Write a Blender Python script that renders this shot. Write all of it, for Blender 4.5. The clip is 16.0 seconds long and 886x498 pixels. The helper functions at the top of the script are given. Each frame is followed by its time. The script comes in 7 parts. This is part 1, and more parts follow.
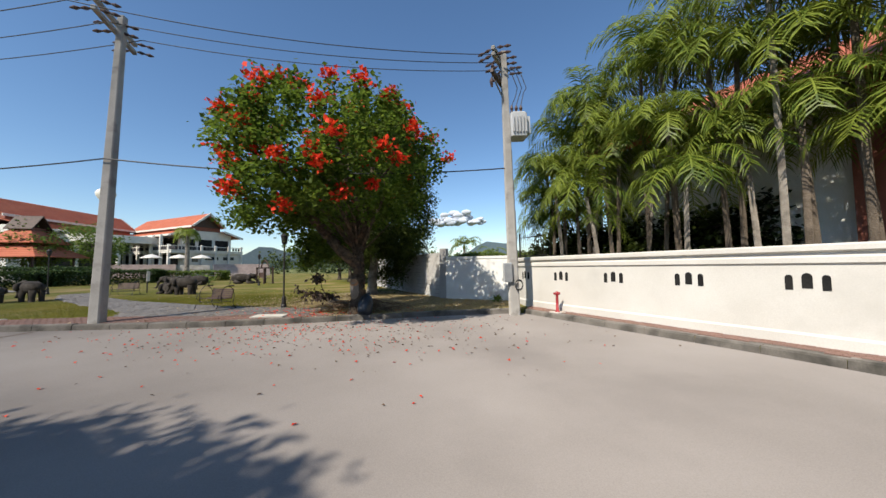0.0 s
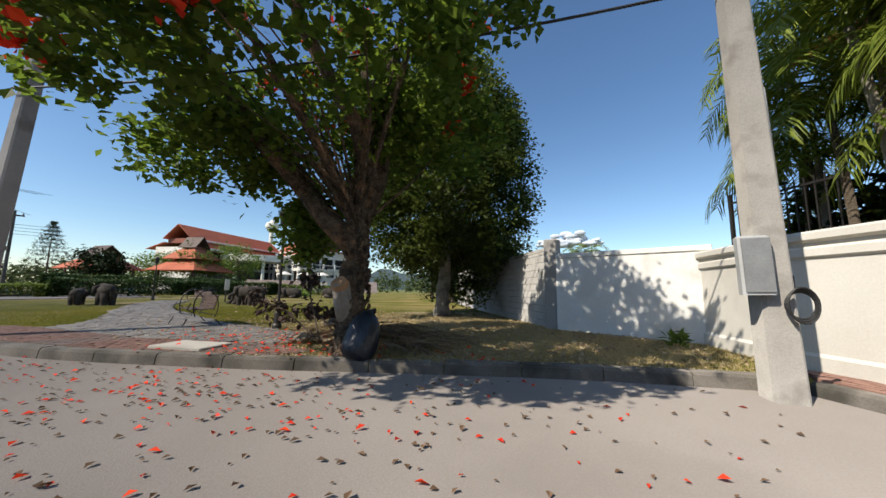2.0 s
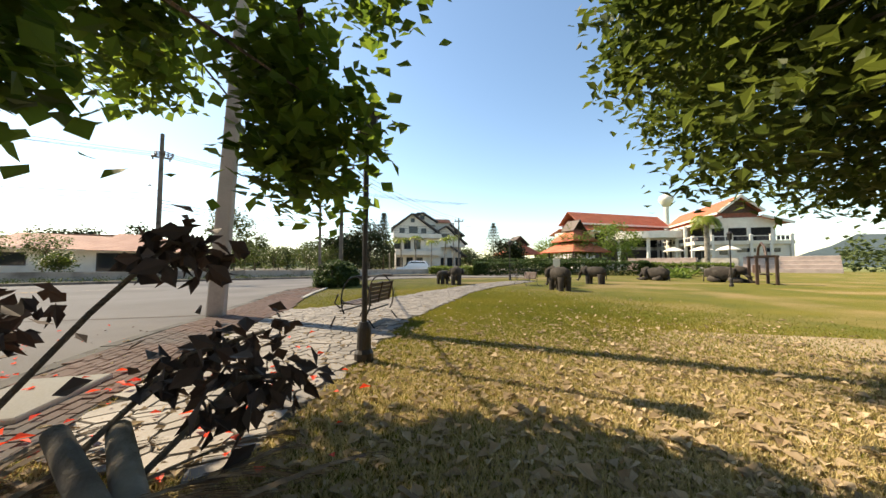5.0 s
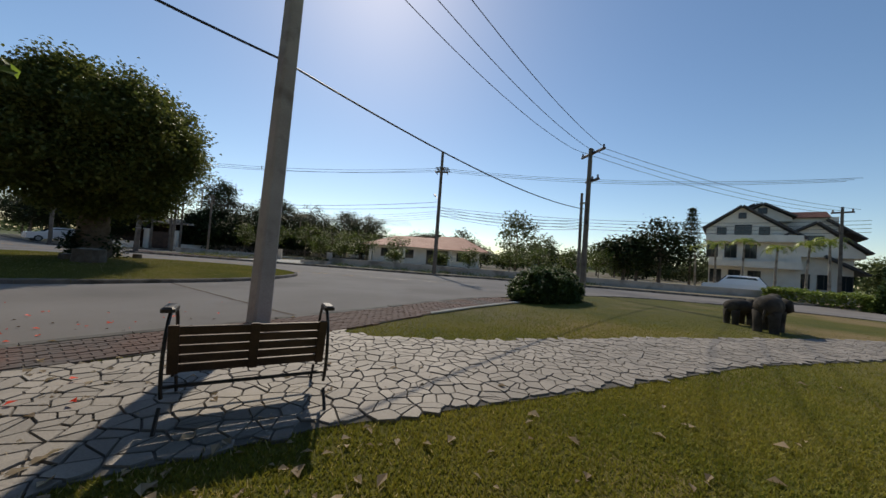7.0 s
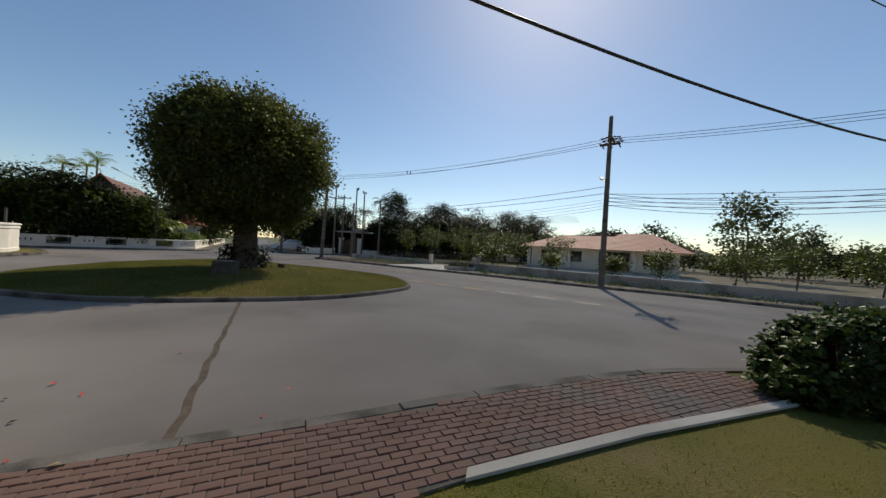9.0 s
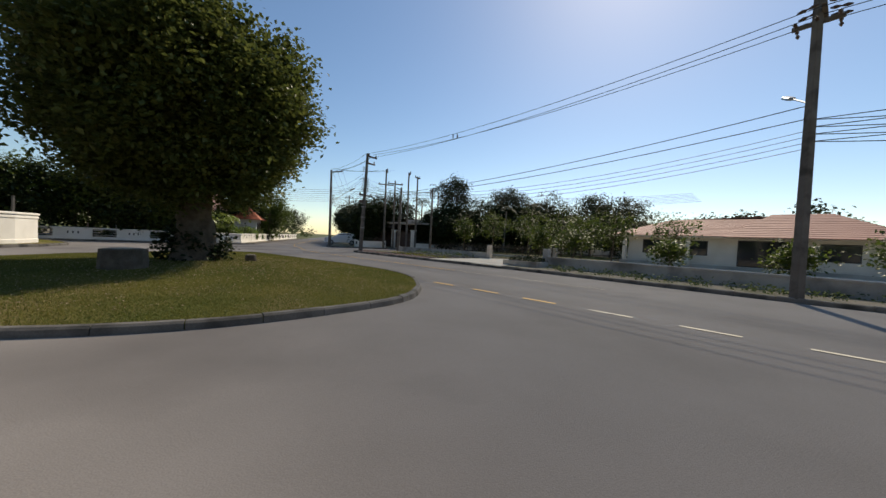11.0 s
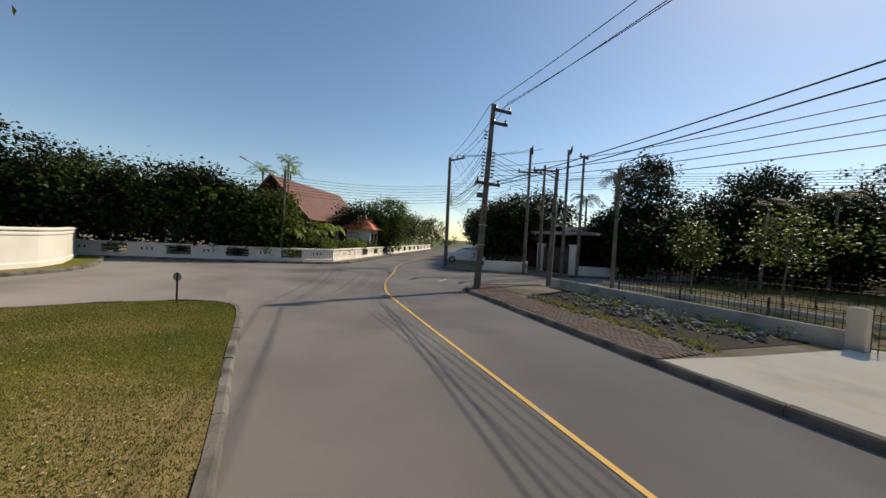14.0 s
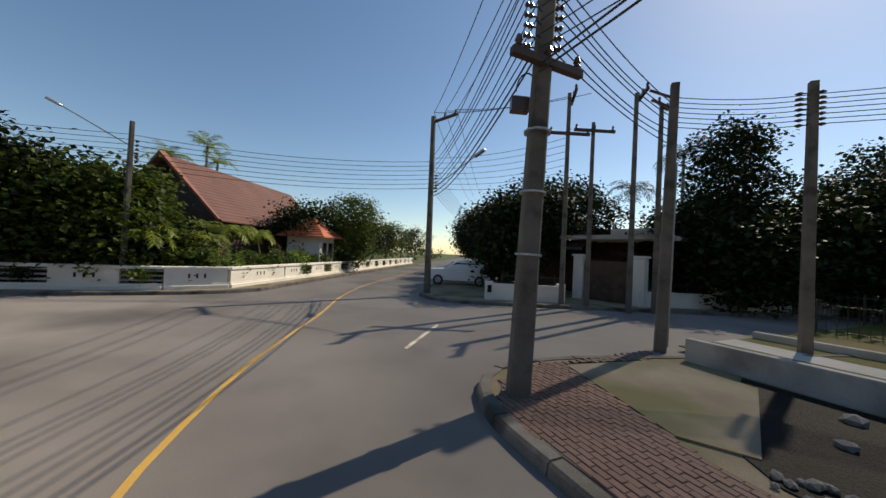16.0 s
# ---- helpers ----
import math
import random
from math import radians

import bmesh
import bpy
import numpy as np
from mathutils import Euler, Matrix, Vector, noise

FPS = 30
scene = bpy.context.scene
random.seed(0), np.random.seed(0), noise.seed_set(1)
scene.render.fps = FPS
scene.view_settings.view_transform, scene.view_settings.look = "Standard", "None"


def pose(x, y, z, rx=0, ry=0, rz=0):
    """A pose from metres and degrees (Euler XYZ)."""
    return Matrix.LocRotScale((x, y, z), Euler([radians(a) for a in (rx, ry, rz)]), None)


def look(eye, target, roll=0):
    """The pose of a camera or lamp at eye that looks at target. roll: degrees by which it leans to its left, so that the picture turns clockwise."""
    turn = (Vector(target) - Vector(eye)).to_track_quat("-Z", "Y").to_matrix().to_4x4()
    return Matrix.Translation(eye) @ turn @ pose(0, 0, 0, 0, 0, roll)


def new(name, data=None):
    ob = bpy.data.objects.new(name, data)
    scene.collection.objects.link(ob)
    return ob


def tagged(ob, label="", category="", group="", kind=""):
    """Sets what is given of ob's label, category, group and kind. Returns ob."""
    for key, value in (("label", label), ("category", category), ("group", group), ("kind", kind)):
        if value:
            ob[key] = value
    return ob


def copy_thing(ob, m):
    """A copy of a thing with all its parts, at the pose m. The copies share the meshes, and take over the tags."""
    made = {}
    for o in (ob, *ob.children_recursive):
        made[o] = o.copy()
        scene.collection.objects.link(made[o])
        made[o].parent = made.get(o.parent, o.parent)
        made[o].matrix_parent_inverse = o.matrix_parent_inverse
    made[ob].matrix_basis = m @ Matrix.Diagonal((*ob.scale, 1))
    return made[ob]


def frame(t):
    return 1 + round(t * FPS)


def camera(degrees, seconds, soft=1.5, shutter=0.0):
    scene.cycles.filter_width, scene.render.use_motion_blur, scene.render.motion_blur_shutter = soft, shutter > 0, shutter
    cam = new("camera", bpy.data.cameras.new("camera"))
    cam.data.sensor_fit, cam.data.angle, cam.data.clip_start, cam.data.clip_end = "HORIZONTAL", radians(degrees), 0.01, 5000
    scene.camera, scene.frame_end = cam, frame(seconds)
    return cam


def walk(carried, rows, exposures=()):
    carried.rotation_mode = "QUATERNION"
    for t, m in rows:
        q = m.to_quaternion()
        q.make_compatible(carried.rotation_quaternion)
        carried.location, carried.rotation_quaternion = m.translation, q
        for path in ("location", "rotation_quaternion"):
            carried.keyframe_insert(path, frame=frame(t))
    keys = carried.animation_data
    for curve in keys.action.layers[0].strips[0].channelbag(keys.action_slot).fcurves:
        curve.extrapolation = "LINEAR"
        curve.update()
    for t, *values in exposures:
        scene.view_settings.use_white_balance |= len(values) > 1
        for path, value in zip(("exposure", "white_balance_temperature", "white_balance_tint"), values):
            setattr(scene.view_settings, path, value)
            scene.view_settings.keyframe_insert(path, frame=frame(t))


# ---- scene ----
cam = camera(106.5, 16.0)
PATH = [
    (0, (0.485, 0.995, 1.534), (0.209, 2.973, 1.643), -0.7),
    (0.5, (0.488, 2.567, 1.571), (0.122, 4.528, 1.708), -0.3),
    (1, (0.243, 4.213, 1.577), (-0.235, 6.144, 1.785), 0.6),
    (1.5, (-0.028, 5.731, 1.371), (-0.713, 7.593, 1.618), 1.2),
    (2, (-0.287, 7.066, 1.043), (-1.173, 8.841, 1.291), 0.9),
    (2.5, (-0.464, 8.331, 1.135), (-1.583, 9.97, 1.385), 0.9),
    (3, (-0.702, 9.531, 1.06), (-2.145, 10.9, 1.275), 0.6),
    (3.5, (-1.076, 10.631, 1.085), (-2.776, 11.667, 1.27), -0.1),
    (4, (-1.55, 11.63, 1.11), (-3.427, 12.308, 1.25), -0.4),
    (4.5, (-2.397, 12.365, 1.073), (-4.359, 12.74, 1.188), 0.0),
    (4.7, (-2.8, 12.56, 1.09), (-4.784, 12.81, 1.2), 0.0),
    (6.8, (-7.917, 14.899, 1.384), (-9.377, 13.533, 1.444), 3.5),
    (7, (-8.567, 14.807, 1.451), (-9.891, 13.309, 1.506), 4.2),
    (7.5, (-9.965, 14.346, 1.621), (-10.915, 12.586, 1.648), 5.5),
    (8, (-11.114, 13.523, 1.612), (-11.797, 11.643, 1.627), 5.7),
    (8.5, (-12.084, 12.554, 1.83), (-12.61, 10.625, 1.845), 4.7),
    (8.7, (-12.38, 12.072, 1.905), (-12.855, 10.129, 1.908), 4.1),
    (10.8, (-14.947, 5.374, 1.476), (-14.995, 3.375, 1.431), 2.5),
    (11, (-15.215, 4.519, 1.419), (-15.185, 2.52, 1.363), 2.7),
    (11.5, (-15.698, 2.316, 1.299), (-15.432, 0.335, 1.224), 4.2),
    (12, (-15.905, -0.137, 1.316), (-15.402, -2.071, 1.24), 5.5),
    (12.5, (-15.581, -2.579, 1.373), (-14.876, -4.449, 1.3), 5.6),
    (13, (-14.739, -5.0, 1.714), (-13.925, -6.825, 1.637), 4.7),
    (13.5, (-13.742, -7.354, 1.969), (-12.884, -9.16, 1.905), 4.0),
    (14, (-12.751, -9.552, 2.279), (-11.886, -11.354, 2.221), 3.1),
    (14.5, (-11.665, -11.835, 2.513), (-10.824, -13.649, 2.478), 2.7),
    (15, (-10.61, -14.16, 2.52), (-9.79, -15.984, 2.503), 2.6),
    (15.5, (-9.491, -16.499, 2.47), (-8.697, -18.335, 2.465), 2.6),
    (16, (-8.486, -19.097, 2.091), (-7.695, -20.934, 2.119), 2.7),
]
walk(cam, [(t, look(eye, target, roll)) for t, eye, target, roll in PATH],
     [(0, 0.25, 6800, 10), (2.5, 0.35, 7000, 10), (3.0, 0.65, 7600, 10), (3.5, 0.9, 8500, 10), (4, 1.1, 9000, 10), (4.7, 1.2, 9000, 10), (6.8, 0.0, 7500, 10), (8.5, -0.2, 7600, 10), (11, 0.0, 7700, 10), (13.5, 0.08, 8000, 10), (16, 0.0, 7900, 10)])

# ---------------------------------------------------------------- light
world = bpy.data.worlds.new("world")
scene.world = world
world.use_nodes = True
wn = world.node_tree
sky = wn.nodes.new("ShaderNodeTexSky")
sky.sky_type, sky.sun_disc = "NISHITA", False
SUN_TO = Vector((-0.46, -0.89, 0.95)).normalized()
sky.sun_elevation = math.asin(SUN_TO.z)
sky.sun_rotation = math.atan2(SUN_TO.x, SUN_TO.y)
sky.altitude, sky.air_density, sky.dust_density, sky.ozone_density = 300, 1.0, 0.35, 3.0
tone = wn.nodes.new("ShaderNodeHueSaturation")
tone.inputs["Hue"].default_value, tone.inputs["Saturation"].default_value = 0.5, 1.12
wn.links.new(sky.outputs[0], tone.inputs["Color"])
wn.links.new(tone.outputs[0], wn.nodes["Background"].inputs[0])
wn.nodes["Background"].inputs[1].default_value = 0.138
sun = new("sun", bpy.data.lights.new("sun", "SUN"))
sun.data.energy, sun.data.angle, sun.data.color = 5.0, radians(0.6), (1.0, 0.95, 0.87)
sun.matrix_world = look((0, 0, 60), Vector((0, 0, 60)) - SUN_TO)


# ---------------------------------------------------------------- materials
def material(name, a, b, scale=3.0, fine=60.0, rough=0.8, bump=0.2, metal=0.0, piece=0.0, island=0.0, stain=None, stain_scale=0.5,
             stain_cut=0.58, translucent=0.0, bump_dist=0.01):
    """Two colours mixed by coarse and fine noise, optional stains of a third, variation from piece to piece, fine relief."""
    m = bpy.data.materials.new(name)
    m.use_nodes = True
    t = m.node_tree
    n, l = t.nodes, t.links
    p = n["Principled BSDF"]
    co = n.new("ShaderNodeTexCoord")

    def grain(s, detail=4.0):
        g = n.new("ShaderNodeTexNoise")
        g.inputs["Scale"].default_value, g.inputs["Detail"].default_value = s, detail
        l.new(co.outputs["Object"], g.inputs["Vector"])
        return g.outputs[0]

    def mix(f, x, y):
        k = n.new("ShaderNodeMix")
        k.data_type = "RGBA"
        l.new(f, k.inputs[0])
        for s, v in ((6, x), (7, y)):
            if isinstance(v, tuple):
                k.inputs[s].default_value = (*v, 1)
            else:
                l.new(v, k.inputs[s])
        return k.outputs[2]

    def calc(op, x, y):
        k = n.new("ShaderNodeMath")
        k.operation = op
        for s, v in ((0, x), (1, y)):
            if isinstance(v, (int, float)):
                k.inputs[s].default_value = v
            else:
                l.new(v, k.inputs[s])
        k.use_clamp = op == "MULTIPLY_ADD"
        return k.outputs[0]

    coarse, small = grain(scale), grain(fine, 3.0)
    f = calc("ADD", calc("MULTIPLY", coarse, 0.65), calc("MULTIPLY", small, 0.35))
    ramp = n.new("ShaderNodeMapRange")
    ramp.inputs[1].default_value, ramp.inputs[2].default_value = 0.34, 0.66
    l.new(f, ramp.inputs[0])
    f = ramp.outputs[0]
    if piece or island:
        r = n.new("ShaderNodeObjectInfo").outputs["Random"] if piece else n.new("ShaderNodeNewGeometry").outputs["Random Per Island"]
        w = piece or island
        f = calc("ADD", calc("MULTIPLY", f, 1 - w), calc("MULTIPLY", r, w))
    colour = mix(f, a, b)
    if stain:
        s = n.new("ShaderNodeMapRange")
        s.inputs[1].default_value, s.inputs[2].default_value = stain_cut - 0.08, stain_cut + 0.1
        l.new(grain(stain_scale, 6.0), s.inputs[0])
        colour = mix(s.outputs[0], colour, stain)
    l.new(colour, p.inputs["Base Color"])
    p.inputs["Roughness"].default_value, p.inputs["Metallic"].default_value = rough, metal
    if translucent:
        p.inputs["Specular IOR Level"].default_value = 0.18
    if rough >= 0.85:
        p.inputs["Diffuse Roughness"].default_value, p.inputs["Specular IOR Level"].default_value = 1.0, 0.2
    if bump:
        k = n.new("ShaderNodeBump")
        k.inputs["Strength"].default_value, k.inputs["Distance"].default_value = bump, bump_dist
        l.new(small, k.inputs["Height"])
        l.new(k.outputs[0], p.inputs["Normal"])
    if translucent:
        tr = n.new("ShaderNodeBsdfTranslucent")
        bright = mix(f, tuple(min(1, c * 1.7) for c in a), tuple(min(1, c * 1.9) for c in b))
        l.new(bright, tr.inputs[0])
        ms = n.new("ShaderNodeMixShader")
        ms.inputs[0].default_value = translucent
        l.new(p.outputs[0], ms.inputs[1])
        l.new(tr.outputs[0], ms.inputs[2])
        l.new(ms.outputs[0], n["Material Output"].inputs[0])
    return m


ASPHALT = material("road_surface", (0.175, 0.156, 0.141), (0.265, 0.238, 0.217), 0.35, 90, 0.85, 0.35, stain=(0.095, 0.087, 0.082), stain_scale=0.16, stain_cut=0.62)
FORE = material("forecourt_surface", (0.20, 0.177, 0.158), (0.29, 0.26, 0.235), 0.3, 90, 0.88, 0.35, stain=(0.165, 0.146, 0.132), stain_scale=0.2, stain_cut=0.6)
KERB = material("kerb_concrete", (0.12, 0.108, 0.092), (0.25, 0.225, 0.195), 2.0, 50, 0.9, 0.4, piece=0.15, stain=(0.07, 0.065, 0.055), stain_scale=1.7, stain_cut=0.56)
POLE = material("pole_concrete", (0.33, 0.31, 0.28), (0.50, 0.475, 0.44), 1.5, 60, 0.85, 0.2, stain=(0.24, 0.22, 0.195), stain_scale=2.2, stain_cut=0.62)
# Weathered concrete, darkened further for the shaded sides of backlit poles.
POLE_D = material("old_shaded_pole_concrete", (0.105, 0.094, 0.082), (0.185, 0.168, 0.148), 1.5, 60, 0.85, 0.3, stain=(0.065, 0.058, 0.05), stain_scale=2.2, stain_cut=0.58)
WHITE = material("white_wall_paint", (0.60, 0.565, 0.50), (0.72, 0.69, 0.625), 0.8, 45, 0.75, 0.12, stain=(0.56, 0.53, 0.47), stain_scale=0.9, stain_cut=0.64)
OLDWALL = material("weathered_render", (0.66, 0.645, 0.60), (0.80, 0.79, 0.75), 0.9, 30, 0.8, 0.3, stain=(0.42, 0.40, 0.37), stain_scale=0.9, stain_cut=0.63)
BLOCK = material("bare_block", (0.36, 0.345, 0.32), (0.56, 0.54, 0.51), 2.0, 40, 0.9, 0.45, piece=0.35, stain=(0.13, 0.125, 0.115), stain_scale=1.1, stain_cut=0.55)
GREY = material("grey_render", (0.34, 0.325, 0.305), (0.48, 0.46, 0.43), 1.0, 40, 0.85, 0.2, stain=(0.2, 0.19, 0.175), stain_scale=0.8, stain_cut=0.58)
PAVER = material("red_paver", (0.135, 0.075, 0.058), (0.27, 0.155, 0.12), 1.2, 70, 0.85, 0.3, piece=0.35, stain=(0.16, 0.13, 0.115), stain_scale=0.8, stain_cut=0.56)
PAVER_J = material("red_paver_bed", (0.135, 0.075, 0.058), (0.27, 0.155, 0.12), 1.2, 70, 0.85, 0.3, island=0.35, stain=(0.16, 0.13, 0.115), stain_scale=0.8, stain_cut=0.56)
MORTAR = material("joint_mortar", (0.10, 0.09, 0.078), (0.19, 0.172, 0.15), 3.0, 60, 0.95, 0.4)
FLAG = material("flagstone", (0.095, 0.085, 0.074), (0.22, 0.198, 0.174), 1.6, 55, 0.75, 0.35, piece=0.45)
LAWN = material("lawn_turf", (0.076, 0.092, 0.012), (0.165, 0.142, 0.026), 0.5, 70, 0.95, 0.8, stain=(0.26, 0.19, 0.085), stain_scale=0.28, stain_cut=0.56, bump_dist=0.03)
BLADE = material("grass_blade", (0.075, 0.108, 0.012), (0.24, 0.20, 0.038), 0.5, 30, 0.7, 0, island=0.5, translucent=0.25)
DIRT = material("dry_earth", (0.20, 0.155, 0.105), (0.34, 0.28, 0.195), 0.9, 60, 0.95, 0.6, stain=(0.15, 0.14, 0.06), stain_scale=0.6, stain_cut=0.55)
FIELD = material("far_field", (0.10, 0.12, 0.035), (0.19, 0.19, 0.075), 0.05, 3.0, 0.95, 0)
TRUNK = material("bark", (0.085, 0.065, 0.048), (0.20, 0.16, 0.12), 4.0, 40, 0.9, 0.9, bump_dist=0.03)
PALEBARK = material("pale_bark", (0.23, 0.20, 0.165), (0.42, 0.375, 0.315), 3.0, 40, 0.9, 0.6, stain=(0.13, 0.11, 0.09), stain_scale=2.5, stain_cut=0.55, bump_dist=0.02)
BARK = material("torn_bark", (0.04, 0.03, 0.022), (0.19, 0.145, 0.105), 9.0, 30, 0.95, 1.0, stain=(0.33, 0.20, 0.115), stain_scale=3.6, stain_cut=0.60, bump_dist=0.09)
CUT = material("cut_wood", (0.30, 0.15, 0.07), (0.48, 0.28, 0.15), 5.0, 50, 0.8, 0.5)
LEAF = material("tulip_tree_leaf", (0.028, 0.058, 0.009), (0.13, 0.18, 0.024), 0.6, 8, 0.5, 0, island=0.6, translucent=0.52)
LEAF_T = material("shade_tree_leaf", (0.018, 0.036, 0.009), (0.085, 0.11, 0.02), 0.6, 8, 0.5, 0, island=0.6, translucent=0.32)
LEAF_S = material("tall_shade_leaf", (0.018, 0.036, 0.009), (0.105, 0.13, 0.024), 0.6, 8, 0.5, 0, island=0.6, translucent=0.38)
# Leaf colour taken near black to hold the shade of backlit crowns.
LEAF_D = material("shade_dark_leaf", (0.007, 0.015, 0.005), (0.03, 0.046, 0.012), 0.5, 8, 0.65, 0, island=0.6, translucent=0.06)
LEAF_O = material("island_tree_leaf", (0.040, 0.060, 0.014), (0.115, 0.125, 0.035), 0.5, 8, 0.5, 0, island=0.6, translucent=0.25)
LEAF_B = material("bright_leaf", (0.06, 0.11, 0.018), (0.16, 0.21, 0.045), 0.5, 8, 0.55, 0, island=0.6, translucent=0.3)
LEAF_F = material("far_leaf", (0.04, 0.062, 0.022), (0.10, 0.125, 0.045), 0.3, 4, 0.7, 0, island=0.6, translucent=0.15)
FROND = material("palm_leaflet", (0.035, 0.075, 0.011), (0.27, 0.31, 0.05), 0.4, 8, 0.4, 0, island=0.55, translucent=0.28)
HEDGE = material("clipped_hedge_leaf", (0.022, 0.045, 0.012), (0.065, 0.10, 0.026), 1.0, 10, 0.5, 0, island=0.6, translucent=0.15)
HEDGE_B = material("bright_hedge_leaf", (0.07, 0.11, 0.02), (0.16, 0.20, 0.045), 1.0, 10, 0.55, 0, island=0.6, translucent=0.25)
DRY = material("dry_leaf", (0.22, 0.15, 0.09), (0.58, 0.46, 0.31), 3.0, 20, 0.85, 0, island=0.6, translucent=0.1)
DRYFROND = material("dry_frond", (0.05, 0.029, 0.02), (0.40, 0.275, 0.17), 2.0, 20, 0.85, 0, island=0.5)
ROADLEAF = material("brown_leaf", (0.075, 0.042, 0.026), (0.20, 0.125, 0.075), 3.0, 20, 0.85, 0, island=0.6)
DEADLEAF = material("withered_leaf", (0.030, 0.018, 0.014), (0.075, 0.045, 0.033), 3.0, 20, 0.8, 0, island=0.5)
PETAL = material("scarlet_petal", (0.55, 0.018, 0.012), (0.85, 0.075, 0.02), 5.0, 20, 0.55, 0, island=0.6, translucent=0.25)
ROOF = material("orange_roof_tile", (0.34, 0.085, 0.042), (0.50, 0.15, 0.075), 0.6, 20, 0.75, 0.3, island=0.35)
ROOF_D = material("dark_roof_tile", (0.075, 0.027, 0.021), (0.145, 0.053, 0.038), 0.6, 20, 0.75, 0.3, island=0.35)
ROOF_P = material("pink_roof_tile", (0.25, 0.105, 0.08), (0.37, 0.18, 0.135), 0.6, 20, 0.75, 0.3, island=0.3)
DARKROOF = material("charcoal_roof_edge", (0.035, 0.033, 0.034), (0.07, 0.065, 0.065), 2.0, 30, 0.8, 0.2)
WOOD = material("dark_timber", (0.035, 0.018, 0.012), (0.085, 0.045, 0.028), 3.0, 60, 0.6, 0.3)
REDWOOD = material("red_timber", (0.16, 0.045, 0.028), (0.27, 0.085, 0.05), 2.0, 40, 0.7, 0.3)
STONE = material("carved_stone", (0.035, 0.028, 0.022), (0.085, 0.07, 0.056), 4.0, 40, 0.85, 0.5, stain=(0.13, 0.112, 0.09), stain_scale=2.5, stain_cut=0.6)
IRON = material("black_iron", (0.018, 0.016, 0.015), (0.045, 0.04, 0.036), 8.0, 60, 0.5, 0.15, metal=0.4)
STEEL = material("galvanised_steel", (0.30, 0.30, 0.295), (0.42, 0.42, 0.41), 4.0, 50, 0.5, 0.1, metal=0.6)
GREYBOX = material("grey_enamel", (0.33, 0.335, 0.33), (0.45, 0.455, 0.45), 2.0, 50, 0.55, 0.1)
INSUL = material("brown_porcelain", (0.045, 0.026, 0.02), (0.085, 0.05, 0.038), 6.0, 50, 0.3, 0)
WIRE = material("black_cable", (0.012, 0.012, 0.012), (0.025, 0.025, 0.025), 6.0, 50, 0.6, 0)
RED = material("red_hydrant_paint", (0.30, 0.018, 0.024), (0.42, 0.035, 0.045), 4.0, 50, 0.5, 0.1)
# Near-black, mostly for the shade inside openings that are not cut.
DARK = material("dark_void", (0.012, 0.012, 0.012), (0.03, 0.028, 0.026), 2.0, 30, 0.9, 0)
YELLOW = material("yellow_road_paint", (0.42, 0.235, 0.045), (0.54, 0.33, 0.08), 1.5, 60, 0.8, 0.2, stain=(0.30, 0.24, 0.15), stain_scale=3.0, stain_cut=0.6)
PALELINE = material("worn_road_paint", (0.40, 0.37, 0.29), (0.52, 0.48, 0.38), 1.5, 60, 0.8, 0.2, stain=(0.27, 0.25, 0.22), stain_scale=3.0, stain_cut=0.54)
TYRE = material("black_rubber", (0.012, 0.012, 0.012), (0.03, 0.03, 0.03), 6, 60, 0.8, 0.1)
CARWHITE = material("white_car_paint", (0.72, 0.73, 0.74), (0.78, 0.79, 0.80), 1.0, 20, 0.25, 0)
TAIL = material("red_lamp_plastic", (0.35, 0.01, 0.01), (0.45, 0.02, 0.02), 3, 20, 0.25, 0)
BAG = material("black_plastic_bag", (0.008, 0.011, 0.017), (0.02, 0.027, 0.038), 7.0, 25, 0.36, 0.5, bump_dist=0.015)
SLAB = material("pale_concrete", (0.44, 0.41, 0.36), (0.58, 0.55, 0.49), 0.8, 50, 0.9, 0.3, stain=(0.33, 0.30, 0.26), stain_scale=0.7, stain_cut=0.6)
# The blue haze of distance is mixed into the hill colour.
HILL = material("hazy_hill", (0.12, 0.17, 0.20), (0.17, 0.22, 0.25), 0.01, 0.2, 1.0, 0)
CLOUD = material("cloud_white", (0.58, 0.62, 0.68), (0.70, 0.73, 0.78), 0.02, 0.2, 1.0, 0)
GLASS = bpy.data.materials.new("window_glass")
GLASS.use_nodes = True
gp = GLASS.node_tree.nodes["Principled BSDF"]
gp.inputs["Base Color"].default_value, gp.inputs["Roughness"].default_value = (0.02, 0.025, 0.03, 1), 0.06


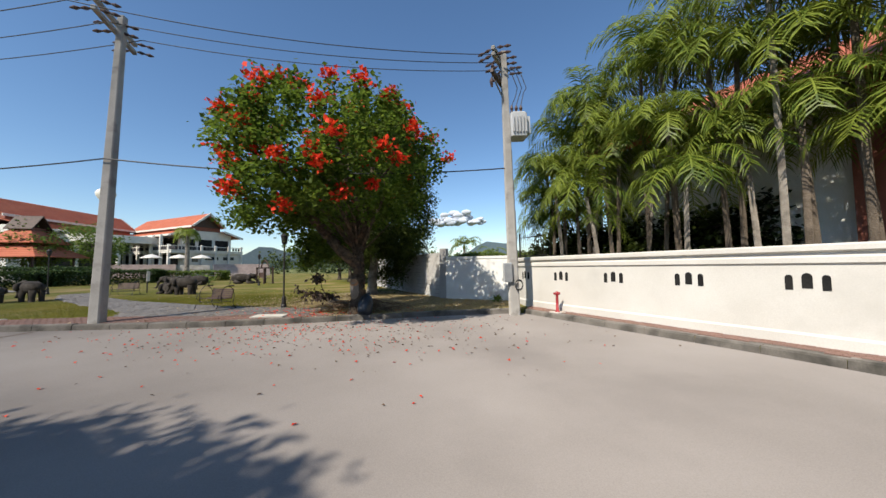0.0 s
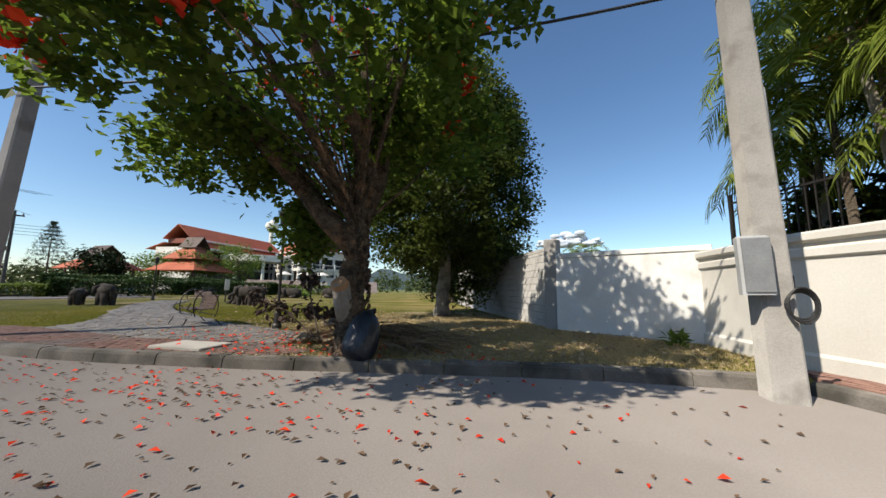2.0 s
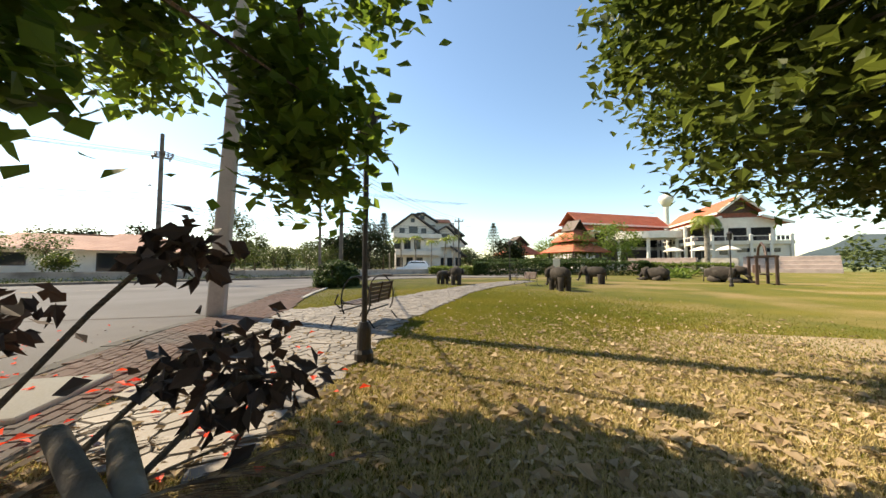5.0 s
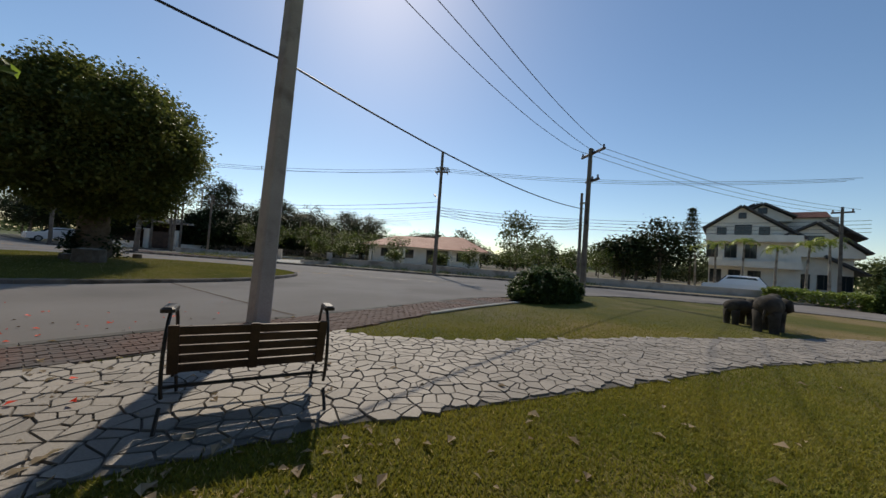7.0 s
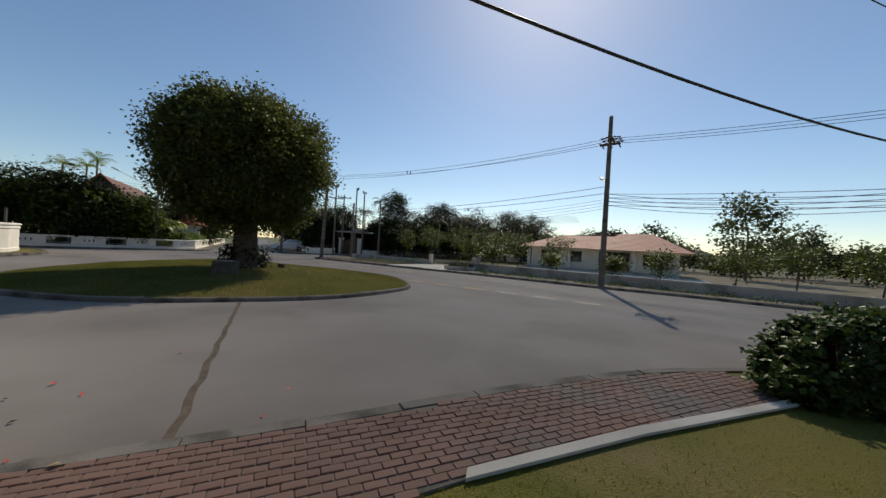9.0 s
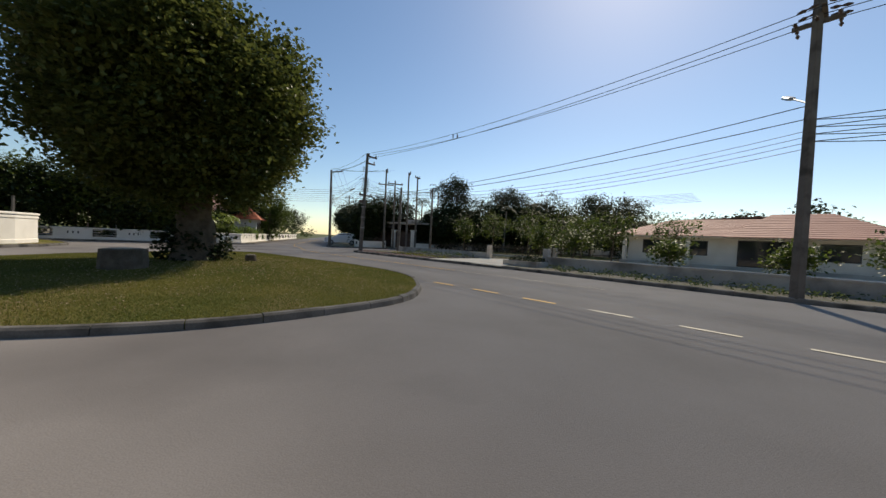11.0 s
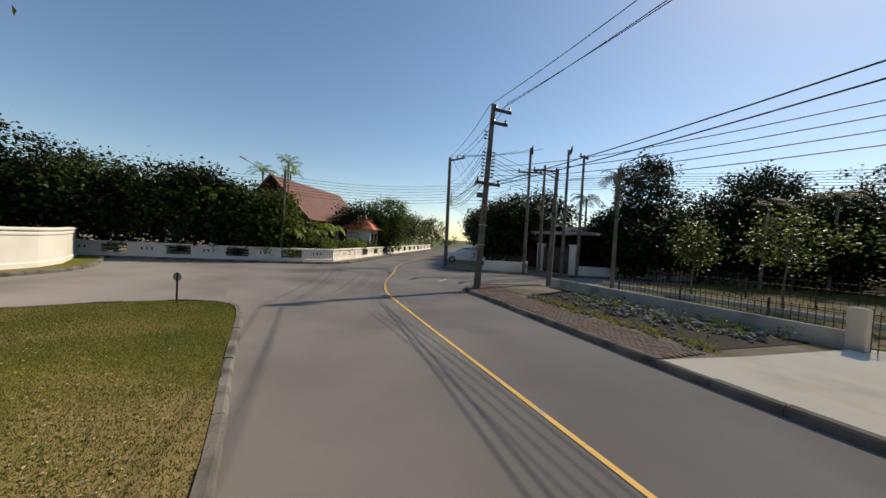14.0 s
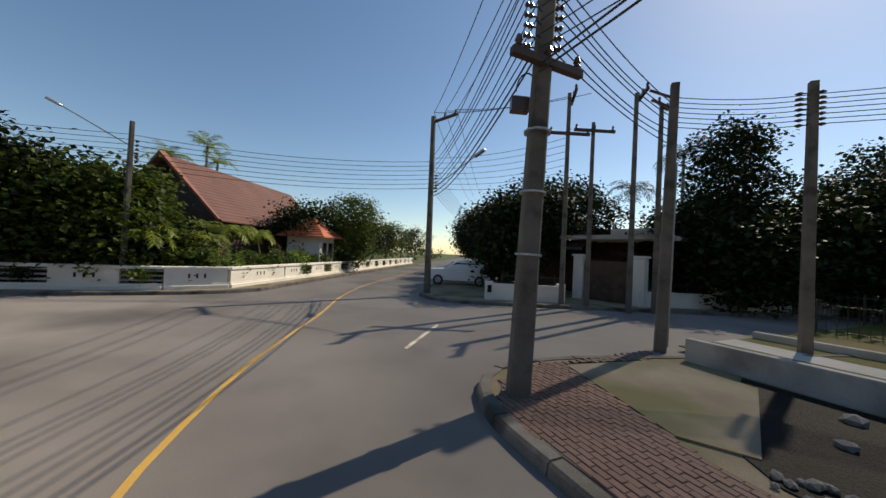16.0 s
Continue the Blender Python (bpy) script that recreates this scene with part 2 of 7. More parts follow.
# ---------------------------------------------------------------- building helpers
class Mesh:
    """A growing list of corners and faces."""

    def __init__(self):
        self.v, self.f, self.m = [], [], Matrix()

    def add(self, verts, faces):
        k = len(self.v)
        self.v += [tuple(self.m @ Vector(p)) for p in verts]
        self.f += [tuple(k + i for i in f) for f in faces]
        return self

    def box(self, x0, y0, z0, x1, y1, z1, c=0.0):
        """A box, its upright and top edges taken off by c."""
        if c <= 0:
            v = [(x, y, z) for z in (z0, z1) for x, y in ((x0, y0), (x1, y0), (x1, y1), (x0, y1))]
            return self.add(v, [(3, 2, 1, 0), (4, 5, 6, 7), (0, 1, 5, 4), (1, 2, 6, 5), (2, 3, 7, 6), (3, 0, 4, 7)])

        def ring(z, e):
            a, b, c_, d = x0 + e, y0 + e, x1 - e, y1 - e
            return [(a + c, b, z), (c_ - c, b, z), (c_, b + c, z), (c_, d - c, z), (c_ - c, d, z), (a + c, d, z), (a, d - c, z), (a, b + c, z)]

        v = ring(z0, 0) + ring(z1 - c, 0) + ring(z1, c)
        f = [tuple(range(7, -1, -1)), tuple(range(16, 24))]
        for r in (0, 8):
            f += [(r + i, r + (i + 1) % 8, r + 8 + (i + 1) % 8, r + 8 + i) for i in range(8)]
        return self.add(v, f)

    def tube(self, pts, radii, n=8, close=True):
        """A round bar through the points, with a radius at each."""
        pts = [Vector(p) for p in pts]
        radii = radii if isinstance(radii, (list, tuple)) else [radii] * len(pts)
        v, f = [], []
        side = None
        for i, p in enumerate(pts):
            d = (pts[min(i + 1, len(pts) - 1)] - pts[max(i - 1, 0)]).normalized()
            if side is None:
                side = d.orthogonal().normalized()
            side = (side - d * side.dot(d)).normalized()
            up = d.cross(side)
            v += [p + radii[i] * (math.cos(a) * side + math.sin(a) * up) for a in [2 * math.pi * k / n for k in range(n)]]
        for i in range(len(pts) - 1):
            f += [(i * n + k, i * n + (k + 1) % n, (i + 1) * n + (k + 1) % n, (i + 1) * n + k) for k in range(n)]
        if close:
            f += [tuple(range(n - 1, -1, -1)), tuple(range((len(pts) - 1) * n, len(pts) * n))]
        return self.add(v, f)

    def prism(self, outline, z0, z1):
        """A slab over an outline that runs anticlockwise."""
        k = len(outline)
        v = [(x, y, z0) for x, y in outline] + [(x, y, z1) for x, y in outline]
        return self.add(v, [tuple(range(k - 1, -1, -1)), tuple(range(k, 2 * k))] + [(i, (i + 1) % k, k + (i + 1) % k, k + i) for i in range(k)])

    def slab(self, a, b, c, d, thick):
        """A plate over four corners, with a thickness below them."""
        n = (Vector(b) - Vector(a)).cross(Vector(d) - Vector(a)).normalized() * thick
        top = [Vector(p) for p in (a, b, c, d)]
        low = [p - n for p in top]
        return self.add(low + top, [(3, 2, 1, 0), (4, 5, 6, 7), (0, 1, 5, 4), (1, 2, 6, 5), (2, 3, 7, 6), (3, 0, 4, 7)])

    def lathe(self, profile, n=16, at=(0, 0)):
        """A turned body: rows of radius and height."""
        v = [(at[0] + r * math.cos(2 * math.pi * k / n), at[1] + r * math.sin(2 * math.pi * k / n), z) for r, z in profile for k in range(n)]
        f = [(i * n + k, i * n + (k + 1) % n, (i + 1) * n + (k + 1) % n, (i + 1) * n + k) for i in range(len(profile) - 1) for k in range(n)]
        return self.add(v, f + [tuple(range(n - 1, -1, -1)), tuple(range((len(profile) - 1) * n, len(profile) * n))])

    def data(self, name, mat, smooth=False):
        me = bpy.data.meshes.new(name)
        me.from_pydata(self.v, [], self.f)
        me.materials.append(mat)
        if smooth:
            me.polygons.foreach_set("use_smooth", [True] * len(me.polygons))
        me.update()
        return me


def raw(name, verts, faces, mat):
    """Mesh data from number arrays."""
    me = bpy.data.meshes.new(name)
    me.from_pydata(np.asarray(verts).reshape(-1, 3).tolist(), [], np.asarray(faces).tolist())
    me.materials.append(mat)
    me.update()
    return me


def gnarl(mesh, amount, scale):
    """Pushes a body's corners in and out for rough bark."""
    mesh.v = [tuple(Vector(q) + amount * noise.noise_vector(Vector(q) * scale) + amount * 0.5 * noise.noise_vector(Vector(q) * scale * 3)) for q in mesh.v]
    return mesh


def part(name, mesh, mat, parent, label="", smooth=False):
    """Links a mesh as one object under a thing or a part."""
    ob = new(name, mesh.data(name, mat, smooth) if isinstance(mesh, Mesh) else mesh)
    ob.parent = parent
    return tagged(ob, label)


def thing(name, label, category, mesh=None, mat=None, at=None, group="", kind="", smooth=False):
    """A top-level thing: a mesh, or an Empty that its parts hang on."""
    ob = new(name, mesh.data(name, mat, smooth) if isinstance(mesh, Mesh) else mesh)
    if at is not None:
        ob.matrix_basis = at if isinstance(at, Matrix) else pose(*at)
    return tagged(ob, label, category, group, kind)


ROAD_O, ROAD_U, ROAD_V = Vector((-7.1, -23.6)), Vector((-0.725, 0.689)), Vector((-0.689, -0.725))


def S(u, v, z=0.0):
    """A place from metres along the south kerb and metres behind it."""
    p = ROAD_O + u * ROAD_U + v * ROAD_V
    return (p.x, p.y, z)


ROAD_TURN = math.degrees(math.atan2(ROAD_U.y, ROAD_U.x))


def smooth_line(pts, step=0.5):
    """A rounded line through the points (Catmull-Rom), as evenly spaced points."""
    p = [Vector(q).to_3d() for q in pts]
    p = [2 * p[0] - p[1]] + p + [2 * p[-1] - p[-2]]
    out = []
    for i in range(1, len(p) - 2):
        a, b, c, d = p[i - 1 : i + 3]
        k = max(2, int((c - b).length / step))
        for s in range(k):
            t = s / k
            out.append(0.5 * (2 * b + (c - a) * t + (2 * a - 5 * b + 4 * c - d) * t * t + (3 * b - a - 3 * c + d) * t**3))
    return out + [p[-2]]


def inside(x, y, outline):
    """Whether points lie within an outline (number arrays)."""
    x, y = np.asarray(x, float), np.asarray(y, float)
    hit = np.zeros(x.shape, bool)
    k = len(outline)
    for i in range(k):
        (x0, y0), (x1, y1) = outline[i][:2], outline[(i + 1) % k][:2]
        cross = ((y0 > y) != (y1 > y)) & (x < (x1 - x0) * (y - y0) / ((y1 - y0) or 1e-9) + x0)
        hit ^= cross
    return hit


def kerb(name, line, label, height=0.15, width=0.16, stone=0.95, lean=0.02):
    """A kerb of single stones; the road lies to the right of the line."""
    top = thing(name, label, "kerb", kind="structure")
    line = [Vector(p).to_3d() for p in line]
    run = [0.0]
    for a, b in zip(line, line[1:]):
        run.append(run[-1] + (b - a).length)

    def at(s):
        s = min(max(s, 0), run[-1] - 1e-6)
        i = max(k for k in range(len(run)) if run[k] <= s)
        i = min(i, len(line) - 2)
        return line[i].lerp(line[i + 1], (s - run[i]) / max(1e-6, run[i + 1] - run[i]))

    rnd = random.Random(len(line))
    k = max(1, int(run[-1] / stone))
    for i in range(k):
        rows = []
        for s in (run[-1] * i / k + 0.008, run[-1] * (i + 0.5) / k, run[-1] * (i + 1) / k - 0.008):
            p, d = at(s), (at(s + 0.1) - at(s - 0.1)).normalized()
            w = Vector((-d.y, d.x, 0))
            rows.append((p, w))
        z = height + rnd.uniform(-0.012, 0.012)
        m = Mesh()
        v, f = [], []
        for p, w in rows:
            for off, h in ((-0.05, -0.05), (lean - 0.045, z - 0.03), (lean - 0.01, z), (width, z), (width, -0.05)):
                v.append(p + w * off + Vector((0, 0, h)))
        for r in (0, 5):
            f += [(r + a, r + 5 + a, r + 6 + a, r + 1 + a) for a in range(4)]
        f += [(0, 1, 2, 3, 4), (14, 13, 12, 11, 10)]
        part("kerb_stone", m.add(v, f), KERB, top)
    return top


def leaves(centres, spread, per, size, seed, flat=0.35, slim=0.42, droop=0.2):
    """Corners and faces of many small folded leaves in clumps round the centres."""
    g = np.random.default_rng(seed)
    c = np.repeat(np.asarray(centres, float), per, axis=0)
    k = len(c)
    s = spread if np.ndim(spread) == 0 else np.repeat(spread, per)[:, None]
    c = c + g.normal(0, 1, (k, 3)) * s * np.array([1, 1, 0.8])
    d = g.normal(0, 1, (k, 3)) * np.array([1, 1, 0.6])
    d[:, 2] -= droop
    d /= np.linalg.norm(d, axis=1)[:, None]
    up = g.normal(0, flat, (k, 3)) + np.array([0, 0, 1.0])
    side = np.cross(d, up)
    side /= np.linalg.norm(side, axis=1)[:, None] + 1e-9
    nor = np.cross(side, d)
    L = size * g.uniform(0.65, 1.3, k)[:, None]
    v = np.stack([c, c + d * L * 0.5 + side * L * slim + nor * L * 0.1, c + d * L, c + d * L * 0.5 - side * L * slim + nor * L * 0.1], 1).reshape(-1, 3)
    i = np.arange(k)[:, None] * 4
    return v, np.concatenate([i + [0, 1, 2], i + [0, 2, 3]])


def crown_points(centre, radii, n, seed, inner=0.35, rough=0.25):
    """Clump centres in a bumpy egg shape, most of them near its skin."""
    g = np.random.default_rng(seed)
    d = g.normal(0, 1, (n, 3))
    d /= np.linalg.norm(d, axis=1)[:, None]
    bumps = sum(np.sin(d @ g.normal(0, w, 3) + g.uniform(0, 6)) for w in (2.5, 4, 6)) / 3
    r = (inner + (1 - inner) * g.uniform(0, 1, n) ** 0.45) * (1 + rough * bumps)
    return np.asarray(centre) + d * r[:, None] * np.asarray(radii)


def tree(name, label, base, trunk, limbs, clumps, per, spread, size, leaf, bark=TRUNK, seed=1, group="", radius=0.2, twigs=40, slim=0.42, flat=0.35,
         droop=0.2, kind=""):
    """A tree: trunk points from the base up, limbs to some of the clumps, a crown of single leaves."""
    top = thing(name, label, "tree", at=(base[0], base[1], base[2]), group=group, kind=kind)
    m = Mesh()
    pts = [Vector(p) for p in trunk]
    k = len(pts)
    fine_pts = smooth_line(pts, 0.12)
    q = len(fine_pts)
    m.tube(fine_pts, [radius * (1.02 - 0.5 * i / (q - 1) + 0.3 * max(0, 1 - 7 * i / q) ** 2) for i in range(q)], 20)
    part("trunk", gnarl(m, radius * 0.16, 5.0), bark, top, smooth=True)
    rnd = random.Random(seed)
    rel = np.asarray(clumps, float)
    wood = Mesh()
    order = sorted(range(len(rel)), key=lambda i: rnd.random())
    for j, i in enumerate(order[: limbs + twigs]):
        end = Vector(rel[i])
        start = pts[-1].lerp(pts[max(0, k - 2)], rnd.random() * 0.7)
        mid = start.lerp(end, 0.5) + Vector((rnd.uniform(-0.3, 0.3), rnd.uniform(-0.3, 0.3), rnd.uniform(0, 0.5)))
        r = radius * (0.42 if j < limbs else 0.12) * rnd.uniform(0.7, 1.1)
        way = [start, start.lerp(mid, 0.5), mid, mid.lerp(end, 0.6), end]
        if j < limbs:
            part("limb", Mesh().tube(way, [r, r * 0.85, r * 0.6, r * 0.35, r * 0.15], 8), bark, top, smooth=True)
        else:
            wood.tube(way, [r, r * 0.85, r * 0.6, r * 0.35, r * 0.15], 5)
    tagged(part("twig_work", wood, bark, top), kind="stuff")
    v, f = leaves(rel, spread, per, size, seed + 7, flat, slim, droop)
    part("crown", raw("crown", v, f, leaf), None, top)
    return top


def frond_mesh(n, length, arch, leaflet, seed, width=0.045, lift=0.9, hang=0.35, sweep=0.55):
    """A feather palm's leaves from one point: arrays of corners and faces."""
    g = random.Random(seed)
    V, F = [], []

    def quad(a, b, c, d):
        k = len(V)
        V.extend((a, b, c, d))
        F.append((k, k + 1, k + 2))
        F.append((k, k + 2, k + 3))

    for i in range(n):
        az = 2 * math.pi * (i + g.uniform(-0.3, 0.3)) / n
        el = g.uniform(0.15, 1.0) * lift
        out = Vector((math.cos(az), math.sin(az), 0))
        L = length * g.uniform(0.75, 1.1)
        p, d = Vector((0, 0, 0)), (out * math.cos(el) + Vector((0, 0, math.sin(el)))).normalized()
        steps = 13
        rows = []
        for s in range(steps):
            rows.append((p.copy(), d.copy()))
            p = p + d * L / steps
            d = (d + Vector((0, 0, -arch * (0.4 + s / steps) / steps * 2))).normalized()
        side = out.cross(Vector((0, 0, 1)))
        for (a, da), (b, _) in zip(rows, rows[1:]):
            quad(a - side * 0.015, b - side * 0.012, b + side * 0.012, a + side * 0.015)
        for s in range(2, steps * 2):
            a, da = rows[min(s // 2, steps - 1)]
            t = s / (steps * 2)
            q = a + da * (L / steps / 2) * (s % 2)
            ll = leaflet * (0.55 + 1.6 * t * (1 - t)) * g.uniform(0.85, 1.1)
            for sg in (-1, 1):
                e = (side * sg * (1.2 - 0.6 * sweep) * g.uniform(0.6, 1.1) + da * sweep + Vector((0, 0, g.uniform(-hang, 0.12)))).normalized()
                w = da * width * 0.5
                mid = q + e * ll * 0.55
                tip = q + e * ll + Vector((0, 0, -hang * ll * 0.5))
                quad(q - w * 0.6, mid - w, mid + w, q + w * 0.6)
                k = len(V)
                V.append(tip)
                F.append((k - 3, k, k - 2))
    return np.array([tuple(x) for x in V]), F


def palm(label, at, height, mats, n=11, length=2.0, leaflet=0.5, arch=1.1, radius=0.06, seed=1, group="", bend=0.2, hang=0.35, lift=0.9, width=0.045, name="palm"):
    top = thing(name, label, "palm", at=at, group=group)
    rnd = random.Random(seed)
    dx, dy = rnd.uniform(-bend, bend), rnd.uniform(-bend, bend)
    pts = [(dx * (i / 6) ** 2, dy * (i / 6) ** 2, height * i / 6 - 0.1 * (i == 0)) for i in range(7)]
    part("trunk", Mesh().tube(pts, [radius * (1.3 - 0.4 * i / 6) for i in range(7)], 8), mats[0], top, smooth=True)
    part("crownshaft", Mesh().tube([pts[-1], (dx, dy, height + 0.35)], [radius * 1.2, radius * 0.6], 8), mats[1], top, "smooth green crownshaft")
    v, f = frond_mesh(n, length, arch, leaflet, seed, width, lift, hang)
    part("fronds", raw("fronds", v + np.array([dx, dy, height + 0.3]), f, mats[1]), None, top)
    return top


def hedge_mesh(x0, y0, x1, y1, z0, z1, per_m2, size, mat, seed, name="foliage"):
    """Leaves over the skin and inside of a clipped block."""
    g = np.random.default_rng(seed)
    area = 2 * ((x1 - x0) + (y1 - y0)) * (z1 - z0) + (x1 - x0) * (y1 - y0)
    k = int(area * per_m2)
    p = g.uniform(0, 1, (k, 3))
    axis = g.integers(0, 5, k)
    for a, (col, val) in enumerate(((0, 0.0), (0, 1.0), (1, 0.0), (1, 1.0), (2, 1.0))):
        p[axis == a, col] = np.abs(val - np.abs(g.normal(0, 0.06, (axis == a).sum())))
    p = p * (x1 - x0, y1 - y0, z1 - z0) + (x0, y0, z0)
    p[:, 2] += 0.05 * np.sin(p[:, 0] * 1.7) + 0.04 * np.sin(p[:, 1] * 2.3)
    v, f = leaves(p, 0.04, 1, size, seed)
    return raw(name, v, f, mat)


# ---------------------------------------------------------------- ground, road, lawns
thing("ground", "wide flat ground of dry grass reaching the horizon", "ground", Mesh().box(-1500, -1500, -0.5, 1500, 1500, -0.06), FIELD, kind="structure")
thing("road", "sun-bleached grey asphalt road with tyre marks", "road", Mesh().prism([(-75, -60), (75, -60), (75, 45), (-75, 45)], -0.04, 0.0), ASPHALT, kind="structure")
thing("forecourt", "pale worn concrete-grey forecourt round the island", "road", Mesh().prism([(-30, 12), (-30, 4), (-22.5, 1.6), (-14.6, -6.5), (-14.2, -5.5), (-12.3, -8.6), (-7.2, -12.9), (-3, -15.4), (4, -20), (22, -19), (22, 13), (-4, 13)], -0.03, 0.003), FORE, kind="structure")
far_road = Mesh().prism([(4.5, -60), (15.5, -60), (78, -260), (67, -260)], -0.05, -0.002)
thing("road_far", "straight grey asphalt road running into the distance", "road", far_road, ASPHALT, kind="structure")

NORTH_KERB = smooth_line([(-33, 22), (-32, 16), (-30, 11.2), (-27, 8.3), (-23.5, 7.1), (-20, 6.9), (-16.8, 6.9), (-14.4, 7.35), (-12.2, 7.9), (-10.2, 8.35), (-7.6, 8.85), (-4.8, 9.8), (-2.5, 10.8), (-0.6, 11.55), (1.45, 12.15)])
EAST_KERB = smooth_line([(1.6, 12.1), (3.6, 9.3), (5.8, 6.2), (7.4, 2.5), (7.8, -2), (7.0, -6.5), (6.6, -10.8), (8.0, -15.2), (12, -17.8), (20, -20.5)], 0.8)
north = [(p.x, p.y) for p in NORTH_KERB] + [(p.x, p.y) for p in EAST_KERB]
thing("lawn_north", "dry mown lawn, yellow and green in patches", "lawn", Mesh().prism(north + [(70, -24), (70, 90), (-70, 90), (-70, 32)], -0.04, 0.12), LAWN, kind="structure")
kerb("kerb_north", NORTH_KERB, "old stained concrete kerb beside the lawn")
kerb("kerb_east", EAST_KERB, "old stained concrete kerb below the white wall")

ISLAND = smooth_line([(-14.5, -4.6), (-14.35, -2.9), (-13.2, -1.3), (-11.5, 0.1), (-9.2, 0.9), (-5.7, 1.3), (-2.0, -0.2), (0.2, -3.6), (0.7, -8), (0.1, -11.5), (-1.2, -14.2), (-2.2, -15.2), (-3.1, -15.55), (-4.3, -15.1), (-7.3, -13.0), (-10.1, -11.05), (-12.6, -8.95), (-13.85, -7.2), (-14.3, -5.9), (-14.5, -4.6)])
isl = [(p.x, p.y) for p in ISLAND[:-1]][::-1]
g = Mesh()
rings = []
cx, cy = -6.8, -6.6
for s, h in ((1.0, 0.10), (0.93, 0.13), (0.7, 0.2), (0.4, 0.29), (0.12, 0.36)):
    rings.append([(cx + (x - cx) * s, cy + (y - cy) * s, h) for x, y in isl])
k = len(isl)
verts = [(x, y, -0.04) for x, y in isl] + [p for r in rings for p in r]
faces = [tuple(range(5 * k, 6 * k))]
for r in range(5):
    faces += [(r * k + i, r * k + (i + 1) % k, (r + 1) * k + (i + 1) % k, (r + 1) * k + i) for i in range(k)]
thing("lawn_island", "traffic island of short yellow-green grass rising to the tree", "lawn", g.add(verts, faces), LAWN, kind="structure")
kerb("kerb_island", ISLAND[::-1], "rounded concrete kerb round the grass island", 0.13, 0.11)

SOUTH_KERB = smooth_line([(-45, -47), (-20, -33.5), (-9.6, -27.2), (-7.5, -25.6), (-7.0, -24.3), (-7.5, -23.2), S(2, 0), S(10, 0.05), S(16, 0.3), S(26, -0.1), S(31, 0), S(45, -1.5), S(70, -6)], 0.8)
west = [(p.x, p.y) for p in SOUTH_KERB]
thing("verge_south", "dry earth verge and plots behind the kerb", "ground", Mesh().prism(west + [(-140, 60), (-160, -90), (-60, -75)], -0.04, 0.12), DIRT, kind="structure")
kerb("kerb_south", SOUTH_KERB, "dark concrete kerb along the road")

WEST_KERB = smooth_line([(24, -12), (16.5, -18), (9.6, -23.4), (7.3, -25.5), (5.6, -27.6), (5.0, -29.6), (6.2, -33), (10, -44.5), (18.7, -72)], 0.8)
thing("plot_corner", "planted earth of the corner garden", "ground", Mesh().prism([(p.x, p.y) for p in WEST_KERB] + [(60, -72), (60, -12)], -0.04, 0.12), DIRT, kind="structure")
kerb("kerb_corner", WEST_KERB, "concrete kerb below the low white wall")

GATE_KERB = smooth_line([(10.5, -72), (1.5, -42), (-0.6, -35), (-1.5, -33.1), (-3.0, -32.4), (-5.2, -33.0), (-11.7, -35.8), (-21.4, -40.6), (-45, -52)], 0.8)
thing("plot_gate", "shaded earth of the walled plot by the gate", "ground", Mesh().prism([(p.x, p.y) for p in GATE_KERB] + [(-45, -90), (10, -90)], -0.04, 0.12), DIRT, kind="structure")
kerb("kerb_gate", GATE_KERB, "concrete kerb round the side street corner")


def stripe(name, label, pts, width, mat):
    m = Mesh()
    pts = [Vector(p).to_3d() for p in pts]
    v = []
    for i, p in enumerate(pts):
        d = (pts[min(i + 1, len(pts) - 1)] - pts[max(i - 1, 0)]).normalized()
        w = Vector((-d.y, d.x, 0)) * width / 2
        v += [p + w + Vector((0, 0, 0.009)), p - w + Vector((0, 0, 0.009))]
    m.add(v, [(2 * i, 2 * i + 1, 2 * i + 3, 2 * i + 2) for i in range(len(pts) - 1)])
    return thing(name, label, "road marking", m, mat, kind="structure")


CENTRE = smooth_line([(-15.6, -11.0), (-13.4, -13.05), (-9.3, -16.7), (-6.75, -19.0), (-5.3, -20.35), (-4.4, -21.4), (-3.0, -23.4), (-1.0, -27.0), (1.9, -32.0), (5, -40), (15, -72)], 0.6)
stripe("centre_line", "solid yellow centre line, worn", CENTRE, 0.085, YELLOW)
for i in range(6):
    a = Vector((-14.8, -6.4)) + Vector((-0.72, 0.69)) * 1.68 * i
    d = Vector((-0.72, 0.69)) * 0.9
    stripe("lane_dash", "short worn yellow lane dash", [a, a + d], 0.1, YELLOW if i < 3 else PALELINE)
stripe("edge_line", "thin pale worn line on the asphalt", [(-20.5, -6.6), (-17.9, -9.0), (-15.75, -10.87)], 0.04, PALELINE)
stripe("street_dash", "pale worn line on the side street", [(-5.0, -25.4), (-4.6, -28.0)], 0.1, PALELINE)


